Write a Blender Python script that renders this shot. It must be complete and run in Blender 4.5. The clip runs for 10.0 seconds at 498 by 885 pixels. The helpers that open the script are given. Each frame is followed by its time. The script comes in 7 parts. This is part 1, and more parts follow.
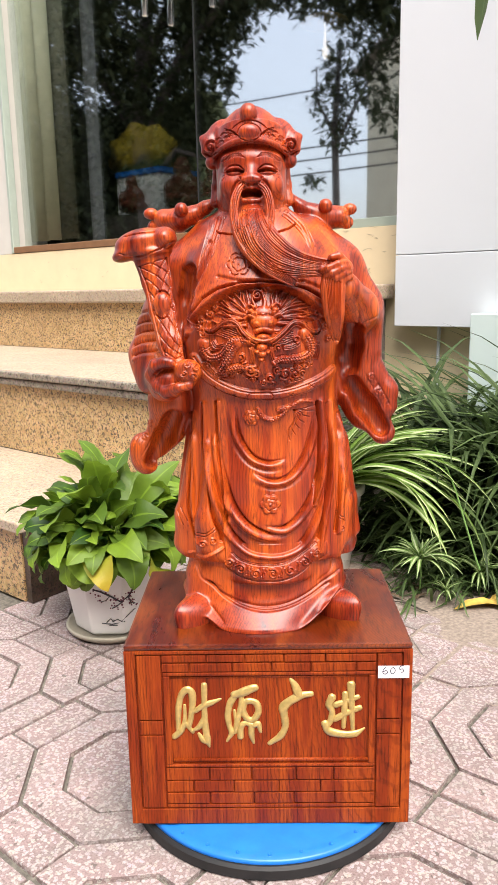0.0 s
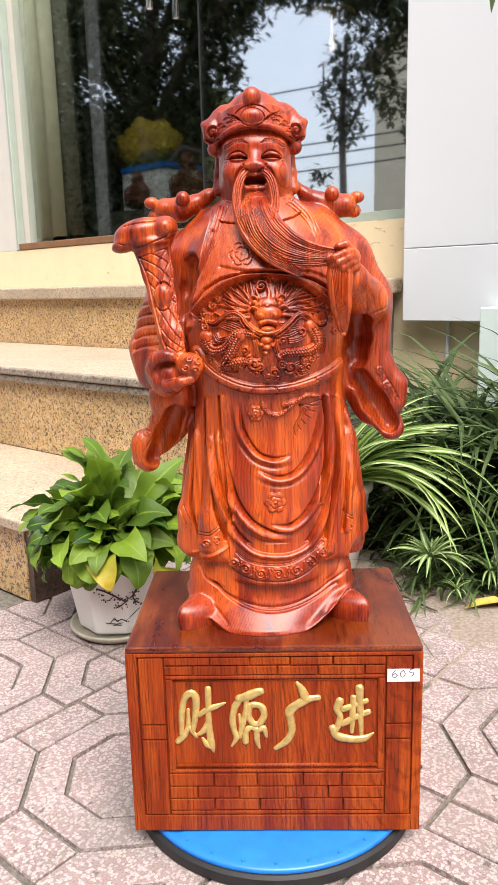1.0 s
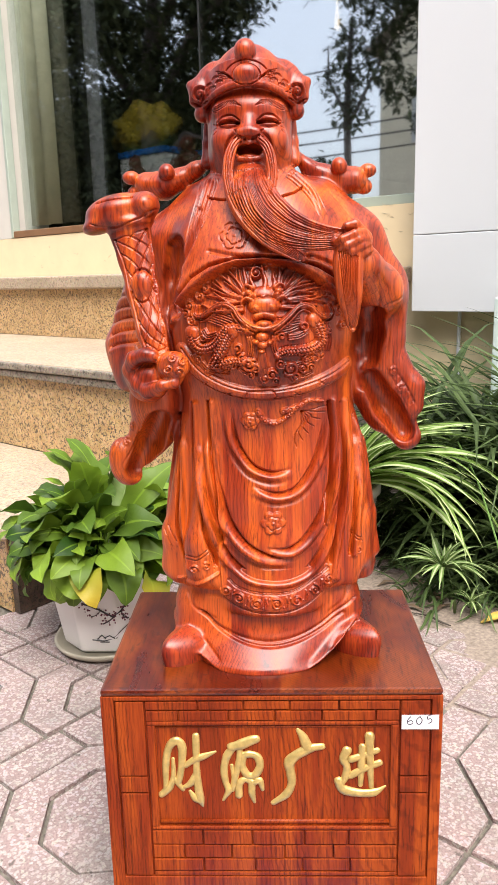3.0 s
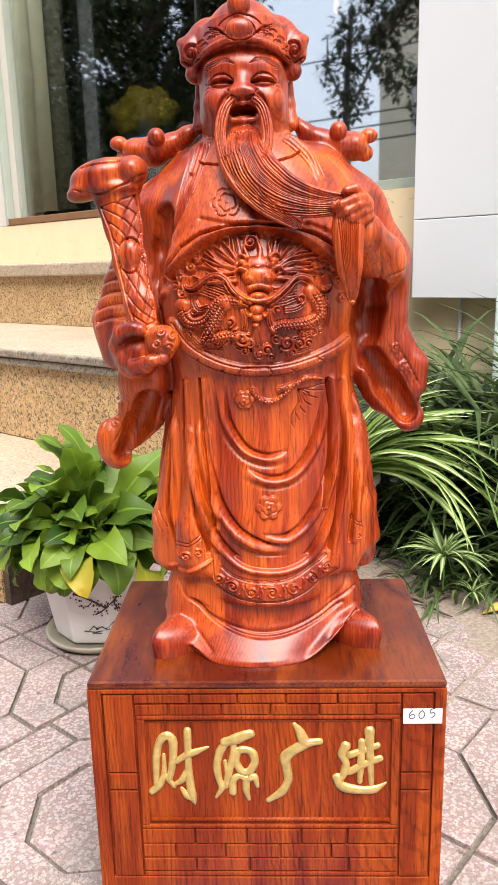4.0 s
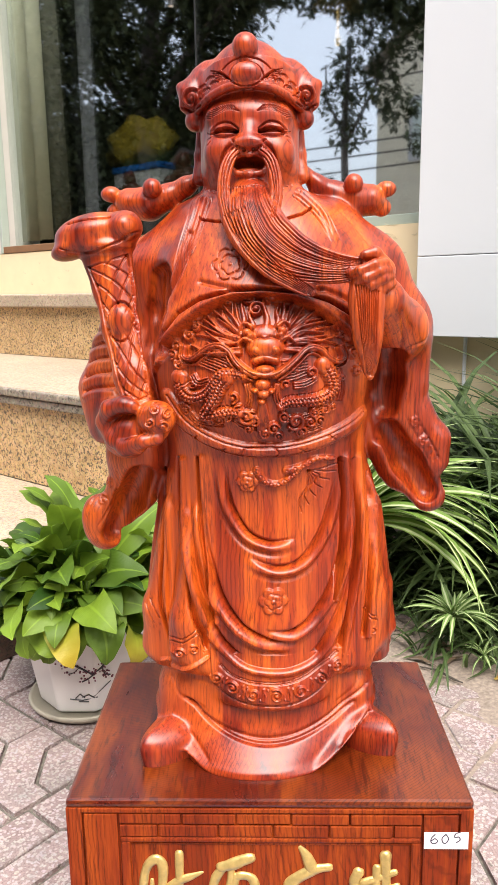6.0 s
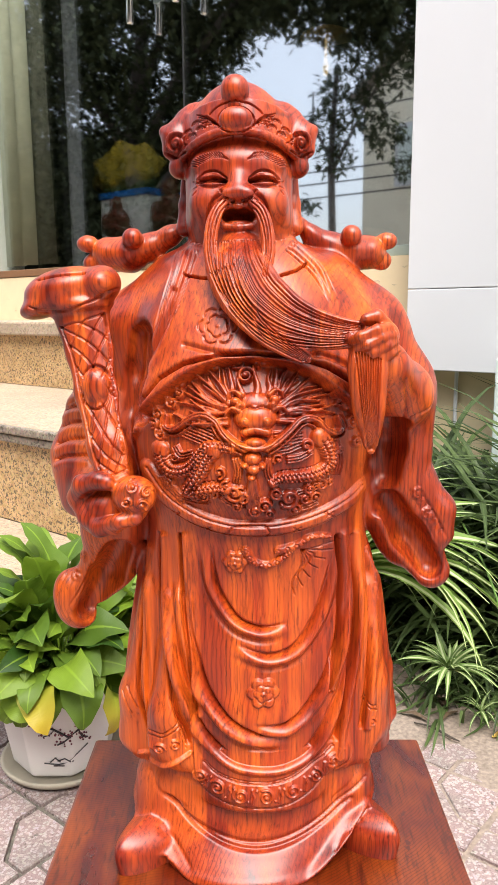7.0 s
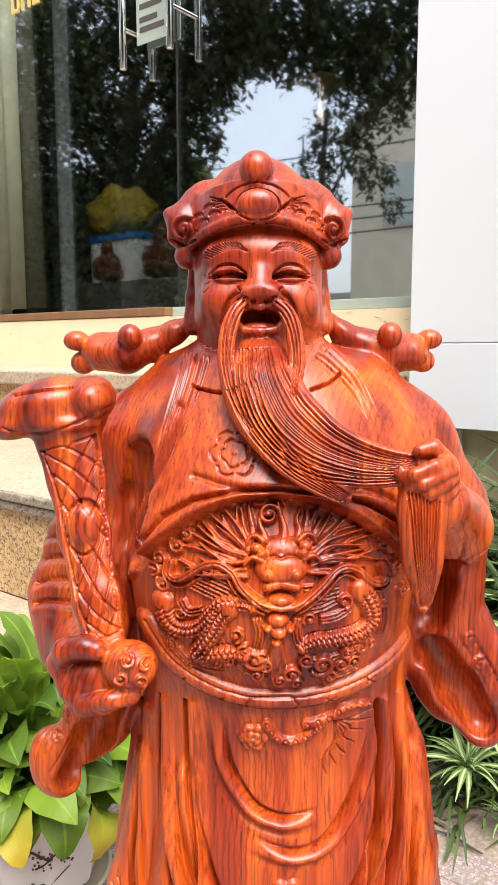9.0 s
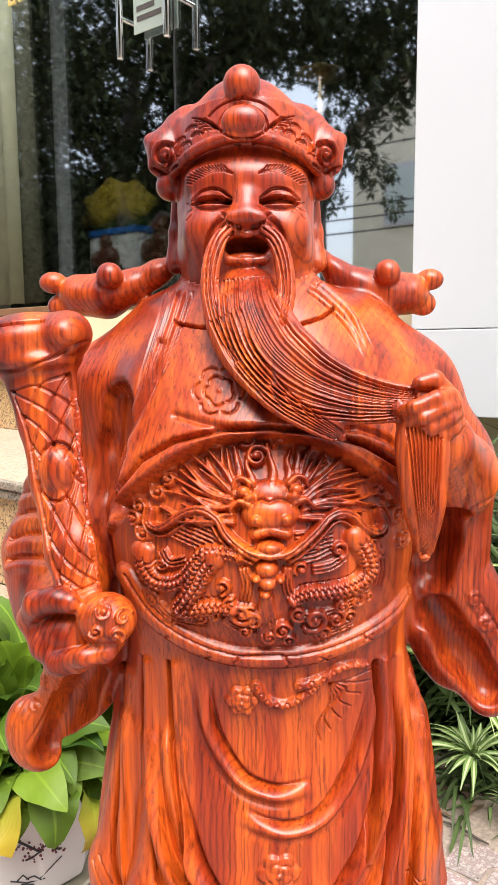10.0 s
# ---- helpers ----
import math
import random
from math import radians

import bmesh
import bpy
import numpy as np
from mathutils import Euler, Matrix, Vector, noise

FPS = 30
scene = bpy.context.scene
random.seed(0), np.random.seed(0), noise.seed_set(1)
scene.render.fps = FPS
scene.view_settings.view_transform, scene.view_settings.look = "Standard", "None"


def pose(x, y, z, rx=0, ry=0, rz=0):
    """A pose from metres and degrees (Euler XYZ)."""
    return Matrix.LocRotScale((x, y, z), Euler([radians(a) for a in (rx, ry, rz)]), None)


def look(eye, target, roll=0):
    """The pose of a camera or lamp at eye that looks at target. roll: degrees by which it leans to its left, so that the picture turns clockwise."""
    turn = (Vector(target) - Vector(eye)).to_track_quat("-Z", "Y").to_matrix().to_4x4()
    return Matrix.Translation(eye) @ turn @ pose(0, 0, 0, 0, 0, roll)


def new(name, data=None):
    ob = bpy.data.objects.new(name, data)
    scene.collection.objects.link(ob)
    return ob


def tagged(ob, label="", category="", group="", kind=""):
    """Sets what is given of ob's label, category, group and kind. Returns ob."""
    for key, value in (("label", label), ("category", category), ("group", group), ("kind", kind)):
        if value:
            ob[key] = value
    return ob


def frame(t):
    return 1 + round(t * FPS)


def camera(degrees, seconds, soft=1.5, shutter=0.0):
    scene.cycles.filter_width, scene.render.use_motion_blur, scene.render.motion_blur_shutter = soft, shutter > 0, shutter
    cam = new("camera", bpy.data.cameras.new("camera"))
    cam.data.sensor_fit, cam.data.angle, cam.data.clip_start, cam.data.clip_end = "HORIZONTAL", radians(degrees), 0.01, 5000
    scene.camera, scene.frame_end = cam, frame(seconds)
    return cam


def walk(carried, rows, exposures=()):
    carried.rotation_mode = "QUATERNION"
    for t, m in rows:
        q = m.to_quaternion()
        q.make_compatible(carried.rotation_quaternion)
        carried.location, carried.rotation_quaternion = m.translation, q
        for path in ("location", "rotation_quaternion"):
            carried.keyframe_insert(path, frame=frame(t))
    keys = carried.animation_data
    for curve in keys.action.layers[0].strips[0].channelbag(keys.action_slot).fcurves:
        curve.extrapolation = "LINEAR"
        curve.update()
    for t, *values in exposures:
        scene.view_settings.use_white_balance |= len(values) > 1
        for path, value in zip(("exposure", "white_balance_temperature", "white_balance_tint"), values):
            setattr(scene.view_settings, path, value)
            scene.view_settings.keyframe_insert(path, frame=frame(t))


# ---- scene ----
cam = camera(36.9, 10.0)
PATH = [
    (0, (0.297, 0.232, 0.606), (0.259, 2.191, 0.202), -1.1),
    (0.5, (0.297, 0.242, 0.604), (0.248, 2.199, 0.198), -1.3),
    (1, (0.3, 0.256, 0.6), (0.241, 2.212, 0.189), -1.4),
    (1.5, (0.301, 0.279, 0.599), (0.234, 2.234, 0.184), -1.5),
    (2, (0.305, 0.305, 0.601), (0.236, 2.26, 0.183), -1.5),
    (2.2, (0.306, 0.319, 0.604), (0.233, 2.272, 0.18), -1.5),
    (3.5, (0.307, 0.377, 0.59), (0.239, 2.326, 0.146), -1.4),
    (4, (0.309, 0.391, 0.58), (0.242, 2.337, 0.124), -1.4),
    (4.5, (0.309, 0.404, 0.572), (0.242, 2.349, 0.112), -1.2),
    (5, (0.304, 0.421, 0.58), (0.237, 2.368, 0.128), -1.0),
    (5.2, (0.303, 0.429, 0.585), (0.237, 2.377, 0.138), -1.1),
    (6.5, (0.301, 0.496, 0.624), (0.261, 2.463, 0.26), -0.5),
    (7, (0.299, 0.523, 0.639), (0.282, 2.493, 0.294), -0.4),
    (7.5, (0.28, 0.535, 0.7), (0.282, 2.506, 0.366), -0.2),
    (8, (0.274, 0.579, 0.742), (0.285, 2.554, 0.425), -0.1),
    (8.5, (0.274, 0.608, 0.728), (0.286, 2.588, 0.442), -0.0),
    (9, (0.28, 0.62, 0.685), (0.295, 2.603, 0.43), -0.1),
    (9.5, (0.281, 0.627, 0.668), (0.291, 2.613, 0.43), -0.2),
    (10, (0.288, 0.645, 0.65), (0.296, 2.629, 0.401), -0.4),
]
walk(cam, [(t, look(eye, target, roll)) for t, eye, target, roll in PATH], [(0.0, 0.86), (6.0, 0.88), (10.0, 0.97)])

# ---- light ----
world = bpy.data.worlds.new("sky")
scene.world = world
world.use_nodes = True
wt = world.node_tree
sky = wt.nodes.new("ShaderNodeTexSky")
sky.sky_type = "NISHITA"
sky.sun_disc = False
sky.sun_elevation = radians(50)
sky.sun_rotation = radians(161.6)
sky.air_density, sky.dust_density, sky.ozone_density = 0.9, 5.0, 0.8
haze = wt.nodes.new("ShaderNodeMix")
haze.data_type, haze.blend_type = "RGBA", "ADD"
haze.inputs[0].default_value = 1.0
# overcast veil, brighter towards the zenith
veil = wt.nodes.new("ShaderNodeValToRGB")
veil.color_ramp.elements[0].position, veil.color_ramp.elements[0].color = 0.5, (2.9, 2.9, 2.95, 1)
veil.color_ramp.elements[1].position, veil.color_ramp.elements[1].color = 1.0, (5.6, 5.7, 5.8, 1)
ray = wt.nodes.new("ShaderNodeTexCoord")
split = wt.nodes.new("ShaderNodeSeparateXYZ")
half = wt.nodes.new("ShaderNodeMath")
half.operation = "MULTIPLY_ADD"
half.inputs[1].default_value = half.inputs[2].default_value = 0.5
wt.links.new(ray.outputs["Generated"], split.inputs[0])
wt.links.new(split.outputs["Z"], half.inputs[0])
wt.links.new(half.outputs[0], veil.inputs["Fac"])
wt.links.new(veil.outputs["Color"], haze.inputs[7])
wt.links.new(sky.outputs["Color"], haze.inputs[6])
wt.links.new(haze.outputs[2], wt.nodes["Background"].inputs["Color"])
wt.nodes["Background"].inputs["Strength"].default_value = 0.10
sun_data = bpy.data.lights.new("sun", "SUN")
sun_data.energy, sun_data.angle, sun_data.color = 3.3, radians(42), (1.0, 0.97, 0.93)
sun = new("sun", sun_data)
sun.matrix_world = look((1.5, -4.6, 8.0), (0, 0, 0))
scene.view_settings.exposure = 0.86


# ---- materials ----
def material(name):
    m = bpy.data.materials.new(name)
    m.use_nodes = True
    nt = m.node_tree
    return m, nt, nt.nodes["Principled BSDF"]


def node(nt, kind, **values):
    n = nt.nodes.new(kind)
    for k, v in values.items():
        n.inputs[k].default_value = v
    return n


def ramp(nt, source, stops):
    r = nt.nodes.new("ShaderNodeValToRGB")
    el = r.color_ramp.elements
    while len(el) < len(stops):
        el.new(0.5)
    for e, (p, c) in zip(el, stops):
        e.position, e.color = p, (*c, 1)
    nt.links.new(source, r.inputs["Fac"])
    return r.outputs["Color"]


def coords(nt, scale=(1, 1, 1), which="Object"):
    tc = nt.nodes.new("ShaderNodeTexCoord")
    mp = nt.nodes.new("ShaderNodeMapping")
    mp.inputs["Scale"].default_value = scale
    nt.links.new(tc.outputs[which], mp.inputs["Vector"])
    return mp.outputs["Vector"]


def noise_tex(nt, vec, scale, detail=4.0, rough=0.55, distortion=0.0):
    n = node(nt, "ShaderNodeTexNoise", Scale=scale, Detail=detail, Roughness=rough, Distortion=distortion)
    nt.links.new(vec, n.inputs["Vector"])
    return n.outputs["Fac"]


def voronoi(nt, vec, scale, out="Distance", feature="F1", randomness=1.0):
    v = nt.nodes.new("ShaderNodeTexVoronoi")
    v.feature = feature
    v.inputs["Scale"].default_value = scale
    v.inputs["Randomness"].default_value = randomness
    nt.links.new(vec, v.inputs["Vector"])
    return v.outputs[out]


def mix(nt, fac, a, b, blend="MIX"):
    m = nt.nodes.new("ShaderNodeMix")
    m.data_type, m.blend_type = "RGBA", blend
    for sock, v in ((m.inputs[0], fac), (m.inputs[6], a), (m.inputs[7], b)):
        if isinstance(v, bpy.types.NodeSocket):
            nt.links.new(v, sock)
        else:
            sock.default_value = v if isinstance(v, (int, float)) else (*v, 1)
    return m.outputs[2]


def math_node(nt, op, a, b=0.0):
    m = nt.nodes.new("ShaderNodeMath")
    m.operation = op
    for sock, v in ((m.inputs[0], a), (m.inputs[1], b)):
        if isinstance(v, bpy.types.NodeSocket):
            nt.links.new(v, sock)
        else:
            sock.default_value = v
    return m.outputs[0]


def bump(nt, bsdf, height, strength, distance=0.001):
    b = node(nt, "ShaderNodeBump", Strength=strength, Distance=distance)
    nt.links.new(height, b.inputs["Height"])
    nt.links.new(b.outputs["Normal"], bsdf.inputs["Normal"])


def simple(name, colour, rough=0.5, metal=0.0, vary=0.12, scale=30.0, relief=0.15, gloss=0.5):
    """A plain surface with slight uneven colour and fine relief."""
    m, nt, b = material(name)
    vec = coords(nt)
    f = noise_tex(nt, vec, scale)
    g = noise_tex(nt, vec, scale * 0.13, 3)
    dark = tuple(c * (1 - vary) for c in colour)
    light = tuple(min(1.0, c * (1 + vary)) for c in colour)
    c1 = ramp(nt, f, [(0.3, dark), (0.7, light)])
    c2 = mix(nt, math_node(nt, "MULTIPLY", g, 0.35), c1, dark)
    nt.links.new(c2, b.inputs["Base Color"])
    b.inputs["Roughness"].default_value = rough
    b.inputs["Metallic"].default_value = metal
    b.inputs["Specular IOR Level"].default_value = gloss
    if relief:
        bump(nt, b, f, relief, 0.002)
    return m


def wood(name, along, rough=0.25, scale=1.0, stretch=(1.0, 1.0, 0.3), shift=(0.27, -0.08, 0.3), depth=1.0, pits=False, low=(0.20, 0.018, 0.003), tilt=6.0, dark_above=None, even=0.0, spec=0.56):
    """Varnished rosewood: growth rings cut through by the form, long dark streaks, fine pores."""
    m, nt, b = material(name)
    tc = nt.nodes.new("ShaderNodeTexCoord")
    mp = nt.nodes.new("ShaderNodeMapping")
    mp.inputs["Scale"].default_value = along
    mp.inputs["Location"].default_value = shift
    nt.links.new(tc.outputs["Object"], mp.inputs["Vector"])
    vec = mp.outputs["Vector"]
    rings = nt.nodes.new("ShaderNodeTexWave")
    rings.wave_type, rings.rings_direction, rings.wave_profile = "RINGS", "Z", "SIN"
    rings.inputs["Scale"].default_value = 105.0 * scale
    rings.inputs["Distortion"].default_value = 5.0
    rings.inputs["Detail"].default_value = 3.0
    rings.inputs["Detail Scale"].default_value = 0.5
    lean = nt.nodes.new("ShaderNodeMapping")
    lean.inputs["Rotation"].default_value = (radians(tilt), radians(-0.6 * tilt), 0)
    lean.inputs["Location"].default_value = shift
    nt.links.new(tc.outputs["Object"], lean.inputs["Vector"])
    nt.links.new(lean.outputs["Vector"], rings.inputs["Vector"])
    big = noise_tex(nt, vec, 34.0 * scale, 4, 0.62, 0.7)
    mean = (0.46, 0.064, 0.007)
    tone = ramp(nt, big, [(p, tuple(depth * (v + even * (w - v)) for v, w in zip(q, mean))) for p, q in ((0.30, low), (0.44, (0.35, 0.036, 0.006)), (0.62, (0.69, 0.124, 0.011)))])
    line = ramp(nt, rings.outputs["Fac"], [(0.0, (0.46, 0.37, 0.33)), (0.18, (0.80, 0.75, 0.72)), (0.40, (1, 1, 1))])
    patch = ramp(nt, noise_tex(nt, vec, 22.0 * scale, 3), [(0.35, (0.15, 0.15, 0.15)), (0.65, (0.95, 0.95, 0.95))])
    tone = mix(nt, patch, tone, mix(nt, 1.0, tone, line, "MULTIPLY"))
    long = nt.nodes.new("ShaderNodeMapping")
    long.inputs["Scale"].default_value = stretch
    nt.links.new(vec, long.inputs["Vector"])
    streaks = noise_tex(nt, long.outputs["Vector"], 520.0 * scale, 4, 0.7, 0.2)
    streak = ramp(nt, streaks, [(0.35, (0.30, 0.22, 0.18)), (0.46, (0.85, 0.82, 0.79)), (0.7, (1.18, 1.24, 1.18))])
    c = mix(nt, 0.85, tone, streak, "MULTIPLY")
    if dark_above:
        # darker and redder above this height and at the foot, with an uneven border
        split = nt.nodes.new("ShaderNodeSeparateXYZ")
        nt.links.new(tc.outputs["Object"], split.inputs[0])
        level = math_node(nt, "ADD", split.outputs["Z"], math_node(nt, "MULTIPLY", noise_tex(nt, tc.outputs["Object"], 16.0, 3), 0.10))
        core = ramp(nt, level, [(0.06, (0.70, 0.52, 0.90)), (0.13, (1, 1, 1)), (dark_above - 0.02, (1, 1, 1)), (dark_above + 0.03, (0.84, 0.64, 0.92))])
        c = mix(nt, 1.0, c, core, "MULTIPLY")
    if pits:
        spot = ramp(nt, noise_tex(nt, coords(nt), 95.0, 2, 0.5), [(0.68, (0, 0, 0)), (0.71, (1, 1, 1))])
        c = mix(nt, math_node(nt, "MULTIPLY", spot, 0.8), c, (0.05, 0.008, 0.006))
    nt.links.new(c, b.inputs["Base Color"])
    r = ramp(nt, big, [(0.2, (rough * 0.85,) * 3), (0.8, (rough * 1.25,) * 3)])
    nt.links.new(r, b.inputs["Roughness"])
    b.inputs["Specular IOR Level"].default_value = spec
    bump(nt, b, streaks, 0.12, 0.0004)
    return m


def granite(name, base, light, speck, scale=1.0, rough=0.35, dense=0.0):
    m, nt, b = material(name)
    vec = coords(nt)
    warp = noise_tex(nt, vec, 70 * scale, 3, 0.6)
    blot = noise_tex(nt, vec, 120 * scale, 3, 0.65, 0.8)
    grain = voronoi(nt, vec, 210 * scale, "Color")
    c = ramp(nt, warp, [(0.35, base), (0.65, light)])
    c = mix(nt, 0.18, c, grain, "SOFT_LIGHT")
    mask = ramp(nt, blot, [(0.54 - dense, (0, 0, 0)), (0.60 - dense, (1, 1, 1))])
    c = mix(nt, mask, c, speck)
    stain = noise_tex(nt, vec, 4.0, 4, 0.6)
    grime = ramp(nt, stain, [(0.35, (0, 0, 0)), (0.75, (1, 1, 1))])
    c = mix(nt, math_node(nt, "MULTIPLY", grime, 0.45), c, tuple(v * 0.5 for v in base))
    nt.links.new(c, b.inputs["Base Color"])
    b.inputs["Roughness"].default_value = rough
    bump(nt, b, blot, 0.08, 0.001)
    return m


def terrazzo(name):
    """Pink cement with pale stone chips, worn and dusty."""
    m, nt, b = material(name)
    info = nt.nodes.new("ShaderNodeObjectInfo")
    vec = coords(nt)
    add = nt.nodes.new("ShaderNodeVectorMath")
    add.operation = "ADD"
    nt.links.new(vec, add.inputs[0])
    off = nt.nodes.new("ShaderNodeCombineXYZ")
    nt.links.new(math_node(nt, "MULTIPLY", info.outputs["Random"], 17.0), off.inputs[0])
    nt.links.new(math_node(nt, "MULTIPLY", info.outputs["Random"], 9.0), off.inputs[1])
    nt.links.new(off.outputs[0], add.inputs[1])
    v = add.outputs[0]
    chips = voronoi(nt, v, 215.0)
    size = noise_tex(nt, v, 170.0, 2)
    cut = math_node(nt, "SUBTRACT", math_node(nt, "MULTIPLY", size, 1.12), chips)
    mask = ramp(nt, cut, [(0.05, (0, 0, 0)), (0.12, (1, 1, 1))])
    tone = ramp(nt, noise_tex(nt, v, 7.0, 5, 0.65), [(0.3, (0.245, 0.175, 0.166)), (0.7, (0.375, 0.270, 0.258))])
    shade = voronoi(nt, v, 150.0, "Color")
    chip = mix(nt, 0.12, (0.50, 0.432, 0.412), shade, "SOFT_LIGHT")
    c = mix(nt, math_node(nt, "MULTIPLY", mask, 0.72), tone, chip)
    dirt = ramp(nt, noise_tex(nt, v, 9.0, 8, 0.75), [(0.46, (0, 0, 0)), (0.68, (1, 1, 1))])
    c = mix(nt, math_node(nt, "MULTIPLY", dirt, 0.58), c, (0.20, 0.185, 0.165))
    grit = ramp(nt, noise_tex(nt, v, 420.0, 4, 0.8), [(0.36, (0.45, 0.43, 0.41)), (0.52, (1, 1, 1))])
    c = mix(nt, 0.8, c, grit, "MULTIPLY")
    crumbs = ramp(nt, noise_tex(nt, v, 62.0, 3, 0.55), [(0.66, (0, 0, 0)), (0.69, (1, 1, 1))])
    c = mix(nt, math_node(nt, "MULTIPLY", crumbs, 0.7), c, (0.075, 0.062, 0.050))
    nt.links.new(c, b.inputs["Base Color"])
    b.inputs["Roughness"].default_value = 0.78
    bump(nt, b, noise_tex(nt, v, 240.0, 3), 0.3, 0.0015)
    return m


WOOD_STATUE = wood("rosewood_statue", (1.0, 0.75, 0.05), 0.35, depth=0.97, low=(0.12, 0.007, 0.003), dark_above=0.495)
WOOD_BASE = wood("rosewood_base", (1.0, 1.0, 0.07), 0.46, 1.15, (1.0, 1.0, 0.7), (-0.43, -0.75, 0.0), 0.56, False, (0.25, 0.030, 0.004), even=0.35, spec=0.22)
WOOD_TOP = wood("rosewood_end_grain", (0.5, 0.16, 1.0), 0.28, 1.2, (1.0, 0.35, 1.0), (-0.1, -1.35, 0.05), 0.29, True, (0.20, 0.012, 0.008), 4.0, spec=0.75)
GOLD = simple("gold_paint", (0.62, 0.45, 0.16), 0.35, 0.55, 0.2, 160, 0.3)
BLUE = simple("blue_plastic", (0.014, 0.17, 0.62), 0.35, 0, 0.1, 60, 0.1)
BLACK = simple("black_rubber", (0.012, 0.012, 0.013), 0.6)
PAPER = simple("white_paper", (0.82, 0.80, 0.84), 0.8, 0, 0.04, 40, 0.05)
INK = simple("dark_ink", (0.05, 0.04, 0.07), 0.6)
YGRANITE = granite("yellow_granite", (0.50, 0.31, 0.13), (0.68, 0.47, 0.25), (0.085, 0.060, 0.042), 1.15, 0.35, 0.022)
TREAD = granite("cream_granite", (0.40, 0.31, 0.22), (0.50, 0.40, 0.29), (0.25, 0.19, 0.14), 1.3, 0.55)
NOSE = granite("grey_granite_edge", (0.20, 0.165, 0.13), (0.36, 0.30, 0.24), (0.07, 0.058, 0.045), 1.1, 0.5)
BROWN_GRANITE = granite("brown_granite", (0.055, 0.035, 0.025), (0.10, 0.06, 0.04), (0.02, 0.015, 0.012), 1.2, 0.3)
CREAM = simple("cream_wall_paint", (0.74, 0.61, 0.40), 0.7, 0, 0.05, 12, 0.12)
WHITE_WALL = simple("white_wall_paint", (0.57, 0.55, 0.51), 0.7, 0, 0.04, 12, 0.1)
PANEL = simple("white_coated_panel", (0.66, 0.68, 0.715), 0.35, 0, 0.015, 3, 0.0)
PANEL2 = simple("pale_green_panel", (0.66, 0.76, 0.74), 0.35, 0, 0.03, 5, 0.0)
FRAME = simple("grey_green_aluminium", (0.40, 0.46, 0.40), 0.4, 0.2, 0.06, 20, 0.05)
BROWN_WOOD = simple("brown_painted_wood", (0.20, 0.10, 0.045), 0.5, 0, 0.15, 20, 0.1)
# near-black, so the dimness of the shop room lies in its colour
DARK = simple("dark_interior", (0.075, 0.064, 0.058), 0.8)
CURTAIN = simple("olive_curtain", (0.40, 0.385, 0.29), 0.9, 0, 0.12, 14, 0.3)
CHROME = simple("chrome", (0.75, 0.75, 0.74), 0.12, 1.0, 0.03, 20, 0.0)
CERAMIC = simple("white_glazed_ceramic", (0.80, 0.78, 0.76), 0.18, 0, 0.03, 8, 0.02)
SAUCER = simple("beige_saucer", (0.42, 0.38, 0.30), 0.6, 0, 0.15, 25, 0.2)
SOIL = simple("dark_soil", (0.045, 0.035, 0.025), 0.95, 0, 0.4, 90, 0.8)
GROUT = simple("dirty_grout", (0.155, 0.138, 0.112), 0.95, 0, 0.5, 120, 0.6)
TERRAZZO = terrazzo("pink_terrazzo")
CONCRETE = simple("rough_concrete", (0.22, 0.20, 0.18), 0.9, 0, 0.3, 40, 0.6)


def glass_pane(name, film=0.60):
    """Tinted shop glass with a reflecting film: part mirror, part dark see-through."""
    m, nt, b = material(name)
    clear = node(nt, "ShaderNodeBsdfTransparent", Color=(0.90, 0.94, 0.92, 1))
    gloss = node(nt, "ShaderNodeBsdfGlossy", Color=(0.95, 0.97, 1.0, 1), Roughness=0.025)
    both = node(nt, "ShaderNodeMixShader", Fac=film)
    nt.links.new(clear.outputs[0], both.inputs[1])
    nt.links.new(gloss.outputs[0], both.inputs[2])
    nt.links.new(both.outputs[0], nt.nodes["Material Output"].inputs["Surface"])
    return m


GLASS = glass_pane("shop_glass")
CLEAR = glass_pane("clear_glass", 0.12)


# ---- mesh helpers ----
def part(name, bm, mat, parent=None, label="", matrix=None, smooth=False):
    me = bpy.data.meshes.new(name)
    bm.normal_update()
    bm.to_mesh(me)
    bm.free()
    if smooth:
        me.polygons.foreach_set("use_smooth", [True] * len(me.polygons))
    me.materials.append(mat)
    ob = new(name, me)
    if matrix is not None:
        ob.matrix_basis = matrix
    if parent is not None:
        ob.parent = parent
    if label:
        ob["label"] = label
    return ob


def box(bm, x0, x1, y0, y1, z0, z1, bevel=0.0):
    got = bmesh.ops.create_cube(bm, size=1.0, matrix=Matrix.Translation(((x0 + x1) / 2, (y0 + y1) / 2, (z0 + z1) / 2)) @ Matrix.Diagonal((x1 - x0, y1 - y0, z1 - z0, 1)))
    if bevel:
        edges = {e for v in got["verts"] for e in v.link_edges}
        bmesh.ops.bevel(bm, geom=list(edges), offset=bevel, segments=2, affect="EDGES", profile=0.5)
    return bm


def box_part(name, x0, x1, y0, y1, z0, z1, mat, parent=None, label="", bevel=0.0, matrix=None):
    return part(name, box(bmesh.new(), x0, x1, y0, y1, z0, z1, bevel), mat, parent, label, matrix)


def thing(name, label, category, matrix=None, group="", kind=""):
    ob = new(name)
    ob.empty_display_size = 0.02
    if matrix is not None:
        ob.matrix_basis = matrix
    return tagged(ob, label, category, group, kind)


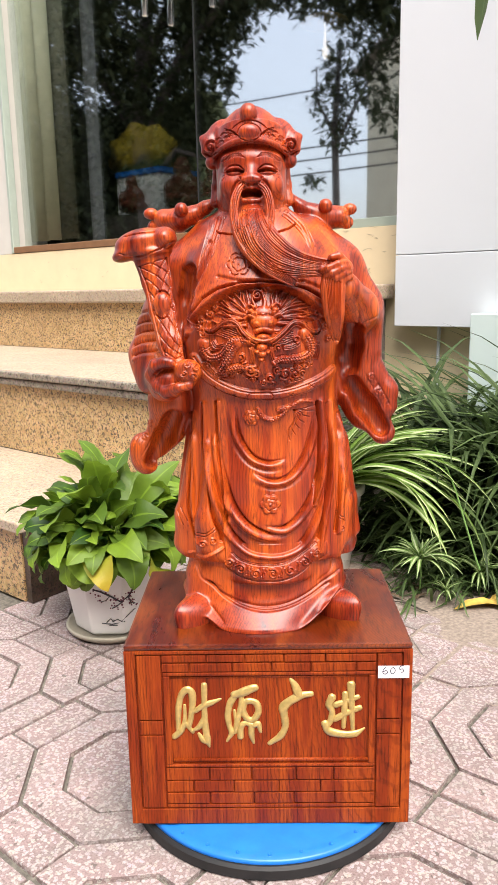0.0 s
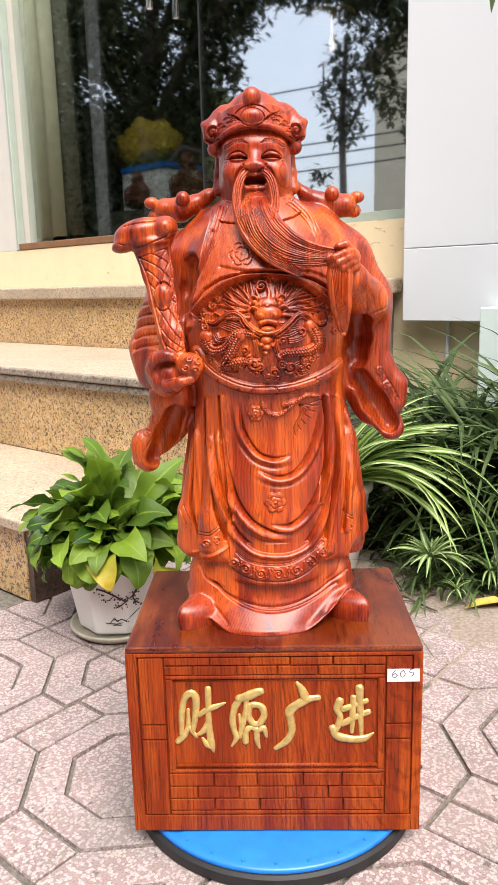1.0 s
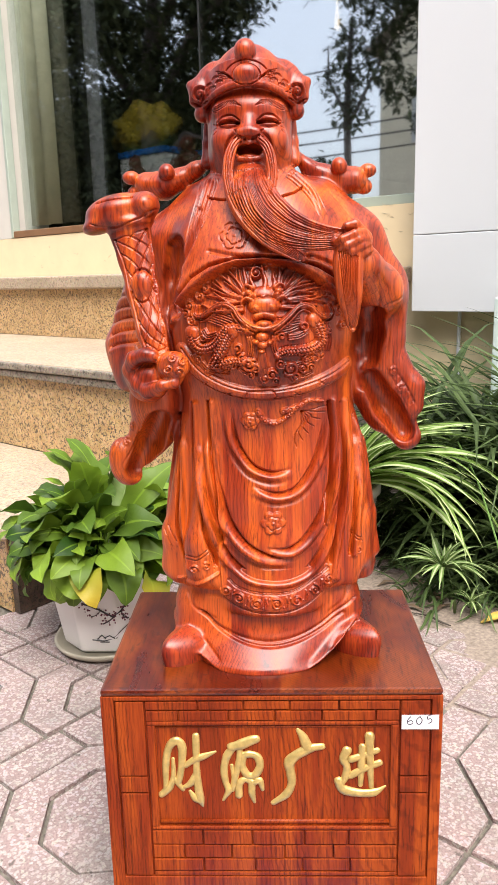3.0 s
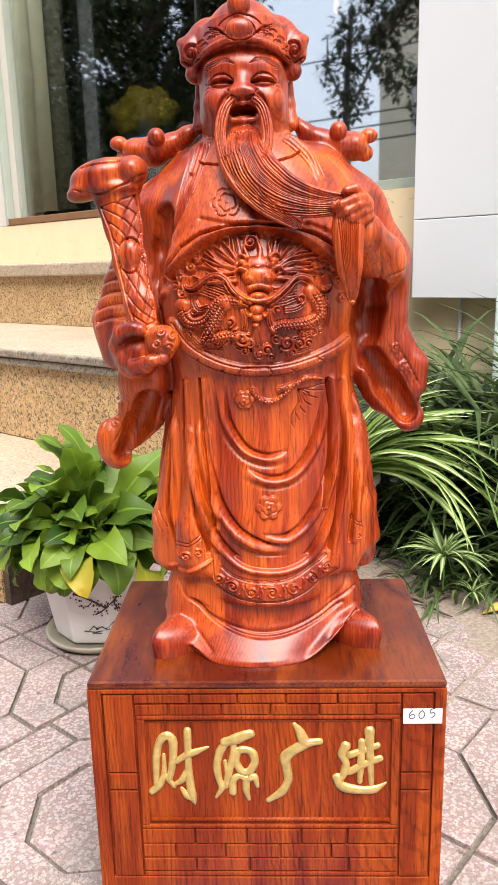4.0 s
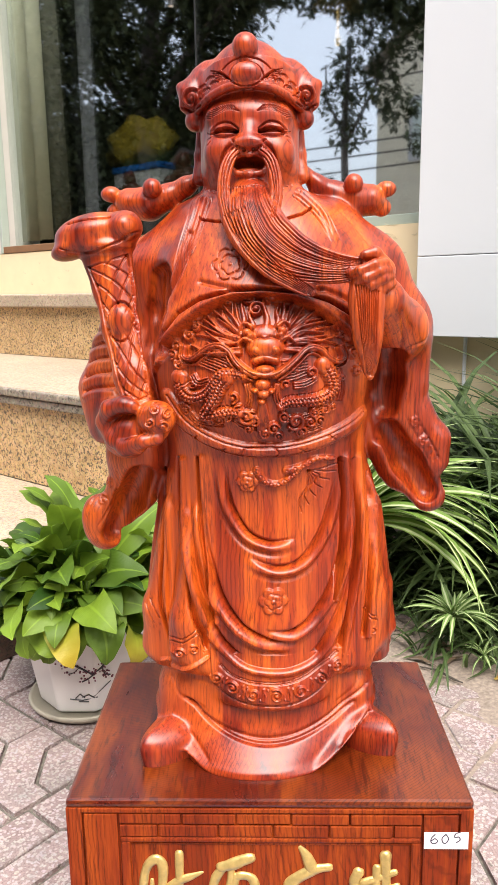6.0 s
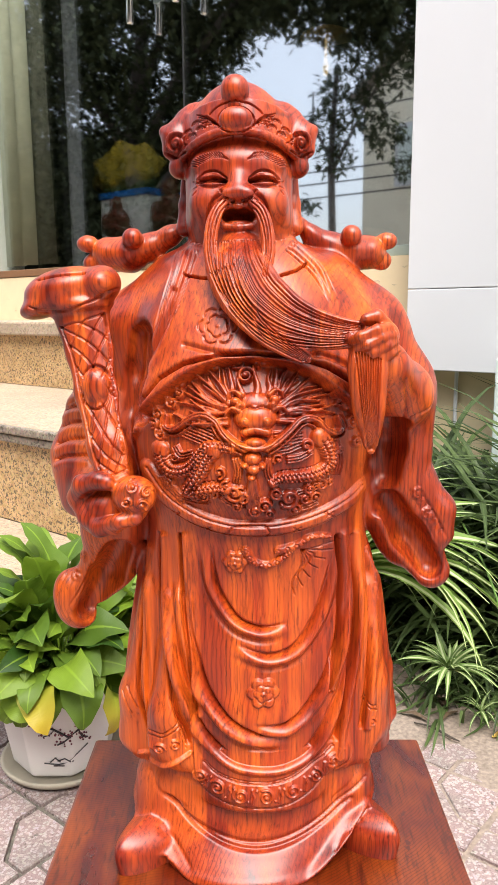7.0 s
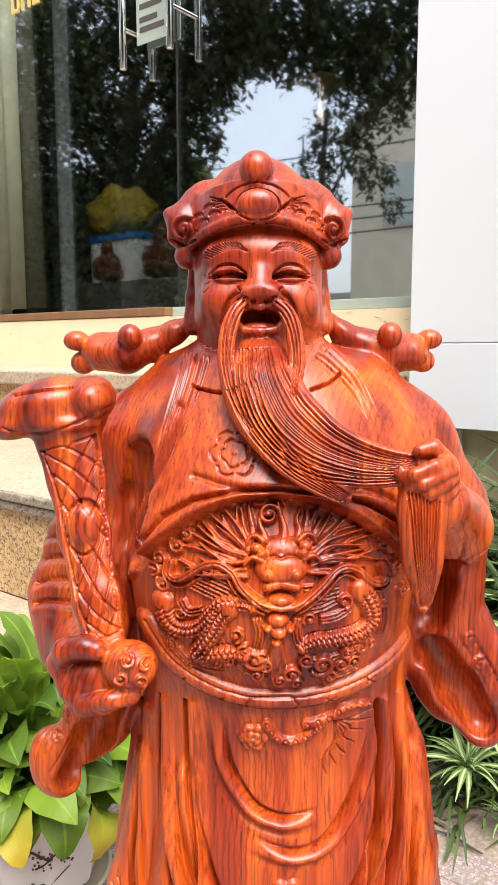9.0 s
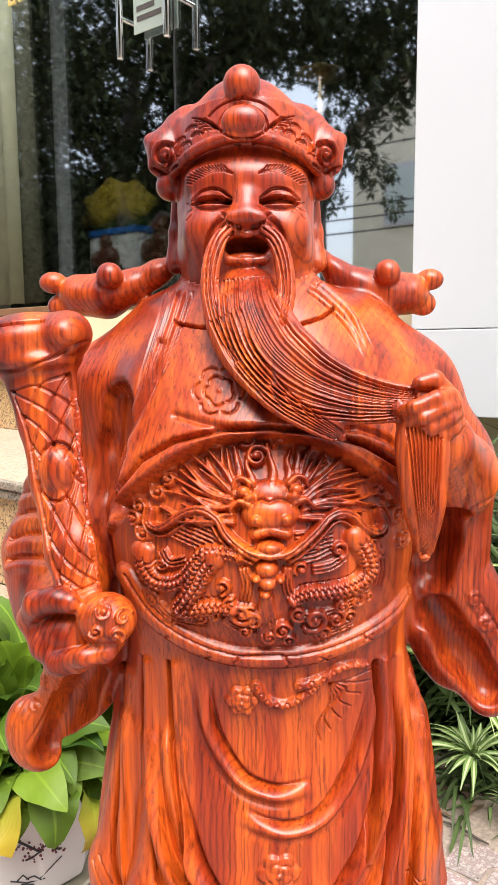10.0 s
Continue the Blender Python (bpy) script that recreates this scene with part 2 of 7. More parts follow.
def lathe(bm, profile, segments=48, matrix=None):
    """Turn a profile of (radius, height) round the z axis."""
    rings = []
    for r, z in profile:
        rings.append([bm.verts.new((r * math.cos(2 * math.pi * i / segments), r * math.sin(2 * math.pi * i / segments), z)) for i in range(segments)])
    for a, b in zip(rings, rings[1:]):
        for i in range(segments):
            j = (i + 1) % segments
            bm.faces.new((a[i], a[j], b[j], b[i]))
    if profile[0][0] > 0:
        bm.faces.new(list(reversed(rings[0])))
    if profile[-1][0] > 0:
        bm.faces.new(rings[-1])
    if matrix is not None:
        bm.transform(matrix)
    return bm


def tube(bm, points, radii, sides=8):
    """A swept round rod along points, with a radius at each."""
    pts = [Vector(p) for p in points]
    rings = []
    for i, p in enumerate(pts):
        d = (pts[min(i + 1, len(pts) - 1)] - pts[max(i - 1, 0)]).normalized()
        if i:
            u = u - d * u.dot(d)
        if not i or u.length < 0.05:
            u = d.cross(Vector((0, 0, 1)) if abs(d.z) < 0.9 else Vector((1, 0, 0)))
        u.normalize()
        v = d.cross(u)
        r = radii[i] if isinstance(radii, (list, tuple)) else radii
        r = float(r)
        rings.append([bm.verts.new(p + r * (math.cos(2 * math.pi * k / sides) * u + math.sin(2 * math.pi * k / sides) * v)) for k in range(sides)])
    for a, b in zip(rings, rings[1:]):
        for k in range(sides):
            bm.faces.new((a[k], a[(k + 1) % sides], b[(k + 1) % sides], b[k]))
    bm.faces.new(list(reversed(rings[0])))
    bm.faces.new(rings[-1])
    return bm


# ---- the building: local x runs along the wall, local y goes into it ----
TURN = -38.67
BLD = pose(0, 0, 0, 0, 0, TURN)
STEP_1, STEP_2, STEP_3, WALL = 1.155, 1.535, 2.08, 2.42
Z1, Z2, Z3 = 0.172, 0.398, 0.612

ground = box_part("ground", -60, 60, -60, 60, -0.4, -0.012, GROUT)
tagged(ground, "dusty grey ground under and around the paving", "ground", kind="structure")

step_1 = thing("step_1", "low granite step with a cream tread and brown end", "step", BLD, kind="structure")
box_part("riser", -6, -1.16, STEP_1, STEP_1 + 0.02, 0, Z1 - 0.024, YGRANITE, step_1, "yellow speckled granite riser")
box_part("tread", -6, -1.135, STEP_1 - 0.02, STEP_2, Z1 - 0.022, Z1, TREAD, step_1, "cream stone tread", 0.003)
box_part("end_panel", -1.158, -1.140, STEP_1 + 0.003, STEP_2 + 0.3, 0, Z1 - 0.024, BROWN_GRANITE, step_1, "dark brown end panel")

step_2 = thing("step_2", "granite step with a worn grey double nosing", "step", BLD, kind="structure")
box_part("riser", -6, -1.09, STEP_2, STEP_2 + 0.02, Z1 + 0.001, Z2 - 0.04, YGRANITE, step_2, "yellow speckled granite riser")
box_part("lower_nosing", -6, -1.07, STEP_2 - 0.018, STEP_2 + 0.05, Z2 - 0.039, Z2 - 0.021, NOSE, step_2, "worn grey stone edge", 0.003)
box_part("nosing", -6, -1.07, STEP_2 - 0.025, STEP_2 + 0.05, Z2 - 0.019, Z2 - 0.001, NOSE, step_2, "worn grey stone edge", 0.004)
box_part("tread", -6, -1.07, STEP_2 - 0.015, STEP_3, Z2 - 0.02, Z2 + 0.001, TREAD, step_2, "cream stone tread", 0.003)
box_part("core", -5.9, -1.11, STEP_2 + 0.021, STEP_3 + 0.2, 0.0, Z2 - 0.041, CONCRETE, step_2, "rough concrete core")

step_3 = thing("step_3", "top granite step below the shop window", "step", BLD, kind="structure")
box_part("riser", -6, -1.057, STEP_3, STEP_3 + 0.02, Z2 + 0.002, Z3 - 0.046, YGRANITE, step_3, "yellow speckled granite riser")
box_part("tread", -6, -1.037, STEP_3 - 0.025, WALL - 0.002, Z3 - 0.045, Z3, TREAD, step_3, "cream stone tread", 0.006)
box_part("core", -5.9, -1.067, STEP_3 + 0.021, WALL - 0.003, 0.0, Z3 - 0.047, CONCRETE, step_3, "rough concrete end")

SILL, LEFT, RIGHT, HEAD = 0.783, -3.03, -0.80, 2.9
wall = thing("wall_north", "cream painted shop wall with a large window", "wall", BLD, kind="structure")
box_part("lower_wall", -6, 3, WALL, WALL + 0.2, 0, SILL, CREAM, wall)
box_part("left_wall", -6, LEFT, WALL, WALL + 0.2, SILL + 0.001, HEAD, WHITE_WALL, wall, "white painted wall")
box_part("right_wall", RIGHT, 3, WALL, WALL + 0.2, SILL + 0.001, HEAD, CREAM, wall)
box_part("upper_wall", -6, 3, WALL, WALL + 0.2, HEAD + 0.001, 3.6, CREAM, wall)

cladding = thing("wall_cladding", "smooth white cladding panels with a thin joint", "cladding", BLD, kind="structure")
box_part("panel", -1.0, 1.8, WALL - 0.07, WALL - 0.002, 0.693, 3.4, PANEL, cladding, "", 0.002)
box_part("panel", -1.0, 1.8, WALL - 0.07, WALL - 0.002, 0.49, 0.6915, PANEL, cladding, "", 0.002)
box_part("lower_panel", -0.737, 1.8, WALL - 0.14, WALL - 0.075, 0.05, 0.530, PANEL2, cladding, "pale green white board", 0.003)

window = thing("window_1", "large dark shop window reflecting trees and sky", "window", BLD, kind="structure")
GLASS_Y = WALL + 0.06
side_pane = box_part("pane", LEFT + 0.022, -2.732, GLASS_Y, GLASS_Y + 0.006, SILL + 0.031, HEAD - 0.05, CLEAR, window, "clear side pane in front of a curtain")
side_pane.visible_shadow = False
pane = box_part("pane", -2.730, RIGHT, GLASS_Y, GLASS_Y + 0.006, SILL + 0.03, HEAD - 0.05, GLASS, window, "clear glass pane")
pane.visible_shadow = False
box_part("frame_side", LEFT + 0.002, LEFT + 0.020, WALL - 0.004, WALL + 0.034, SILL + 0.002, HEAD - 0.01, FRAME, window, "grey green frame", 0.003)
box_part("frame_bottom", LEFT + 0.021, -1.9, WALL - 0.004, WALL + 0.12, SILL + 0.002, SILL + 0.03, BROWN_WOOD, window, "brown bottom rail", 0.003)
box_part("frame_sill", -1.899, RIGHT, WALL + 0.03, WALL + 0.12, SILL + 0.002, SILL + 0.03, FRAME, window, "", 0.002)

# walls, floor and ceiling share the one tone that stands for dimness
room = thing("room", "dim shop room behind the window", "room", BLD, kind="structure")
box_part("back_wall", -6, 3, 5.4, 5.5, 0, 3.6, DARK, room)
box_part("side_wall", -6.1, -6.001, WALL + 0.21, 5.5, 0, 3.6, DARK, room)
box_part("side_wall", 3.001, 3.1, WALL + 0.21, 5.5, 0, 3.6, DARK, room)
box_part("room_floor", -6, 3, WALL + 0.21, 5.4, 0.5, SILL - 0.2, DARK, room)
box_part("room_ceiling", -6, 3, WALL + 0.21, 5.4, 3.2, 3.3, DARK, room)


# ---- plinth, turntable ----
PX0, PX1, PY0, PY1, PZ0, PZ1 = 0.145, 0.4515, 0.960, 1.175, 0.0225, 0.238
FACE = PY0 + 0.003


def brush(strokes, matrix=None, squash=0.5):
    """Raised brush strokes on a front face: each is (points (x, z), radii)."""
    bm = bmesh.new()
    for pts, radii in strokes:
        n = 4 if len(pts) > 2 else 6
        line = smooth_line(pts, n)
        r = list(np.interp(np.linspace(0, 1, len(line)), np.linspace(0, 1, len(radii)), radii))
        r = [max(0.0004, v * (1 + 0.05 * math.sin(7.3 * i + 900 * line[0][0]))) for i, v in enumerate(r)]
        r = [1.08 * v for v in r]
        # rounded ends
        tips = []
        for end, nxt in ((0, 1), (-1, -2)):
            d = np.array(line[end]) - np.array(line[nxt])
            d = d / (np.linalg.norm(d) + 1e-9)
            tips.append([(tuple(np.array(line[end]) + d * r[end] * a), r[end] * b) for a, b in ((0.45, 0.86), (0.8, 0.5))])
        line = [p for p, _ in reversed(tips[0])] + list(line) + [p for p, _ in tips[1]]
        r = [q for _, q in reversed(tips[0])] + r + [q for _, q in tips[1]]
        tube(bm, [(x, 0, z) for x, z in line], r, 10)
    for v in bm.verts:
        v.co.y *= squash
    if matrix is not None:
        bm.transform(matrix)
    return bm


def smooth_line(pts, n=6):
    """Points along a Catmull-Rom curve through pts."""
    p = [np.array(q, float) for q in pts]
    p = [2 * p[0] - p[1]] + p + [2 * p[-1] - p[-2]]
    out = []
    for a, b, c, d in zip(p, p[1:], p[2:], p[3:]):
        for k in range(n):
            t = k / n
            out.append(0.5 * (2 * b + (c - a) * t + (2 * a - 5 * b + 4 * c - d) * t * t + (3 * b - a - 3 * c + d) * t ** 3))
    out.append(p[-2])
    return [tuple(float(v) for v in q) for q in out]


def build_plinth():
    plinth = thing("plinth", "square carved rosewood plinth with gold lettering under the statue", "plinth")
    bm = box(bmesh.new(), PX0, PX1, FACE, PY1, PZ0, PZ1 - 0.0065, 0.0015)
    part("body", bm, WOOD_BASE, plinth)
    top = box(bmesh.new(), PX0 - 0.0002, PX1 + 0.0002, PY0 - 0.0002, PY1 + 0.0005, PZ1 - 0.0068, PZ1, 0.0030)
    part("top_board", top, WOOD_TOP, plinth, "polished dark red top board")
    # carved strips stand proud of the body, so that the cut lines show as grooves
    x_l, x_il, x_ir, x_r = PX0, 0.1577, 0.4410, PX1
    z_t, z_b = PZ1 - 0.0060, PZ0
    c_l, c_r = 0.1847, 0.4138
    rows_top = [0.2268, 0.2172, 0.2062]
    rows_low = [0.0926, 0.0768, 0.0620, 0.0478]
    p_top, p_low = 0.2020, 0.0965
    z_base = 0.0425

    def strip(name, x0, x1, z0, z1, out=0.0):
        part(name, box(bmesh.new(), x0 + 0.0008, x1 - 0.0008, PY0 - out, FACE + 0.0004, z0 + 0.0008, z1 - 0.0008, 0.0006), WOOD_BASE, plinth)

    strip("border", x_l - 0.0008, x_il, z_b, z_t)
    strip("border", x_ir, x_r + 0.0008, z_b, z_t)
    strip("border", x_il - 0.0018, x_ir + 0.0018, rows_top[0], z_t, 0.0003)
    strip("border", x_il - 0.0018, x_ir + 0.0018, z_b, z_base, 0.0003)
    for x0, x1 in ((x_il, c_l), (c_r, x_ir)):
        for z0, z1 in ((z_base, 0.1325), (0.1325, 0.1500), (0.1500, rows_top[0])):
            strip("side_board", x0, x1, z0, z1)
    rng = random.Random(4)
    levels = list(zip(rows_top[1:], rows_top)) + list(zip(rows_low[1:], rows_low)) + [(z_base, rows_low[3])]
    for k, (z0, z1) in enumerate(levels):
        if z1 - z0 < 0.007:
            strip("rail", c_l, c_r, z0, z1)
            continue
        x = c_l
        first = True
        while x < c_r - 0.002:
            w = (0.030 if k % 2 else 0.048) if first else 0.044 + rng.uniform(-0.004, 0.006)
            first = False
            x1 = min(c_r, x + w)
            if c_r - x1 < 0.014:
                x1 = c_r
            strip("brick", x, x1, z0, z1, rng.uniform(-0.0004, 0.0003))
            x = x1
    # moulding round the sunk panel
    for x0, x1, z0, z1 in ((c_l + 0.001, c_r - 0.001, p_top, 0.2060), (c_l + 0.001, c_r - 0.001, 0.0930, p_low), (c_l + 0.001, c_l + 0.008, p_low, p_top), (c_r - 0.008, c_r - 0.001, p_low, p_top)):
        part("moulding", box(bmesh.new(), x0, x1, PY0, FACE + 0.0004, z0, z1, 0.0012), WOOD_BASE, plinth)
    for x0, x1, z0, z1 in ((0.194, 0.406, 0.0985, 0.1030), (0.1935, 0.4065, 0.1985, 0.2005)):
        part("inner_bead", tube(bmesh.new(), [(x0, FACE, (z0 + z1) / 2), (x1, FACE, (z0 + z1) / 2)], (z1 - z0) / 2, 10), WOOD_BASE, plinth, smooth=True)
    # four raised gold characters
    at = Matrix.Translation((0, FACE + 0.0002, 0))
    w = 0.0034
    wealth = [([(0.1998, 0.1371), (0.2012, 0.1638), (0.2050, 0.1795), (0.2122, 0.1855), (0.2167, 0.1777), (0.2147, 0.1553), (0.2115, 0.1411)], [w * .8, w, w * 1.1, w * 1.2, w, w * .8]), ([(0.2078, 0.1666), (0.2074, 0.1485), (0.2033, 0.1371), (0.1954, 0.1291)], [w * .5, w * .7, w, w]), ([(0.2082, 0.1457), (0.2157, 0.1342)], [w * .8, w * .6]),
              ([(0.2296, 0.1904), (0.2292, 0.1693), (0.2292, 0.1468), (0.2313, 0.1256), (0.2334, 0.1163)], [w, w * .9, w, w * 1.2, w * .3]), ([(0.2189, 0.1598), (0.2280, 0.1660), (0.2381, 0.1699), (0.2471, 0.1737)], [w * .8, w, w * .9, w * .3]), ([(0.2300, 0.1541), (0.2235, 0.1416), (0.2163, 0.1365)], [w * .8, w, w * .5]), ([(0.2221, 0.1325), (0.2268, 0.1250), (0.2317, 0.1227)], [w * .5, w, w])]
    source = [([(0.2615, 0.1787), (0.2704, 0.1814), (0.2793, 0.1853), (0.2847, 0.1869)], [w * 1.2, w * 1.4, w * 1.4, w * 1.1]), ([(0.2639, 0.1787), (0.2573, 0.1693), (0.2543, 0.1552), (0.2558, 0.1410), (0.2581, 0.1336), (0.2527, 0.1232)], [w * .9, w * 1.1, w, w * .9, w, w * .4]), ([(0.2693, 0.1765), (0.2684, 0.1636), (0.2645, 0.1484), (0.2616, 0.1336)], [w * .8, w * .9, w, w * .6]),
              ([(0.2614, 0.1597), (0.2630, 0.1484)], [w * .5, w * .6]), ([(0.2730, 0.1709), (0.2712, 0.1597), (0.2759, 0.1495), (0.2834, 0.1506), (0.2875, 0.1596), (0.2852, 0.1686), (0.2784, 0.1714), (0.2730, 0.1703)], [w * .9, w, w, w * 1.1, w, w]), ([(0.2674, 0.1284), (0.2682, 0.1404), (0.2738, 0.1450), (0.2807, 0.1416), (0.2867, 0.1444), (0.2894, 0.1341)], [w, w, w * .8, w * .9, w, w * .5]), ([(0.2797, 0.1427), (0.2794, 0.1307), (0.2817, 0.1209)], [w * .9, w, w * .4])]
    broad = [([(0.3223, 0.1961), (0.3270, 0.1890), (0.3313, 0.1774)], [w * .5, w * 1.2, w * 1.4]), ([(0.3445, 0.1790), (0.3342, 0.1774), (0.3225, 0.1713), (0.3146, 0.1635), (0.3154, 0.1523), (0.3163, 0.1409), (0.3112, 0.1295), (0.2991, 0.1203)], [w * .9, w * 1.2, w * 1.4, w * 1.5, w * 1.2, w * 1.1, w * 1.1, w * .8])]
    advance = [([(0.3668, 0.1750), (0.3635, 0.1662), (0.3669, 0.1578), (0.3650, 0.1465), (0.3606, 0.1403)], [w * 1.3, w * 1.1, w, w, w]), ([(0.3591, 0.1437), (0.3636, 0.1346), (0.3804, 0.1306), (0.3927, 0.1317), (0.4019, 0.1374)], [w * 1.2, w * 1.3, w * 1.2, w * 1.1, w * .3]), ([(0.3808, 0.1788), (0.3801, 0.1605), (0.3793, 0.1391)], [w, w, w * .7]),
               ([(0.3870, 0.1898), (0.3878, 0.1661), (0.3892, 0.1368)], [w * 1.3, w, w * .7]), ([(0.3703, 0.1656), (0.3824, 0.1700), (0.3944, 0.1749)], [w, w * .9, w * .8]), ([(0.3699, 0.1488), (0.3825, 0.1560), (0.3966, 0.1622)], [w, w, w * .9])]
    for strokes in (wealth, source, broad, advance):
        part("gold_character", brush(strokes, at, 0.75), GOLD, plinth, "gold painted brush character", smooth=True)
    # price sticker
    sticker = part("sticker", box(bmesh.new(), 0.4150, 0.4480, PY0 - 0.0008, PY0 - 0.0003, 0.1985, 0.2125), PAPER, plinth, "white paper sticker with a handwritten number 605")
    ink = Matrix.Translation((0, PY0 - 0.0010, 0))
    t = 0.00034
    for digit in ([(0.4230, 0.2113), (0.4202, 0.2076), (0.4203, 0.2044), (0.4227, 0.2033), (0.4250, 0.2054), (0.4231, 0.2076), (0.4207, 0.2060)], [(0.4311, 0.2113), (0.4283, 0.2081), (0.4289, 0.2043), (0.4313, 0.2038), (0.4331, 0.2075), (0.4311, 0.2113)], [(0.4415, 0.2129), (0.4382, 0.2118), (0.4378, 0.2086), (0.4407, 0.2091), (0.4417, 0.2064), (0.4389, 0.2043)]):
        part("digit", brush([(digit, [t, t])], ink, 0.4), INK, sticker)
    return plinth


build_plinth()

turntable = thing("turntable", "blue plastic turntable with a black rim under the plinth", "turntable", Matrix.Translation((0.297, 1.069, 0)))
part("rim", lathe(bmesh.new(), [(0.160, 0.0), (0.168, 0.002), (0.168, 0.013), (0.165, 0.016), (0.150, 0.016)], 96), BLACK, turntable, "black rubber rim", smooth=False)
part("plate", lathe(bmesh.new(), [(0.150, 0.010), (0.1635, 0.0165), (0.160, 0.0205), (0.150, 0.0195), (0.146, 0.0212), (0.110, 0.0222), (0.0, 0.0222)], 96), BLUE, turntable, smooth=True)
for k in range(28):
    a = 2 * math.pi * k / 28
    part("stud", lathe(bmesh.new(), [(0.0022, 0.0195), (0.0016, 0.0215), (0.0, 0.0222)], 8, Matrix.Translation((0.153 * math.cos(a), 0.153 * math.sin(a), 0))), BLUE, turntable)


# ---- the statue: one carved mesh, shaped as a solid and then cut in relief ----
CELL = 0.00112
BASE = Vector((0.297, 1.07, 0.238))


class Clay:
    """A block of distances on a grid, from which one skin is taken."""

    def __init__(self, lo, hi, cell):
        self.lo, self.cell = np.array(lo), cell
        self.n = [int(math.ceil((b - a) / cell)) + 1 for a, b in zip(lo, hi)]
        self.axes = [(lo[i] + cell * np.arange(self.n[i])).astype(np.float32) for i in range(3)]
        self.d = np.full(self.n, 0.05, np.float32)
        self.kind = np.zeros(self.n, np.int8)

    def put(self, lo, hi, shape, kind, blend=0.004, cut=False):
        i0 = [max(0, int((lo[i] - self.lo[i] - 0.012) / self.cell)) for i in range(3)]
        i1 = [min(self.n[i], int((hi[i] - self.lo[i] + 0.012) / self.cell) + 2) for i in range(3)]
        if any(b <= a for a, b in zip(i0, i1)):
            return
        s = tuple(slice(a, b) for a, b in zip(i0, i1))
        x, y, z = self.axes[0][s[0]][:, None, None], self.axes[1][s[1]][None, :, None], self.axes[2][s[2]][None, None, :]
        e = shape(x, y, z).astype(np.float32)
        old = self.d[s]
        if cut:
            e = -e
            h = np.maximum(blend - np.abs(old - e), 0) / blend
            self.d[s] = np.maximum(old, e) + h * h * blend * 0.25
            return
        self.kind[s] = np.where(e < old, kind, self.kind[s])
        h = np.maximum(blend - np.abs(old - e), 0) / blend
        self.d[s] = np.minimum(old, e) - h * h * blend * 0.25

    def ball(self, c, r, kind, blend=0.004, turn=(0, 0, 0), cut=False):
        r = (r, r, r) if isinstance(r, float) else r
        m = np.array(Euler([radians(a) for a in turn]).to_matrix().transposed())
        big = max(r) if any(turn) else None
        ext = [big or v for v in r]

        def shape(x, y, z):
            a, b, g = x - c[0], y - c[1], z - c[2]
            if any(turn):
                a, b, g = (m[k][0] * a + m[k][1] * b + m[k][2] * g for k in range(3))
            k0 = np.sqrt((a / r[0]) ** 2 + (b / r[1]) ** 2 + (g / r[2]) ** 2) + 1e-6
            k1 = np.sqrt((a / r[0] ** 2) ** 2 + (b / r[1] ** 2) ** 2 + (g / r[2] ** 2) ** 2) + 1e-6
            return k0 * (k0 - 1) / k1

        self.put([c[i] - ext[i] for i in range(3)], [c[i] + ext[i] for i in range(3)], shape, kind, blend, cut)

    def rod(self, pts, radii, kind, blend=0.004, deep=1.0, cut=False):
        """A round rod through pts, its depth (y) squeezed by deep."""
        radii = radii if isinstance(radii, (list, tuple)) else [radii] * len(pts)
        for p, q, a, b in zip(pts, pts[1:], radii, radii[1:]):
            P, Q = np.array(p), np.array(q)
            w = np.array((1, 1 / deep, 1))
            v = (Q - P) * w
            vv = float(v @ v) + 1e-9

            def shape(x, y, z):
                dx, dy, dz = x - P[0], (y - P[1]) / deep, z - P[2]
                t = np.clip((dx * v[0] + dy * v[1] + dz * v[2]) / vv, 0, 1)
                return (np.sqrt((dx - t * v[0]) ** 2 + (dy - t * v[1]) ** 2 + (dz - t * v[2]) ** 2) - (a + (b - a) * t)) * min(1.0, deep)

            m = max(a, b)
            self.put(np.minimum(P, Q) - m * np.array((1, max(deep, 0.5), 1)), np.maximum(P, Q) + m * np.array((1, max(deep, 0.5), 1)), shape, kind, blend, cut)

    def loft(self, rings, kind, blend=0.004, folds=None):
        """Stacked ovals: (z, centre x, centre y, half width, half depth)."""
        T = np.array(smooth_line(rings, 8))

        def shape(x, y, z):
            cx, cy, rx, ry = (np.interp(z, T[:, 0], T[:, k]) for k in (1, 2, 3, 4))
            a, b = (x - cx) / rx, (y - cy) / ry
            r = (np.abs(a) ** 2.3 + np.abs(b) ** 2.3) ** (1 / 2.3)
            if folds:
                r = r - folds(np.arctan2(a, -b), z)
            side = (r - 1) * np.minimum(rx, ry)
            return np.maximum(side, np.maximum(T[0, 0] - z, z - T[-1, 0]))

        self.put((-0.15, -0.12, T[0, 0]), (0.15, 0.10, T[-1, 0]), shape, kind, blend)

    def skin(self):
        """Surface nets: one vertex in each cell that the surface crosses."""
        d = self.d
        inside = d < 0
        nx, ny, nz = (k - 1 for k in self.n)
        count = np.zeros((nx, ny, nz), np.int8)
        for i in (0, 1):
            for j in (0, 1):
                for k in (0, 1):
                    count += inside[i:nx + i, j:ny + j, k:nz + k]
        cells = np.argwhere((count > 0) & (count < 8))
        index = np.full((nx, ny, nz), -1, np.int32)
        index[tuple(cells.T)] = np.arange(len(cells))
        total, hits = np.zeros((len(cells), 3)), np.zeros(len(cells))
        corners = [(i, j, k) for i in (0, 1) for j in (0, 1) for k in (0, 1)]
        value = {c: d[cells[:, 0] + c[0], cells[:, 1] + c[1], cells[:, 2] + c[2]].astype(float) for c in corners}
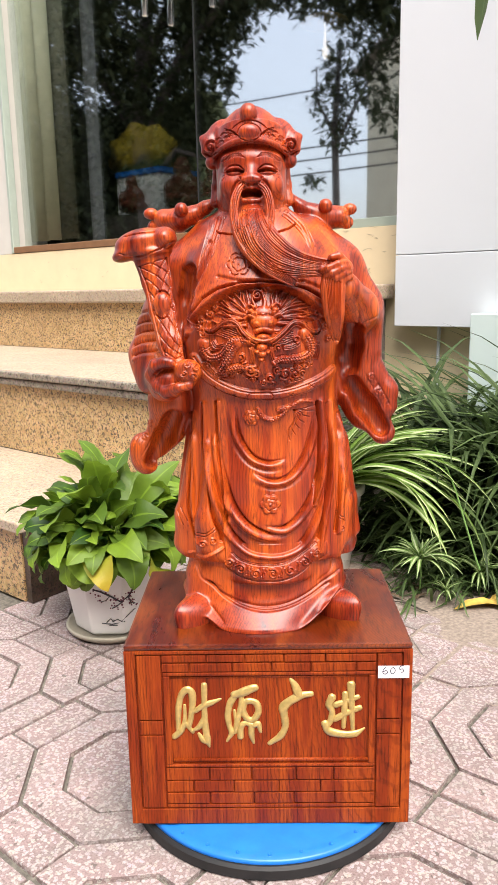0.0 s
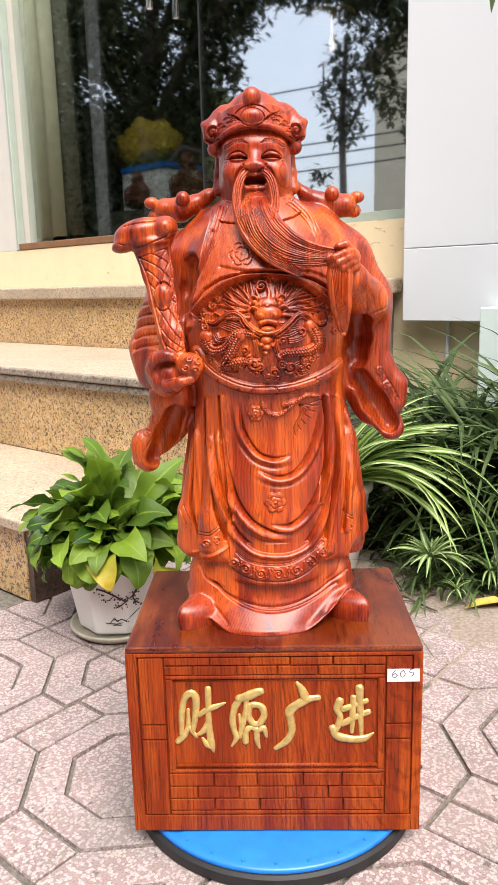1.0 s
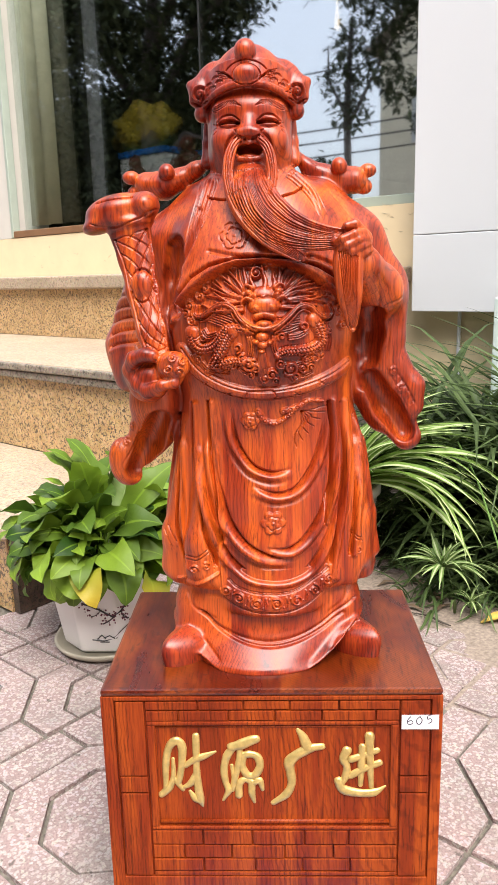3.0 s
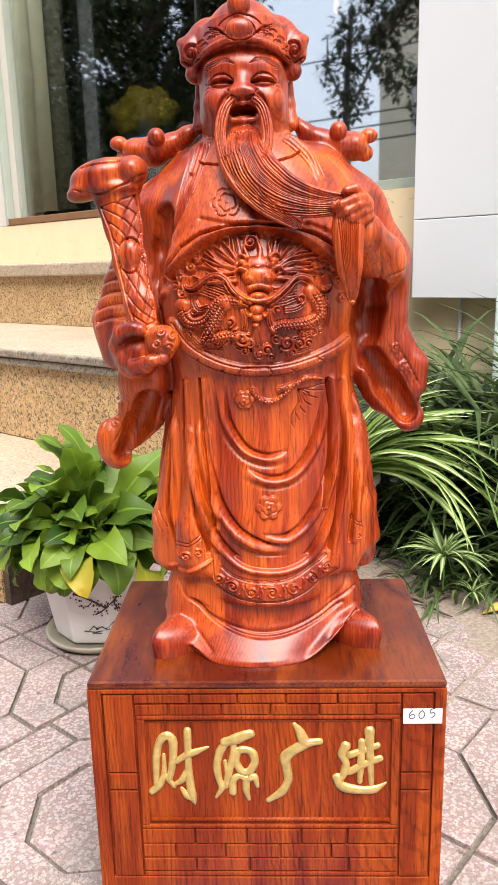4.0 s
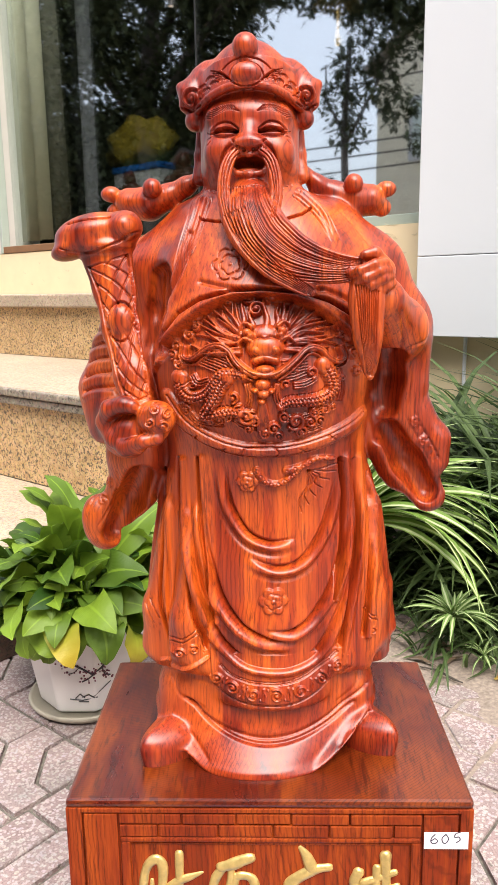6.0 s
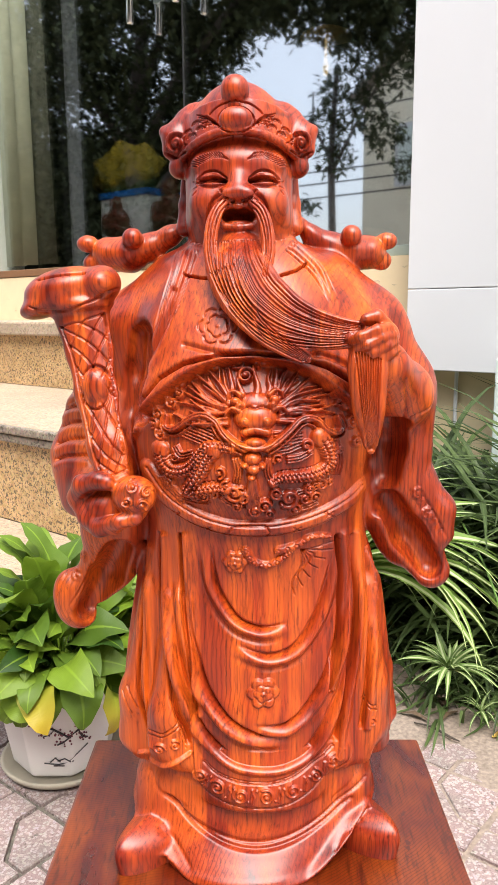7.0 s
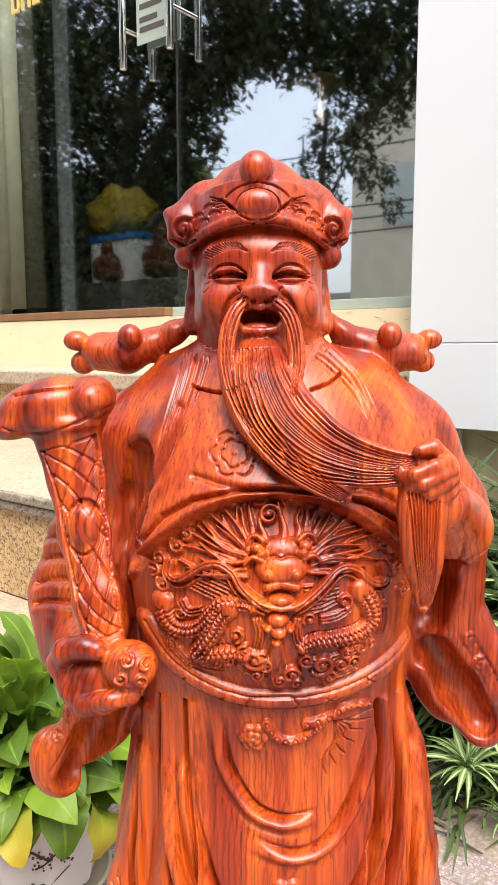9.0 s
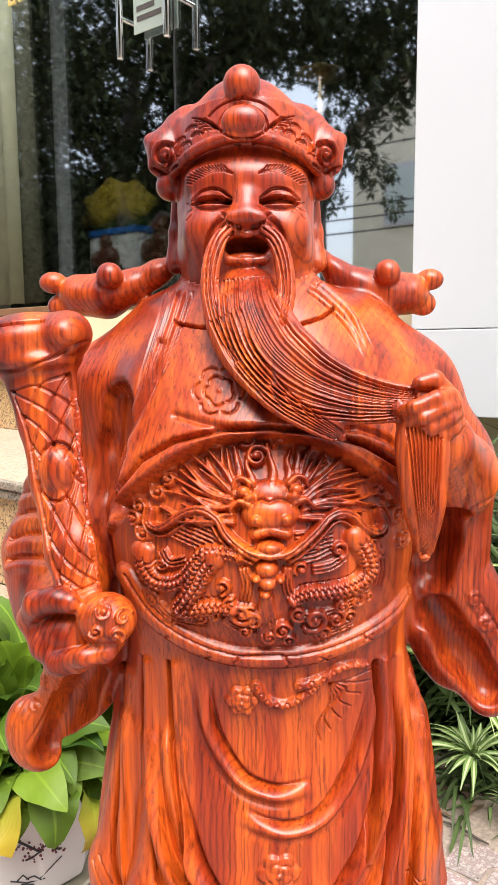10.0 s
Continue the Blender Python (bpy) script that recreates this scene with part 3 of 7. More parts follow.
        for c in corners:
            for ax in range(3):
                if c[ax]:
                    continue
                e = tuple(c[k] + (k == ax) for k in range(3))
                a, b = value[c], value[e]
                cross = (a < 0) != (b < 0)
                t = np.where(cross, a / np.where(cross, a - b, 1), 0)
                p = np.array(c)[None, :] + t[:, None] * np.eye(3)[ax][None, :]
                total += p * cross[:, None]
                hits += cross
        verts = self.lo + self.cell * (cells + total / hits[:, None])
        faces = []
        for ax in range(3):
            u, v = (ax + 1) % 3, (ax + 2) % 3
            one = [slice(None)] * 3
            two = [slice(None)] * 3
            one[ax], two[ax] = slice(0, -1), slice(1, None)
            a, b = inside[tuple(one)], inside[tuple(two)]
            at = np.argwhere(a != b)
            at = at[(at[:, u] > 0) & (at[:, v] > 0) & (at[:, u] < self.n[u] - 1) & (at[:, v] < self.n[v] - 1)]
            quad = []
            for du, dv in ((1, 1), (0, 1), (0, 0), (1, 0)):
                q = at.copy()
                q[:, u] -= du
                q[:, v] -= dv
                quad.append(index[tuple(q.T)])
            quad = np.stack(quad, 1)
            flip = b[tuple(at.T)]
            quad[flip] = quad[flip][:, ::-1]
            faces.append(quad)
        faces = np.concatenate(faces)
        kinds = self.kind[tuple(cells.T)]
        return verts, faces, kinds


class Relief:
    """A height map over x and z, drawn with strokes."""

    def __init__(self, lo=(-0.17, -0.01), hi=(0.17, 0.58), step=0.00032):
        self.lo, self.step = np.array(lo), step
        self.n = [int((hi[i] - lo[i]) / step) for i in (0, 1)]
        self.h = np.zeros(self.n)
        self.x = lo[0] + step * np.arange(self.n[0])[:, None]
        self.z = lo[1] + step * np.arange(self.n[1])[None, :]

    def window(self, pts, reach):
        p = np.array(pts)
        a = np.clip(((p.min(0) - reach - self.lo) / self.step).astype(int), 0, np.array(self.n) - 1)
        b = np.clip(((p.max(0) + reach - self.lo) / self.step).astype(int) + 2, 1, self.n)
        return slice(a[0], b[0]), slice(a[1], b[1])

    def stroke(self, pts, width, height, end=None, soft=False, fade=None):
        """A rounded ridge (or groove, when height is negative) along pts."""
        end = width if end is None else end
        s = self.window(pts, max(width, end) * (2.2 if soft else 1.0))
        x, z = self.x[s[0]], self.z[:, s[1]]
        best = np.zeros((x.shape[0], z.shape[1]))
        k = len(pts) - 1
        for i, (p, q) in enumerate(zip(pts, pts[1:])):
            vx, vz = q[0] - p[0], q[1] - p[1]
            t = np.clip(((x - p[0]) * vx + (z - p[1]) * vz) / (vx * vx + vz * vz + 1e-12), 0, 1)
            r = np.sqrt((x - p[0] - t * vx) ** 2 + (z - p[1] - t * vz) ** 2)
            w = width + (end - width) * (i + t) / k
            f = np.exp(-(r / w) ** 2 * 1.6) if soft else np.sqrt(np.maximum(0, 1 - (r / w) ** 2))
            if fade:
                u = (i + t) / k
                f = f * np.minimum(1, u / fade[0]) * np.minimum(1, (1 - u) / fade[1])
            best = np.maximum(best, f)
        if soft or height < 0:
            self.h[s] += height * best
        else:
            self.h[s] = np.maximum(self.h[s], height * best)

    def dot(self, c, rx, rz, height, flat=0.5):
        s = self.window([c, c], max(rx, rz))
        x, z = self.x[s[0]], self.z[:, s[1]]
        f = np.maximum(0, 1 - ((x - c[0]) / rx) ** 2 - ((z - c[1]) / rz) ** 2) ** flat
        self.h[s] = np.maximum(self.h[s], height * f)

    def curl(self, c, r, height, turns=1.4, start=0.0, way=1, width=None):
        """A spiral scroll with a bead in its middle."""
        n = 22
        pts = [(c[0] + r * (1 - 0.75 * i / n) * math.cos(start + way * turns * 2 * math.pi * i / n),
                c[1] + r * (1 - 0.75 * i / n) * math.sin(start + way * turns * 2 * math.pi * i / n)) for i in range(n + 1)]
        self.stroke(pts, width or r * 0.26, height)
        self.dot(c, r * 0.3, r * 0.3, height * 1.15)

    def flower(self, c, r, height, petals=6):
        """A flat rosette: notched outer petals, a second ring, a small bud."""
        for ring, n, size, h in ((0.66, petals, 0.40, 0.62), (0.34, petals - 1, 0.30, 0.85)):
            for k in range(n):
                a = 2 * math.pi * k / n + 0.4 + ring
                q = (c[0] + ring * r * math.cos(a), c[1] + ring * r * math.sin(a))
                self.dot(q, size * r, size * r, height * h, 0.22)
                self.stroke([(q[0] + size * r * 0.92 * math.cos(a + t), q[1] + size * r * 0.92 * math.sin(a + t)) for t in np.linspace(-1.15, 1.15, 7)], 0.00055, -height * 0.22)
        self.dot(c, 0.80 * r, 0.80 * r, height * 0.5, 0.12)
        self.dot(c, 0.24 * r, 0.24 * r, height * 1.1)

    def at(self, x, z):
        i, j = (x - self.lo[0]) / self.step, (z - self.lo[1]) / self.step
        i, j = np.clip(i, 0, self.n[0] - 1.01), np.clip(j, 0, self.n[1] - 1.01)
        a, b = i.astype(int), j.astype(int)
        u, v = i - a, j - b
        h = self.h
        return h[a, b] * (1 - u) * (1 - v) + h[a + 1, b] * u * (1 - v) + h[a, b + 1] * (1 - u) * v + h[a + 1, b + 1] * u * v


def sideways(pts, gap, taper=1.0):
    """The line pts shifted to its left by gap, less so towards its end."""
    p = np.array(pts)
    t = np.gradient(p, axis=0)
    t /= np.linalg.norm(t, axis=1)[:, None] + 1e-9
    f = np.linspace(1, taper, len(p))[:, None]
    return [tuple(q) for q in p + np.stack([-t[:, 1], t[:, 0]], 1) * gap * f]


def carve_statue():
    ROBE, HEAD, CAP, BEARD, ARM, ROD, LOW = 0, 1, 2, 3, 4, 5, 6
    clay = Clay((-0.172, -0.112, -0.004), (0.162, 0.085, 0.575), CELL)

    # robe, from the hem to the neck
    def pleats(ang, z):
        low = np.clip((0.27 - z) / 0.2, 0, 1)
        side = np.clip((np.abs(ang) - 0.55) / 0.4, 0, 1)
        return 0.035 * low * side * np.sin(ang * 17 + 0.35 * np.sin(z * 22)) + 0.012 * low * np.sin(ang * 31)

    clay.loft([(0.070, 0.002, 0.002, 0.101, 0.060), (0.078, 0.002, 0.002, 0.103, 0.063), (0.095, 0.002, 0.002, 0.101, 0.063), (0.12, 0.002, 0.002, 0.100, 0.063), (0.16, 0.003, 0.002, 0.097, 0.062),
               (0.20, 0.003, 0.002, 0.091, 0.062), (0.25, 0.002, 0.0, 0.080, 0.068), (0.29, 0.001, 0.0, 0.083, 0.078), (0.33, 0.0, 0.0, 0.086, 0.080),
               (0.37, 0.0, 0.004, 0.088, 0.072), (0.40, 0.0, 0.006, 0.082, 0.066), (0.425, -0.002, 0.008, 0.066, 0.058), (0.445, -0.005, 0.008, 0.045, 0.045), (0.46, -0.008, 0.006, 0.028, 0.034)], ROBE, 0.006, pleats)
    clay.ball((0.0, -0.028, 0.309), (0.076, 0.055, 0.056), ROBE, 0.012)
    clay.ball((0.0, -0.022, 0.155), (0.060, 0.045, 0.085), ROBE, 0.012)
    clay.ball((0.0, -0.026, 0.118), (0.052, 0.044, 0.030), ROBE, 0.012)
    clay.loft([(0.049, 0.004, 0.0, 0.058, 0.069), (0.054, 0.004, 0.0, 0.060, 0.0715), (0.07, 0.004, 0.0, 0.062, 0.070), (0.10, 0.003, 0.0, 0.066, 0.066), (0.14, 0.002, 0.0, 0.07, 0.062)], ROBE, 0.004)
    # flared side corners of the outer robe
    clay.rod([(-0.070, -0.030, 0.20), (-0.088, -0.026, 0.12), (-0.0936, -0.0200, 0.0845)], [0.008, 0.010, 0.010], ROBE, 0.012)
    clay.rod([(-0.050, -0.050, 0.20), (-0.062, -0.052, 0.12), (-0.0627, -0.0500, 0.0915)], [0.007, 0.010, 0.0125], ROBE, 0.012)
    clay.rod([(0.072, -0.030, 0.20), (0.085, -0.030, 0.13), (0.0862, -0.0300, 0.0950)], [0.008, 0.011, 0.012], ROBE, 0.012)
    clay.rod([(0.085, -0.010, 0.20), (0.095, -0.008, 0.13), (0.1027, -0.0100, 0.0942)], [0.010, 0.010, 0.008], ROBE, 0.008)
    # lower skirt and train
    clay.loft([(-0.004, -0.006, -0.002, 0.070, 0.083), (0.003, -0.006, -0.002, 0.071, 0.0835), (0.008, -0.005, -0.002, 0.071, 0.079), (0.016, -0.003, -0.002, 0.077, 0.071), (0.026, -0.001, -0.001, 0.082, 0.0635), (0.040, 0.0, 0.0, 0.084, 0.058), (0.06, 0.0, 0.0, 0.084, 0.055), (0.10, 0.0, 0.0, 0.082, 0.052)], LOW, 0.003)
    clay.rod([(-0.064, -0.014, 0.080), (-0.070, -0.020, 0.046), (-0.079, -0.032, 0.016)], [0.016, 0.018, 0.013], LOW, 0.012)
    clay.rod([(0.064, -0.012, 0.080), (0.069, -0.017, 0.046), (0.077, -0.024, 0.018)], [0.016, 0.018, 0.013], LOW, 0.012)
    # flared edge of the train, lifted over both shoes
    def train(x, y, z):
        lift = np.where(x < 0, 0.024, 0.032) * np.clip((np.abs(x + 0.004) - 0.040) / 0.048, 0, 1) ** 1.3
        up = np.clip(z - lift, 0, 1)
        rx, ry = 0.079 + 0.022 * np.exp(-up / 0.012), 0.059 + 0.0285 * np.exp(-up / 0.011)
        k = np.sqrt(((x + 0.001) / rx) ** 2 + ((y + 0.001) / ry) ** 2)
        side, base = (k - 1) * 0.06, (lift - z) * 0.8
        soft = np.maximum(0.005 - np.abs(side - base), 0)
        edge = np.maximum(side, base) + soft * soft / 0.020
        return np.maximum(edge, np.maximum(z - 0.06, y - 0.01))

    clay.put((-0.105, -0.10, -0.004), (0.105, 0.015, 0.065), train, LOW, 0.003)
    # broad slippers: a crest along the upper, a blunt point, a flat sole
    def slipper(c, turn, length, wide, high):
        ca, sa = math.cos(radians(turn)), math.sin(radians(turn))

        def shape(x, y, z):
            u = (x - c[0]) * sa - (y - c[1]) * ca
            v = np.abs((x - c[0]) * ca + (y - c[1]) * sa)
            rise = np.clip(z / high, 0, 1)
            k = ((np.clip(u, 0, 1) / (length * (0.80 + 0.20 * rise))) ** 1.45 + (v / (wide * (0.84 + 0.16 * rise))) ** 1.7) ** 0.66
            crown = high * (1.0 - 0.16 * np.clip(u / length, 0, 1)) - 0.42 * v
            round_over = (k ** 4 + (np.clip(z, 0, 1) / np.maximum(crown, 0.004)) ** 4) ** 0.25
            return np.maximum((round_over - 1) * 0.013, -u - 0.02)

        clay.put((c[0] - 0.045, c[1] - 0.045, -0.004), (c[0] + 0.045, c[1] + 0.03, 0.034), shape, LOW, 0.0025)

    slipper((-0.078, -0.044, 0.0), -38, 0.0400, 0.0220, 0.0310)
    slipper((0.082, -0.030, 0.0), 44, 0.0400, 0.0215, 0.0320)

    # right arm of the picture: sleeve, forearm, hanging cuff
    clay.rod([(0.050, 0.010, 0.415), (0.080, 0.012, 0.385), (0.104, 0.012, 0.345), (0.106, 0.008, 0.300)], [0.030, 0.033, 0.030, 0.027], ARM, 0.012)
    clay.rod([(0.106, 0.0, 0.335), (0.100, -0.035, 0.345), (0.0840, -0.0720, 0.3666)], [0.026, 0.022, 0.016], ARM, 0.010)
    clay.rod([(0.106, 0.004, 0.315), (0.108, 0.004, 0.275), (0.118, 0.004, 0.235), (0.1366, 0.0020, 0.2048)], [0.026, 0.024, 0.022, 0.014], ARM, 0.008, 0.8)
    clay.rod([(0.090, -0.005, 0.295), (0.097, 0.0, 0.255), (0.112, 0.004, 0.222)], [0.018, 0.016, 0.012], ARM, 0.006)
    clay.rod([(0.128, 0.0, 0.275), (0.1401, 0.0000, 0.2538), (0.1421, 0.0000, 0.2355)], [0.010, 0.011, 0.010], ARM, 0.008)
    clay.rod([(0.1000, -0.0140, 0.2625), (0.1158, -0.0120, 0.2365), (0.1328, -0.0100, 0.2108)], [0.0095, 0.0122, 0.0105], ARM, 0.005, 1.5, cut=True)
    clay.rod([(0.0902, -0.0280, 0.2980), (0.0904, -0.0240, 0.2768)], [0.0075, 0.0070], ARM, 0.004, 1.8, cut=True)
    # hand that closes round the beard: back of the hand, four bent fingers, thumb above
    clay.ball((0.0790, -0.0800, 0.3860), (0.0125, 0.0110, 0.0105), ARM, 0.004)
    for pts in ([(0.0830, -0.0900, 0.3905), (0.0750, -0.0970, 0.3900), (0.0650, -0.0980, 0.3860), (0.0610, -0.0930, 0.3835)], [(0.0850, -0.0900, 0.3865), (0.0780, -0.0970, 0.3855), (0.0690, -0.0985, 0.3810), (0.0640, -0.0940, 0.3790)],
                [(0.0865, -0.0880, 0.3825), (0.0810, -0.0950, 0.3805), (0.0730, -0.0965, 0.3765), (0.0690, -0.0930, 0.3750)], [(0.0880, -0.0860, 0.3780), (0.0835, -0.0920, 0.3755), (0.0775, -0.0935, 0.3730)]):
        clay.rod(pts, [0.0036, 0.0034, 0.0032, 0.0026][:len(pts)], ARM, 0.0012)
    clay.rod([(0.0810, -0.0830, 0.3930), (0.0760, -0.0880, 0.3975), (0.0690, -0.0900, 0.3965)], [0.0048, 0.0044, 0.0032], ARM, 0.002)

    # left arm of the picture: sleeve with pleats, cuff
    clay.rod([(-0.050, 0.010, 0.415), (-0.085, 0.014, 0.385), (-0.104, 0.016, 0.340), (-0.108, 0.012, 0.300)], [0.030, 0.030, 0.028, 0.026], ARM, 0.012)
    clay.rod([(-0.108, 0.004, 0.325), (-0.112, -0.020, 0.290), (-0.1010, -0.0600, 0.2706)], [0.027, 0.025, 0.018], ARM, 0.010)
    clay.rod([(-0.126, 0.004, 0.325), (-0.130, -0.012, 0.300), (-0.124, -0.030, 0.270)], [0.012, 0.014, 0.012], ARM, 0.012)
    clay.rod([(-0.104, 0.0, 0.285), (-0.104, -0.012, 0.245), (-0.111, -0.002, 0.212), (-0.1351, 0.0000, 0.1742)], [0.025, 0.022, 0.0185, 0.0145], ARM, 0.008, 0.8)
    clay.rod([(-0.090, 0.002, 0.245), (-0.092, 0.004, 0.226)], [0.020, 0.014], ARM, 0.008)
    clay.ball((-0.1401, -0.0050, 0.1889), (0.013, 0.012, 0.020), ARM, 0.008)

    clay.rod([(-0.0995, -0.0200, 0.2304), (-0.1113, -0.0140, 0.2045), (-0.1252, -0.0090, 0.1775)], [0.0100, 0.0122, 0.0100], ARM, 0.005, 1.5, cut=True)

    # deep hollows between sleeves and body
    clay.rod([(-0.0774, -0.0400, 0.3844), (-0.0795, -0.0420, 0.3588), (-0.0816, -0.0440, 0.3370)], [0.0130, 0.0155, 0.0150], ARM, 0.003, 2.0, cut=True)
    clay.rod([(0.0877, -0.0400, 0.3253), (0.0874, -0.0360, 0.2918), (0.0908, -0.0300, 0.2566)], [0.0050, 0.0085, 0.0060], ARM, 0.004, 3.2, cut=True)
    clay.rod([(0.0968, -0.0340, 0.3246), (0.0971, -0.0300, 0.3054), (0.0967, -0.0260, 0.2836)], [0.0125, 0.0150, 0.0120], ARM, 0.003, 1.9, cut=True)

    # sceptre: cloud-shaped head, lattice handle, bead, knobbed end in the fist
    clay.ball((-0.1226, -0.0450, 0.4168), (0.0275, 0.022, 0.0135), ROD, 0.006, (0, -12, 0))
    clay.ball((-0.0968, -0.0500, 0.4200), (0.0115, 0.018, 0.0115), ROD, 0.006)
    clay.ball((-0.1337, -0.0450, 0.4077), (0.0205, 0.020, 0.0085), ROD, 0.005, (0, -22, 0))
    clay.ball((-0.1134, -0.0480, 0.4070), (0.022, 0.018, 0.0075), ROD, 0.006)
    clay.rod([(-0.1120, -0.0500, 0.4020), (-0.1068, -0.0540, 0.3771), (-0.1017, -0.0620, 0.3485), (-0.0937, -0.0740, 0.3150), (-0.0881, -0.0800, 0.2927)], [0.0190, 0.0150, 0.0132, 0.0118, 0.0105], ROD, 0.003, 0.55)
    clay.ball((-0.1006, -0.0670, 0.3539), (0.0098, 0.0070, 0.0124), ROD, 0.0012)
    clay.ball((-0.0745, -0.0900, 0.2876), (0.0140, 0.013, 0.0125), ROD, 0.003)
    clay.ball((-0.0756, -0.1010, 0.2929), (0.0045, 0.003, 0.0045), ROD, 0.002)
    # fist
    clay.ball((-0.0930, -0.0800, 0.2771), (0.017, 0.013, 0.013), ARM, 0.005)
    clay.rod([(-0.1143, -0.0780, 0.2838), (-0.1075, -0.0860, 0.2939), (-0.0974, -0.0900, 0.2973), (-0.0911, -0.0920, 0.2965)], [0.006, 0.0062, 0.0058, 0.0055], ARM, 0.003)
    clay.rod([(-0.1130, -0.0760, 0.2802), (-0.1058, -0.0840, 0.2722), (-0.0972, -0.0900, 0.2669), (-0.0873, -0.0920, 0.2674)], [0.0060, 0.0062, 0.0060, 0.005], ARM, 0.003)
    clay.rod([(-0.0946, -0.0930, 0.2692), (-0.0834, -0.0980, 0.2727), (-0.0740, -0.0960, 0.2744), (-0.0703, -0.0900, 0.2769)], [0.004, 0.0048, 0.0048, 0.004], ARM, 0.002)

    # cap ribbons lying on the shoulders
    for m, end, knob, sweep in ((-1, (-0.1129, 0.0200, 0.4457), (-0.0848, 0.0120, 0.4509), [(-0.0471, 0.0100, 0.4613), (-0.0591, 0.0140, 0.4570), (-0.0740, 0.0180, 0.4510), (-0.0897, 0.0200, 0.4463), (-0.1054, 0.0220, 0.4459)]),
                                (1, (0.0918, 0.0220, 0.4463), (0.0711, 0.0120, 0.4517), [(0.0335, 0.0100, 0.4645), (0.0444, 0.0140, 0.4559), (0.0576, 0.0180, 0.4508), (0.0730, 0.0200, 0.4467), (0.0862, 0.0220, 0.4455)])):
        clay.rod([(p[0], p[1], p[2] - d) for p, d in zip(sweep, (0.0, 0.0012, 0.0026, 0.0030, 0.0020))], [0.0046, 0.0066, 0.0092, 0.0122, 0.0122], CAP, 0.005, 1.5)
        clay.ball((end[0] + m * 0.0040, end[1], end[2] - 0.0085), (0.0078, 0.007, 0.0072), CAP, 0.0018)
        clay.ball((end[0] + m * 0.0070, end[1] - 0.004, end[2] + 0.0050), (0.0080, 0.007, 0.0062), CAP, 0.0012)
        clay.ball((knob[0], knob[1] - 0.0100, knob[2] + 0.0022), 0.0074, CAP, 0.0008)

    # head
    hx = -0.0082
    clay.ball((hx, -0.010, 0.486), (0.0368, 0.0370, 0.048), HEAD, 0.004)
    clay.ball((hx, -0.0385, 0.4965), (0.0120, 0.0070, 0.0060), HEAD, 0.010)
    clay.ball((hx, -0.014, 0.462), (0.0362, 0.0325, 0.0290), HEAD, 0.008)
    for m in (-1, 1):
        clay.ball((hx + m * 0.0195, -0.0360, 0.4715), (0.0120, 0.0105, 0.0110), HEAD, 0.009)
        clay.ball((hx + m * 0.0175, -0.0360, 0.4960), (0.0110, 0.0050, 0.0045), HEAD, 0.012)
        clay.ball((hx + m * 0.0172, -0.0385, 0.4850), (0.0100, 0.0068, 0.0056), HEAD, 0.003)
        clay.ball((hx + m * 0.0070, -0.0490, 0.4752), (0.0048, 0.0052, 0.0042), HEAD, 0.004)
        clay.rod([(hx + m * 0.0375, 0.004, 0.492), (hx + m * 0.0388, 0.002, 0.476), (hx + m * 0.0395, -0.001, 0.459)], [0.0040, 0.0036, 0.0054], HEAD, 0.004)
    clay.rod([(hx, -0.0375, 0.4910), (hx, -0.0440, 0.4840), (hx, -0.0505, 0.4765)], [0.0040, 0.0040, 0.0044], HEAD, 0.007)
    # smile: open mouth, tongue and lips
    clay.ball((hx, -0.0480, 0.4628), (0.0128, 0.0190, 0.0044), HEAD, 0.0015, cut=True)
    clay.ball((hx, -0.0480, 0.4594), (0.0108, 0.0190, 0.0038), HEAD, 0.0015, cut=True)
    clay.ball((hx, -0.0385, 0.4578), (0.0100, 0.0075, 0.0026), HEAD, 0.0012)
    clay.rod([(hx - 0.0128, -0.0420, 0.4612), (hx - 0.0088, -0.0462, 0.4559), (hx, -0.0480, 0.4549), (hx + 0.0088, -0.0462, 0.4559), (hx + 0.0128, -0.0420, 0.4612)], [0.0012, 0.0020, 0.0021, 0.0020, 0.0012], HEAD, 0.0015)
    clay.rod([(hx - 0.0120, -0.0425, 0.4645), (hx - 0.005, -0.0480, 0.4688), (hx, -0.0490, 0.4677), (hx + 0.005, -0.0480, 0.4688), (hx + 0.0120, -0.0425, 0.4645)], [0.0012, 0.0017, 0.0018, 0.0017, 0.0012], HEAD, 0.0015)
    # cap: smooth dome, broad carved band with a rolled lower edge
    clay.ball((-0.0068, 0.002, 0.5225), (0.0395, 0.0400, 0.0225), CAP, 0.004)
    clay.ball((-0.0085, -0.006, 0.5330), (0.0235, 0.0310, 0.0205), CAP, 0.012)

    def band(x, y, z):
        dx = x - hx
        rise = z - 0.511
        r = np.sqrt((dx / (0.0402 - 0.22 * rise)) ** 2 + ((y + 0.002) / (0.0475 - 0.22 * rise)) ** 2)
        low, high = 0.5125 - 7.0 * dx * dx, 0.5350 - 3.6 * dx * dx
        return np.maximum((r - 1) * 0.038, np.maximum(low - z, z - high) * 0.8)

    clay.put((hx - 0.045, -0.055, 0.494), (hx + 0.045, 0.01, 0.54), band, CAP, 0.002)
    clay.rod([(hx + 0.0408 * math.sin(a), -0.002 - 0.0480 * math.cos(a), 0.5140 - 0.0122 * math.sin(a) ** 2) for a in np.linspace(-1.35, 1.35, 25)], 0.0027, CAP, 0.0008)
    # ball on a short neck, oval jewel
    clay.ball((-0.0098, -0.0410, 0.5400), 0.0093, CAP, 0.0010)
    clay.ball((-0.0098, -0.0385, 0.5325), (0.0072, 0.007, 0.0045), CAP, 0.002)
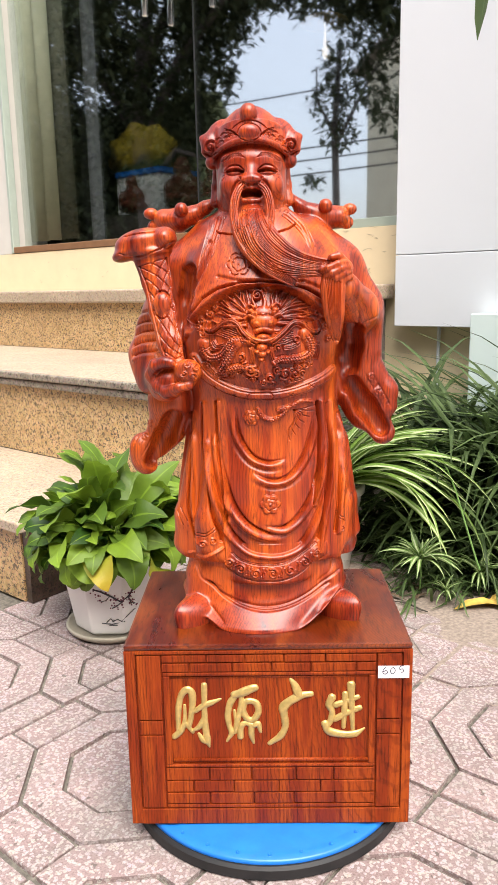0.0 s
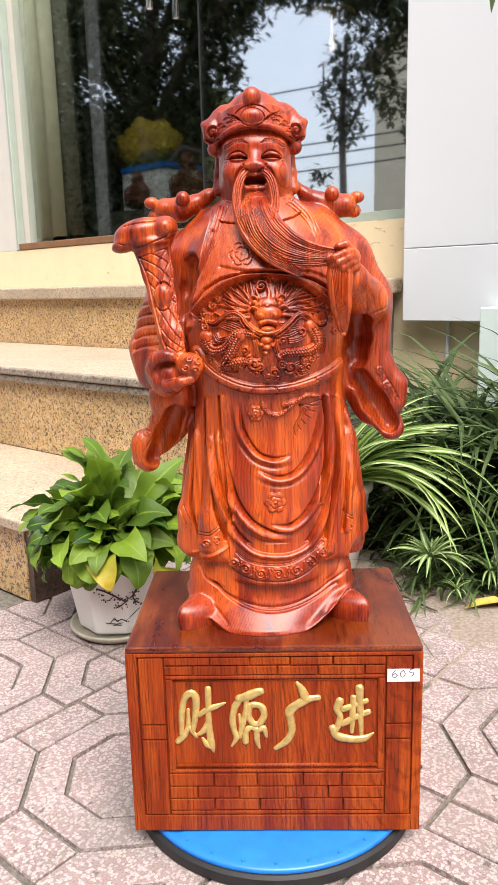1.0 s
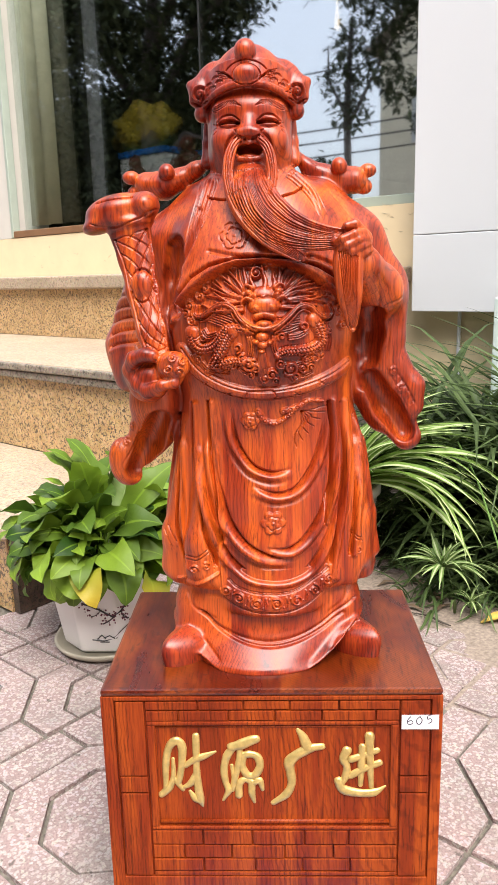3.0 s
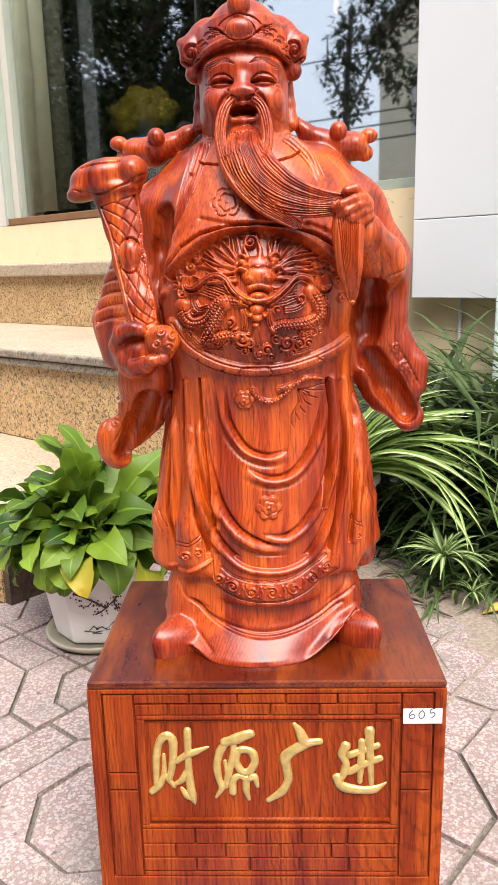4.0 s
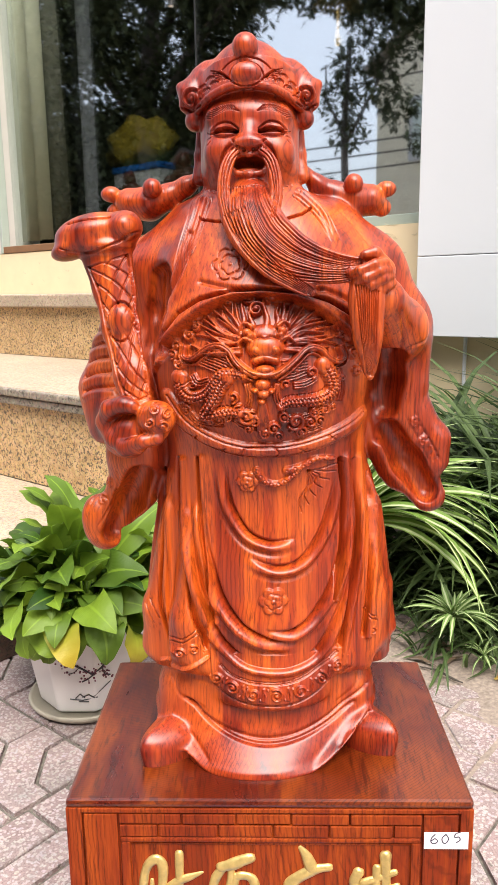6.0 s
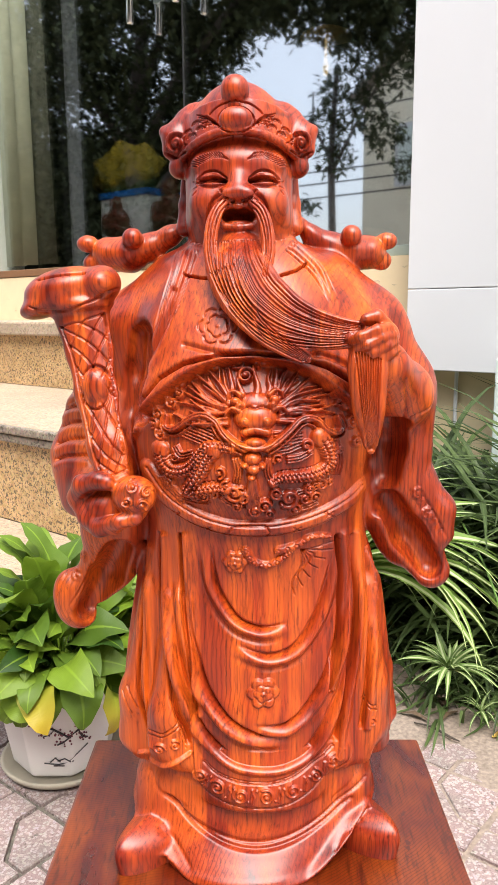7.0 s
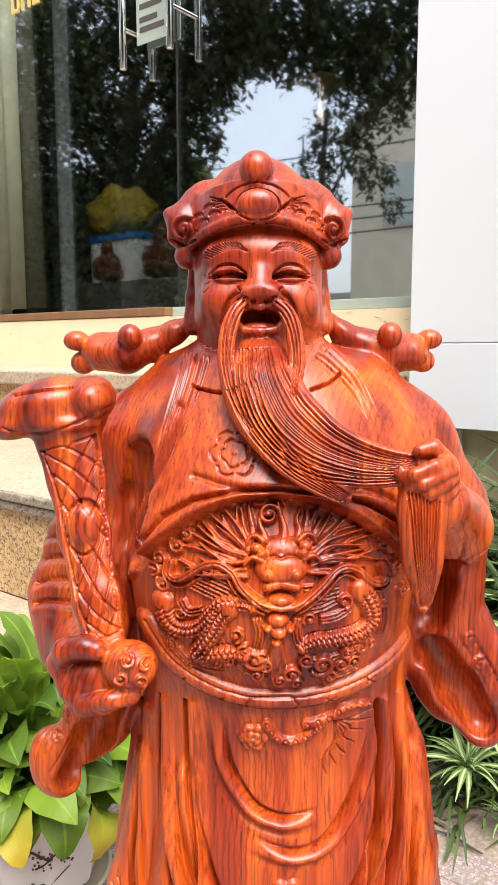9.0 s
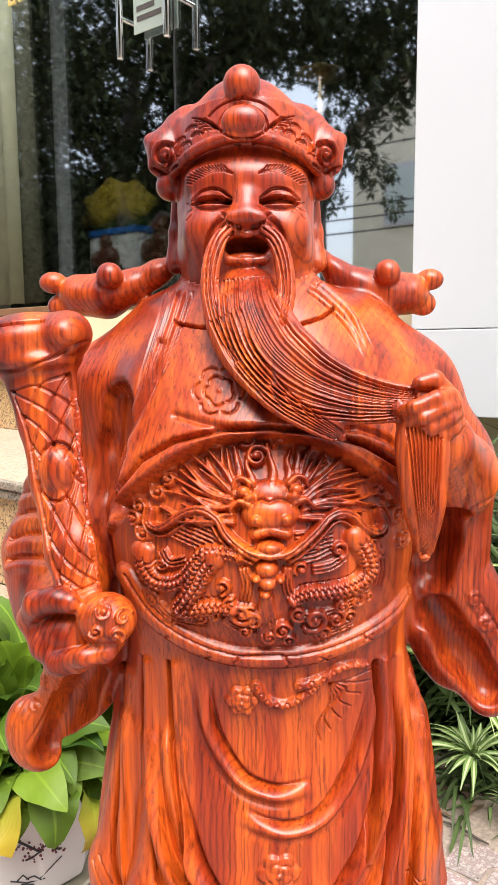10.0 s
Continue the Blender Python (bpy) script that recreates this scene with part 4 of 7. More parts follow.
    clay.ball((-0.0092, -0.0500, 0.5208), (0.0106, 0.0056, 0.0074), CAP, 0.0006)
    # scrolled wings at both sides of the band
    for m in (-1, 1):
        clay.rod([(hx + m * 0.030, -0.004, 0.530), (hx + m * 0.0425, -0.010, 0.5185)], [0.0110, 0.0100], CAP, 0.006)
        clay.rod([(hx + m * 0.0440, -0.010, 0.5185), (hx + m * 0.0510, -0.011, 0.5220)], [0.0085, 0.0030], CAP, 0.004)
        clay.rod([(hx + m * 0.0425, -0.012, 0.5150), (hx + m * 0.0460, -0.012, 0.5095)], [0.0095, 0.0060], CAP, 0.004)
        clay.ball((hx + m * 0.0400, -0.010, 0.4985), (0.0082, 0.0095, 0.0075), CAP, 0.0025)
        clay.rod([(hx + m * 0.031, -0.006, 0.5350), (hx + m * 0.0385, -0.007, 0.5325)], [0.0042, 0.0024], CAP, 0.005)

    # beard swept to the side and tied in the hand
    main = [(-0.0083, -0.0330, 0.4461), (-0.0073, -0.0490, 0.4337), (-0.0034, -0.0630, 0.4222), (0.0036, -0.0730, 0.4101), (0.0182, -0.0820, 0.3980), (0.0359, -0.0860, 0.3908), (0.0535, -0.0880, 0.3878), (0.0676, -0.0880, 0.3877)]
    main = smooth_line(main, 3)
    wide = list(np.interp(np.linspace(0, 1, len(main)), [0, 0.15, 0.35, 0.5, 0.7, 0.85, 1], [0.0135, 0.0155, 0.0175, 0.0170, 0.0120, 0.0085, 0.0055]))
    clay.rod(main, wide, BEARD, 0.002, 0.42)
    under = smooth_line([(-0.0182, -0.0620, 0.4277), (-0.0102, -0.0740, 0.4089), (0.0052, -0.0840, 0.3909), (0.0203, -0.0880, 0.3803), (0.0348, -0.0860, 0.3715)], 3)
    clay.rod(under, list(np.linspace(0.010, 0.0022, len(under))), BEARD, 0.003, 0.5)
    tail = smooth_line([(0.0703, -0.0880, 0.3792), (0.0705, -0.0920, 0.3655), (0.0714, -0.0920, 0.3474), (0.0732, -0.0880, 0.3307), (0.0750, -0.0820, 0.3143)], 3)
    clay.rod(tail, list(np.interp(np.linspace(0, 1, len(tail)), [0, 0.2, 0.6, 1], [0.0090, 0.0118, 0.0092, 0.0030])), BEARD, 0.002, 0.6)
    for line in ([(-0.0164, -0.0500, 0.4707), (-0.0213, -0.0530, 0.4646), (-0.0249, -0.0560, 0.4536), (-0.0258, -0.0600, 0.4385), (-0.0222, -0.0660, 0.4223), (-0.0142, -0.0740, 0.4063)], [(0.0001, -0.0500, 0.4703), (0.0061, -0.0530, 0.4645), (0.0098, -0.0560, 0.4534), (0.0109, -0.0600, 0.4383), (0.0081, -0.0660, 0.4234)]):
        line = smooth_line(line, 3)
        clay.rod(line, list(np.interp(np.linspace(0, 1, len(line)), [0, 0.3, 0.8, 1], [0.0022, 0.0040, 0.0044, 0.0020])), BEARD, 0.0012, 0.6)
    clay.ball((0, 0, -0.02), (0.3, 0.3, 0.02), ROBE, 0.0005, cut=True)

    verts, faces, kinds = clay.skin()

    # ---- relief drawn on the robe ----
    robe = Relief()
    X, Z = robe.x, robe.z
    arch = 0.3690 - 0.046 * np.abs((X + 0.001) / 0.074) ** 2.2
    edge = np.clip((0.086 - np.abs(X)) / 0.014, 0, 1) * np.exp(-np.maximum(Z - arch, 0) / 0.035)
    robe.h += 0.0115 / (1 + np.exp(-(Z - arch) / 0.0005)) * edge
    robe.stroke([(-0.0689, 0.3321), (-0.0644, 0.3432), (-0.0551, 0.3567), (-0.0406, 0.3657), (-0.0186, 0.3715), (0.0029, 0.3721), (0.0245, 0.3698), (0.0442, 0.3635), (0.0627, 0.3522)], 0.0018, -0.0045, soft=True)
    # belt
    belt = smooth_line([(-0.0708, 0.2977), (-0.0574, 0.2802), (-0.0396, 0.2686), (-0.0198, 0.2617), (-0.0002, 0.2598), (0.0208, 0.2611), (0.0428, 0.2664), (0.0621, 0.2740), (0.0744, 0.2811)], 5)
    robe.stroke(belt, 0.0062, 0.0042)
    robe.stroke(sideways(belt, 0.0034), 0.0007, -0.0012)
    robe.stroke(sideways(belt, -0.0034), 0.0007, -0.0012)
    box_line = [(-0.0128, 0.2638), (0.0081, 0.2639), (0.0115, 0.2594), (0.0082, 0.2549), (-0.0128, 0.2549), (-0.0156, 0.2594), (-0.0128, 0.2638)]
    robe.stroke(box_line, 0.0006, -0.0012)
    for q in [(-0.0485, 0.2704), (-0.0289, 0.2612), (0.0281, 0.2608), (0.0489, 0.2693)]:
        robe.stroke([(q[0] - 0.0024, q[1] + 0.0018), (q[0] + 0.0024, q[1] - 0.0018)], 0.0006, -0.0010)
        robe.stroke([(q[0] - 0.0024, q[1] - 0.0018), (q[0] + 0.0024, q[1] + 0.0018)], 0.0006, -0.0010)
    # dragon: clouds round the rim, mane, horns, brows, muzzle, whiskers, scaled coils
    rim = [(-0.0623, 0.3409), (-0.0639, 0.3296), (-0.0579, 0.3229), (-0.0605, 0.3352), (-0.0527, 0.3543), (-0.0446, 0.3568), (-0.0506, 0.3431), (-0.0343, 0.3652), (-0.0233, 0.3679), (-0.0084, 0.3694), (0.0069, 0.3697), (0.0198, 0.3682), (0.0306, 0.3663), (0.0428, 0.3604), (0.0534, 0.3534), (0.0600, 0.3413), (0.0645, 0.3301), (0.0674, 0.3166), (0.0549, 0.3428), (-0.0460, 0.3495)]
    for c, r in zip(rim, [0.0044, 0.0040, 0.0040, 0.0034, 0.0040, 0.0050, 0.0040, 0.0034, 0.0038, 0.0046, 0.0050, 0.0036, 0.0034, 0.0038, 0.0042, 0.0048, 0.0044, 0.0040, 0.0036, 0.0032]):
        robe.curl(c, r, 0.0030, 1.2, c[1] * 300, 1 if c[0] < 0 else -1, r * 0.30)
    fans = (([(-0.0139, 0.3485), (-0.0150, 0.3433), (-0.0154, 0.3378), (-0.0150, 0.3308)], [(-0.0189, 0.3672), (-0.0265, 0.3657), (-0.0329, 0.3630), (-0.0388, 0.3609), (-0.0430, 0.3554), (-0.0470, 0.3502), (-0.0506, 0.3440), (-0.0526, 0.3367), (-0.0532, 0.3296)]),
            ([(0.0164, 0.3483), (0.0171, 0.3431), (0.0174, 0.3386), (0.0163, 0.3327)], [(0.0203, 0.3657), (0.0278, 0.3642), (0.0341, 0.3618), (0.0412, 0.3574), (0.0468, 0.3528), (0.0517, 0.3472), (0.0537, 0.3412), (0.0550, 0.3357), (0.0485, 0.3314)]))
    for roots, tips in fans:
        roots, tips = smooth_line(roots, 8), smooth_line(tips, 4)
        n = 19
        for k in range(n):
            u = k / (n - 1)
            p, q = np.array(roots[int(u * (len(roots) - 1))]), np.array(tips[int(u * (len(tips) - 1))])
            q = p + (q - p) * (0.82 + 0.18 * math.sin(k * 2.4))
            d = q - p
            side = np.array((-d[1], d[0])) * (0.10 * math.sin(k * 1.7) + 0.05)
            pts = smooth_line([tuple(p), tuple(p + d * 0.35 + side), tuple(p + d * 0.7 + side * 0.6), tuple(q)], 4)
            robe.stroke(pts, 0.0014, 0.0030 if k % 3 else 0.0040, 0.0005)
    # flame locks, horns and forehead
    for line, w, h in (([(-0.0139, 0.3433), (-0.0120, 0.3512), (-0.0132, 0.3590), (-0.0145, 0.3651)], 0.0026, 0.0050), ([(0.0156, 0.3441), (0.0142, 0.3519), (0.0155, 0.3597), (0.0149, 0.3650)], 0.0026, 0.0050), ([(-0.0049, 0.3454), (-0.0063, 0.3505), (-0.0085, 0.3553), (-0.0081, 0.3618)], 0.0022, 0.0050),
                       ([(0.0027, 0.3454), (0.0037, 0.3531), (0.0019, 0.3601), (0.0007, 0.3663)], 0.0024, 0.0056), ([(0.0087, 0.3456), (0.0113, 0.3521), (0.0101, 0.3582), (0.0121, 0.3634)], 0.0020, 0.0046)):
        robe.stroke(smooth_line(line, 4), w, h, 0.0006)
        robe.stroke(smooth_line(line, 4), 0.0004, -0.0010)
    robe.curl([(-0.0038, 0.3601)][0], 0.0052, 0.0046, 1.4, 0.6, 1, 0.0013)
    # muzzle: broad bulb between the eyes, nostril wings, lip, chin beads
    robe.dot([(0.0017, 0.3428)][0], 0.0120, 0.0080, 0.0056)
    robe.dot([(0.0022, 0.3353)][0], 0.0138, 0.0085, 0.0074)
    robe.stroke([(-0.0068, 0.3386), (-0.0021, 0.3406), (0.0016, 0.3391), (0.0054, 0.3405), (0.0111, 0.3396)], 0.0007, -0.0018, soft=True)
    for q, r in zip([(-0.0045, 0.3319), (0.0087, 0.3321), (-0.0075, 0.3410), (0.0124, 0.3413)], (0.0040, 0.0040, 0.0036, 0.0036)):
        robe.dot(q, r, r * 0.8, 0.0082)
    for q in [(-0.0101, 0.3439), (0.0136, 0.3447)]:
        robe.dot(q, 0.0046, 0.0036, 0.0070)
        robe.stroke([(q[0] + 0.0034 * math.cos(t), q[1] + 0.0026 * math.sin(t)) for t in np.linspace(0, 6.283, 12)], 0.0005, -0.0012)
    for line in ([(-0.0063, 0.3467), (-0.0101, 0.3494), (-0.0133, 0.3486), (-0.0150, 0.3454)], [(0.0103, 0.3473), (0.0141, 0.3502), (0.0176, 0.3493), (0.0191, 0.3461)], [(-0.0075, 0.3382), (-0.0124, 0.3396), (-0.0161, 0.3358)], [(0.0128, 0.3387), (0.0174, 0.3403), (0.0217, 0.3368)]):
        robe.stroke(smooth_line(line, 4), 0.0022, 0.0066, 0.0008)
    robe.stroke([(-0.0048, 0.3263), (0.0017, 0.3279), (0.0094, 0.3261)], 0.0030, 0.0050)
    robe.stroke([(-0.0089, 0.3185), (-0.0038, 0.3171), (0.0019, 0.3163), (0.0076, 0.3169), (0.0127, 0.3186)], 0.0022, 0.0060)
    robe.stroke([(-0.0067, 0.3212), (0.0018, 0.3199), (0.0107, 0.3212)], 0.0006, -0.0018)
    robe.dot([(0.0018, 0.3199)][0], 0.0070, 0.0034, 0.0066)
    for q, r in zip([(0.0002, 0.3102), (0.0007, 0.3037), (-0.0047, 0.3061), (0.0060, 0.3056), (-0.0004, 0.2986)], (0.0058, 0.0048, 0.0028, 0.0028, 0.0032)):
        robe.dot(q, r, r * 0.75, 0.0058)
    whisk = ([(-0.0048, 0.3162), (-0.0114, 0.3196), (-0.0180, 0.3256), (-0.0222, 0.3322), (-0.0290, 0.3360), (-0.0361, 0.3349), (-0.0426, 0.3308), (-0.0491, 0.3266), (-0.0540, 0.3285), (-0.0527, 0.3346)], [(0.0089, 0.3164), (0.0152, 0.3201), (0.0229, 0.3266), (0.0287, 0.3323), (0.0347, 0.3342), (0.0409, 0.3318), (0.0460, 0.3264), (0.0528, 0.3236), (0.0559, 0.3270), (0.0533, 0.3331)])
    for w in whisk:
        line = smooth_line(w, 5)
        robe.stroke(line, 0.0028, 0.0052, 0.0018)
        robe.stroke(line, 0.0005, -0.0013)
        robe.stroke(sideways(line, 0.0040 if w is whisk[0] else -0.0040), 0.0010, 0.0030, 0.0006)
    q = [(0.0002, 0.2964)][0]
    for k in range(-3, 4):
        robe.stroke([(q[0] + k * 0.0007, q[1]), (q[0] + k * 0.0014, q[1] - 0.012), (q[0] + k * 0.0010 - 0.001, q[1] - 0.026)], 0.0009, 0.0026, 0.0004)
    coils = (smooth_line([(-0.0594, 0.3137), (-0.0574, 0.3052), (-0.0519, 0.3002), (-0.0437, 0.3008), (-0.0373, 0.3052), (-0.0329, 0.3113), (-0.0275, 0.3168), (-0.0189, 0.3170), (-0.0133, 0.3159)], 7), smooth_line([(-0.0246, 0.3147), (-0.0291, 0.3089), (-0.0330, 0.3009), (-0.0385, 0.2920), (-0.0412, 0.2868), (-0.0335, 0.2880), (-0.0237, 0.2900), (-0.0160, 0.2896)], 7),
             smooth_line([(0.0427, 0.3225), (0.0473, 0.3149), (0.0494, 0.3068), (0.0456, 0.3006), (0.0372, 0.2978), (0.0275, 0.2972), (0.0186, 0.2968), (0.0132, 0.2941)], 7))
    for line in coils:
        robe.stroke(line, 0.0060, 0.0044, 0.0036)
        for off in (-0.0036, 0.0, 0.0036):
            flank = sideways(line, off, 0.7)
            for i in range(2 + (off != 0), len(flank) - 2, 2):
                a, c = flank[i - 1], flank[i]
                d = math.atan2(c[1] - a[1], c[0] - a[0])
                robe.stroke([(c[0] + 0.0019 * math.cos(d + t), c[1] + 0.0019 * math.sin(d + t)) for t in np.linspace(-1.5, 1.5, 6)], 0.0005, -0.0012)
    for k, q in enumerate([(-0.0117, 0.2876), (-0.0168, 0.2915), (-0.0059, 0.2836), (0.0232, 0.2831), (0.0150, 0.2872), (0.0075, 0.2781), (0.0334, 0.2826), (0.0017, 0.2746), (0.0276, 0.2754), (0.0106, 0.2724), (-0.0101, 0.2780), (0.0362, 0.2892), (-0.0247, 0.2860), (-0.0306, 0.2848)]):
        robe.curl(q, (0.0062, 0.0040, 0.0042, 0.0064, 0.0040, 0.0046, 0.0044, 0.0040, 0.0044, 0.0034, 0.0034, 0.0036, 0.0036, 0.0032)[k], 0.0032, 1.3, k * 1.3, 1 if k % 2 else -1)
    for line in ([(-0.0431, 0.3267), (-0.0342, 0.3234), (-0.0266, 0.3206)], [(0.0142, 0.3218), (0.0239, 0.3228), (0.0319, 0.3236)], [(0.0124, 0.3158), (0.0221, 0.3169), (0.0300, 0.3199)], [(-0.0333, 0.3277), (-0.0256, 0.3247), (-0.0180, 0.3205)]):
        for k in range(5):
            robe.stroke(sideways(line, 0.0020 * k - 0.004), 0.0007, 0.0016, 0.0003)
    # wisps of cloud that fill the ground between the coils
    for line in ([(-0.0519, 0.2877), (-0.0468, 0.2824), (-0.0376, 0.2805), (-0.0277, 0.2800)], [(0.0151, 0.2848), (0.0271, 0.2853), (0.0394, 0.2895), (0.0500, 0.2954)], [(0.0222, 0.3087), (0.0302, 0.3096), (0.0373, 0.3133)], [(-0.0492, 0.3157), (-0.0453, 0.3105), (-0.0382, 0.3123)], [(-0.0104, 0.3099), (-0.0088, 0.3018), (-0.0103, 0.2937)], [(0.0105, 0.3098), (0.0097, 0.3017), (0.0124, 0.2935)],
                 [(0.0534, 0.3183), (0.0563, 0.3064), (0.0545, 0.2959)], [(-0.0581, 0.2946), (-0.0551, 0.2875), (-0.0489, 0.2816)], [(-0.0198, 0.2843), (-0.0140, 0.2801), (-0.0042, 0.2782)], [(0.0194, 0.2768), (0.0318, 0.2757), (0.0423, 0.2788)]):
        line = smooth_line(line, 4)
        for g in (-0.0018, 0.0, 0.0018):
            robe.stroke(sideways(line, g), 0.0010, 0.0022, 0.0004)
    for k, q in enumerate([(-0.0469, 0.2799), (-0.0366, 0.2833), (0.0436, 0.2906), (0.0491, 0.2922), (0.0163, 0.3094), (0.0341, 0.3171), (-0.0493, 0.3093), (-0.0083, 0.2879), (-0.0550, 0.2900), (0.0560, 0.3130), (0.0409, 0.2829), (-0.0208, 0.3008)]):
        robe.curl(q, 0.0030 + 0.0006 * (k % 3), 0.0026, 1.1, k, 1 if k % 2 else -1)
    # flowers on chest and skirt
    robe.flower((-0.0206, 0.3904), 0.0118, 0.0058, 6)
    robe.flower((0.0064, 0.1411), 0.0110, 0.0036, 6)
    robe.flower((-0.0120, 0.2351), 0.0085, 0.0036, 6)
    for line in ([(-0.0051, 0.2439), (0.0008, 0.2353), (0.0107, 0.2329), (0.0207, 0.2389), (0.0266, 0.2449)], [(0.0167, 0.2434), (0.0286, 0.2468), (0.0387, 0.2522), (0.0513, 0.2510)]):
        robe.stroke(smooth_line(line, 4), 0.0030, 0.0030, 0.0020)
        for q in smooth_line(line, 2):
            robe.stroke([(q[0] + 0.0015 * math.cos(t), q[1] + 0.0015 * math.sin(t)) for t in np.linspace(0, 6.283, 7)], 0.0004, -0.0010)
    for k in range(7):
        ex, ez = 0.027 + 0.0052 * k, 0.209 + 0.0062 * k
        robe.stroke(smooth_line([(0.0327, 0.2422), (0.0327 + 0.4 * (ex - 0.0327) + 0.0022, 0.2422 + 0.36 * (ez - 0.2422)), (0.0327 + 0.75 * (ex - 0.0327) - 0.0020, 0.2422 + 0.7 * (ez - 0.2422)), (ex + 0.0016, ez)], 5), 0.0007, -0.0013, 0.0004)
    # draped folds of the apron: a full ridge with a deep hollow above it
    for line, w, h in (([(-0.0333, 0.2494), (-0.0317, 0.2275), (-0.0268, 0.2090), (-0.0143, 0.1910), (0.0010, 0.1836), (0.0139, 0.1832), (0.0251, 0.1858)], 0.0040, 0.0034), ([(-0.0147, 0.1727), (-0.0025, 0.1663), (0.0114, 0.1634), (0.0255, 0.1659), (0.0381, 0.1761), (0.0492, 0.1951), (0.0556, 0.2174), (0.0604, 0.2387)], 0.0042, 0.0032),
                       ([(-0.0517, 0.2197), (-0.0492, 0.1845), (-0.0393, 0.1430), (-0.0239, 0.1196), (-0.0052, 0.1069), (0.0105, 0.1024), (0.0231, 0.1023)], 0.0048, 0.0040), ([(-0.0019, 0.1131), (0.0122, 0.1108), (0.0248, 0.1121), (0.0392, 0.1218), (0.0523, 0.1403), (0.0621, 0.1649), (0.0688, 0.1959), (0.0722, 0.2270)], 0.0044, 0.0036),
                       ([(-0.0638, 0.2311), (-0.0608, 0.1832), (-0.0525, 0.1384), (-0.0404, 0.1069), (-0.0199, 0.0869), (0.0022, 0.0816), (0.0244, 0.0829), (0.0438, 0.0923), (0.0587, 0.1164), (0.0704, 0.1469), (0.0774, 0.1844)], 0.0046, 0.0034)):
        line = smooth_line(line, 5)
        robe.stroke(line, w, h, soft=True, fade=(0.25, 0.30))
        robe.stroke(sideways(line, w * 1.15), w * 0.45, -h * 1.1, soft=True, fade=(0.25, 0.30))
        robe.stroke(sideways(line, -w * 1.3), w * 0.8, -h * 0.4, soft=True, fade=(0.25, 0.30))
    for line in ([(-0.0658, 0.2473), (-0.0649, 0.1957), (-0.0593, 0.1441), (-0.0489, 0.1064), (-0.0436, 0.0684)], [(-0.0498, 0.2508), (-0.0490, 0.2076), (-0.0449, 0.1600), (-0.0413, 0.1209)], [(0.0695, 0.2456), (0.0724, 0.1935), (0.0683, 0.1463), (0.0597, 0.0997), (0.0589, 0.0819)], [(0.0579, 0.2488), (0.0607, 0.2139), (0.0590, 0.1707), (0.0528, 0.1366)],
                 [(0.0831, 0.2311), (0.0849, 0.1844), (0.0817, 0.1373), (0.0782, 0.1025)], [(-0.0790, 0.2341), (-0.0812, 0.1775), (-0.0844, 0.1315), (-0.0768, 0.0938)]):
        line = smooth_line(line, 4)
        robe.stroke(line, 0.0017, -0.0052, soft=True)
        robe.stroke(sideways(line, 0.004), 0.0034, 0.0026, soft=True)
    # hem band of the apron with scrolls, corner panels
    hem = smooth_line([(-0.0421, 0.0777), (-0.0331, 0.0700), (-0.0171, 0.0656), (-0.0012, 0.0641), (0.0178, 0.0646), (0.0354, 0.0694), (0.0502, 0.0775), (0.0618, 0.0852)], 6)
    robe.stroke(hem, 0.0100, 0.0012)
    for g in (0.0096, 0.0082, -0.0098, -0.0084):
        robe.stroke(sideways(hem, g), 0.0006, -0.0014)
    for k in range(3, len(hem) - 2, 6):
        robe.curl(hem[k], 0.0056, 0.0030, 1.5, k, 1 if k % 12 == 3 else -1, 0.0010)
        for e in (-1, 1):
            q = hem[min(k + 3, len(hem) - 1)]
            robe.stroke([(q[0], q[1] - 0.005 * e), (q[0] + 0.0012 * e, q[1]), (q[0] - 0.001, q[1] + 0.005 * e)], 0.0008, 0.0026, 0.0004)
            robe.dot((q[0] + 0.003 * e, q[1] + 0.004 * e), 0.0010, 0.0010, 0.0026)
    for line in ([(-0.0779, 0.1070), (-0.0646, 0.1071), (-0.0532, 0.1144)], [(-0.0770, 0.1038), (-0.0647, 0.1035), (-0.0523, 0.1110)], [(-0.0742, 0.1003), (-0.0770, 0.0822)], [(-0.0519, 0.1080), (-0.0491, 0.0930)], [(0.0779, 0.1253), (0.0881, 0.1181)], [(0.0789, 0.1213), (0.0893, 0.1142)], [(-0.0977, 0.1255), (-0.0905, 0.1095)], [(-0.0935, 0.1303), (-0.0859, 0.1147)]):
        robe.stroke(line, 0.0006, -0.0014)
    robe.curl((-0.0672, 0.0950), 0.0045, 0.0020, 1.3, 0, 1, 0.0008)
    robe.curl((-0.0566, 0.0980), 0.0040, 0.0020, 1.3, 2, -1, 0.0008)
    robe.curl((0.0856, 0.1058), 0.0035, 0.0018, 1.3, 2, -1, 0.0008)
    robe.stroke([(-0.0859, 0.0775), (-0.0651, 0.0807), (-0.0461, 0.0891)], 0.0014, 0.0028)
    # locks of hair that lie on the chest, uneven and thinning out
    for lock, wid in ((smooth_line([(-0.0427, 0.4430), (-0.0457, 0.4284), (-0.0505, 0.4110), (-0.0550, 0.3957), (-0.0590, 0.3800)], 5), 0.0092), (smooth_line([(0.0267, 0.4459), (0.0357, 0.4368), (0.0453, 0.4246), (0.0536, 0.4062)], 5), 0.0078)):
        robe.stroke(lock, wid * 0.75, 0.0036, wid * 0.4, soft=True, fade=(0.1, 0.45))
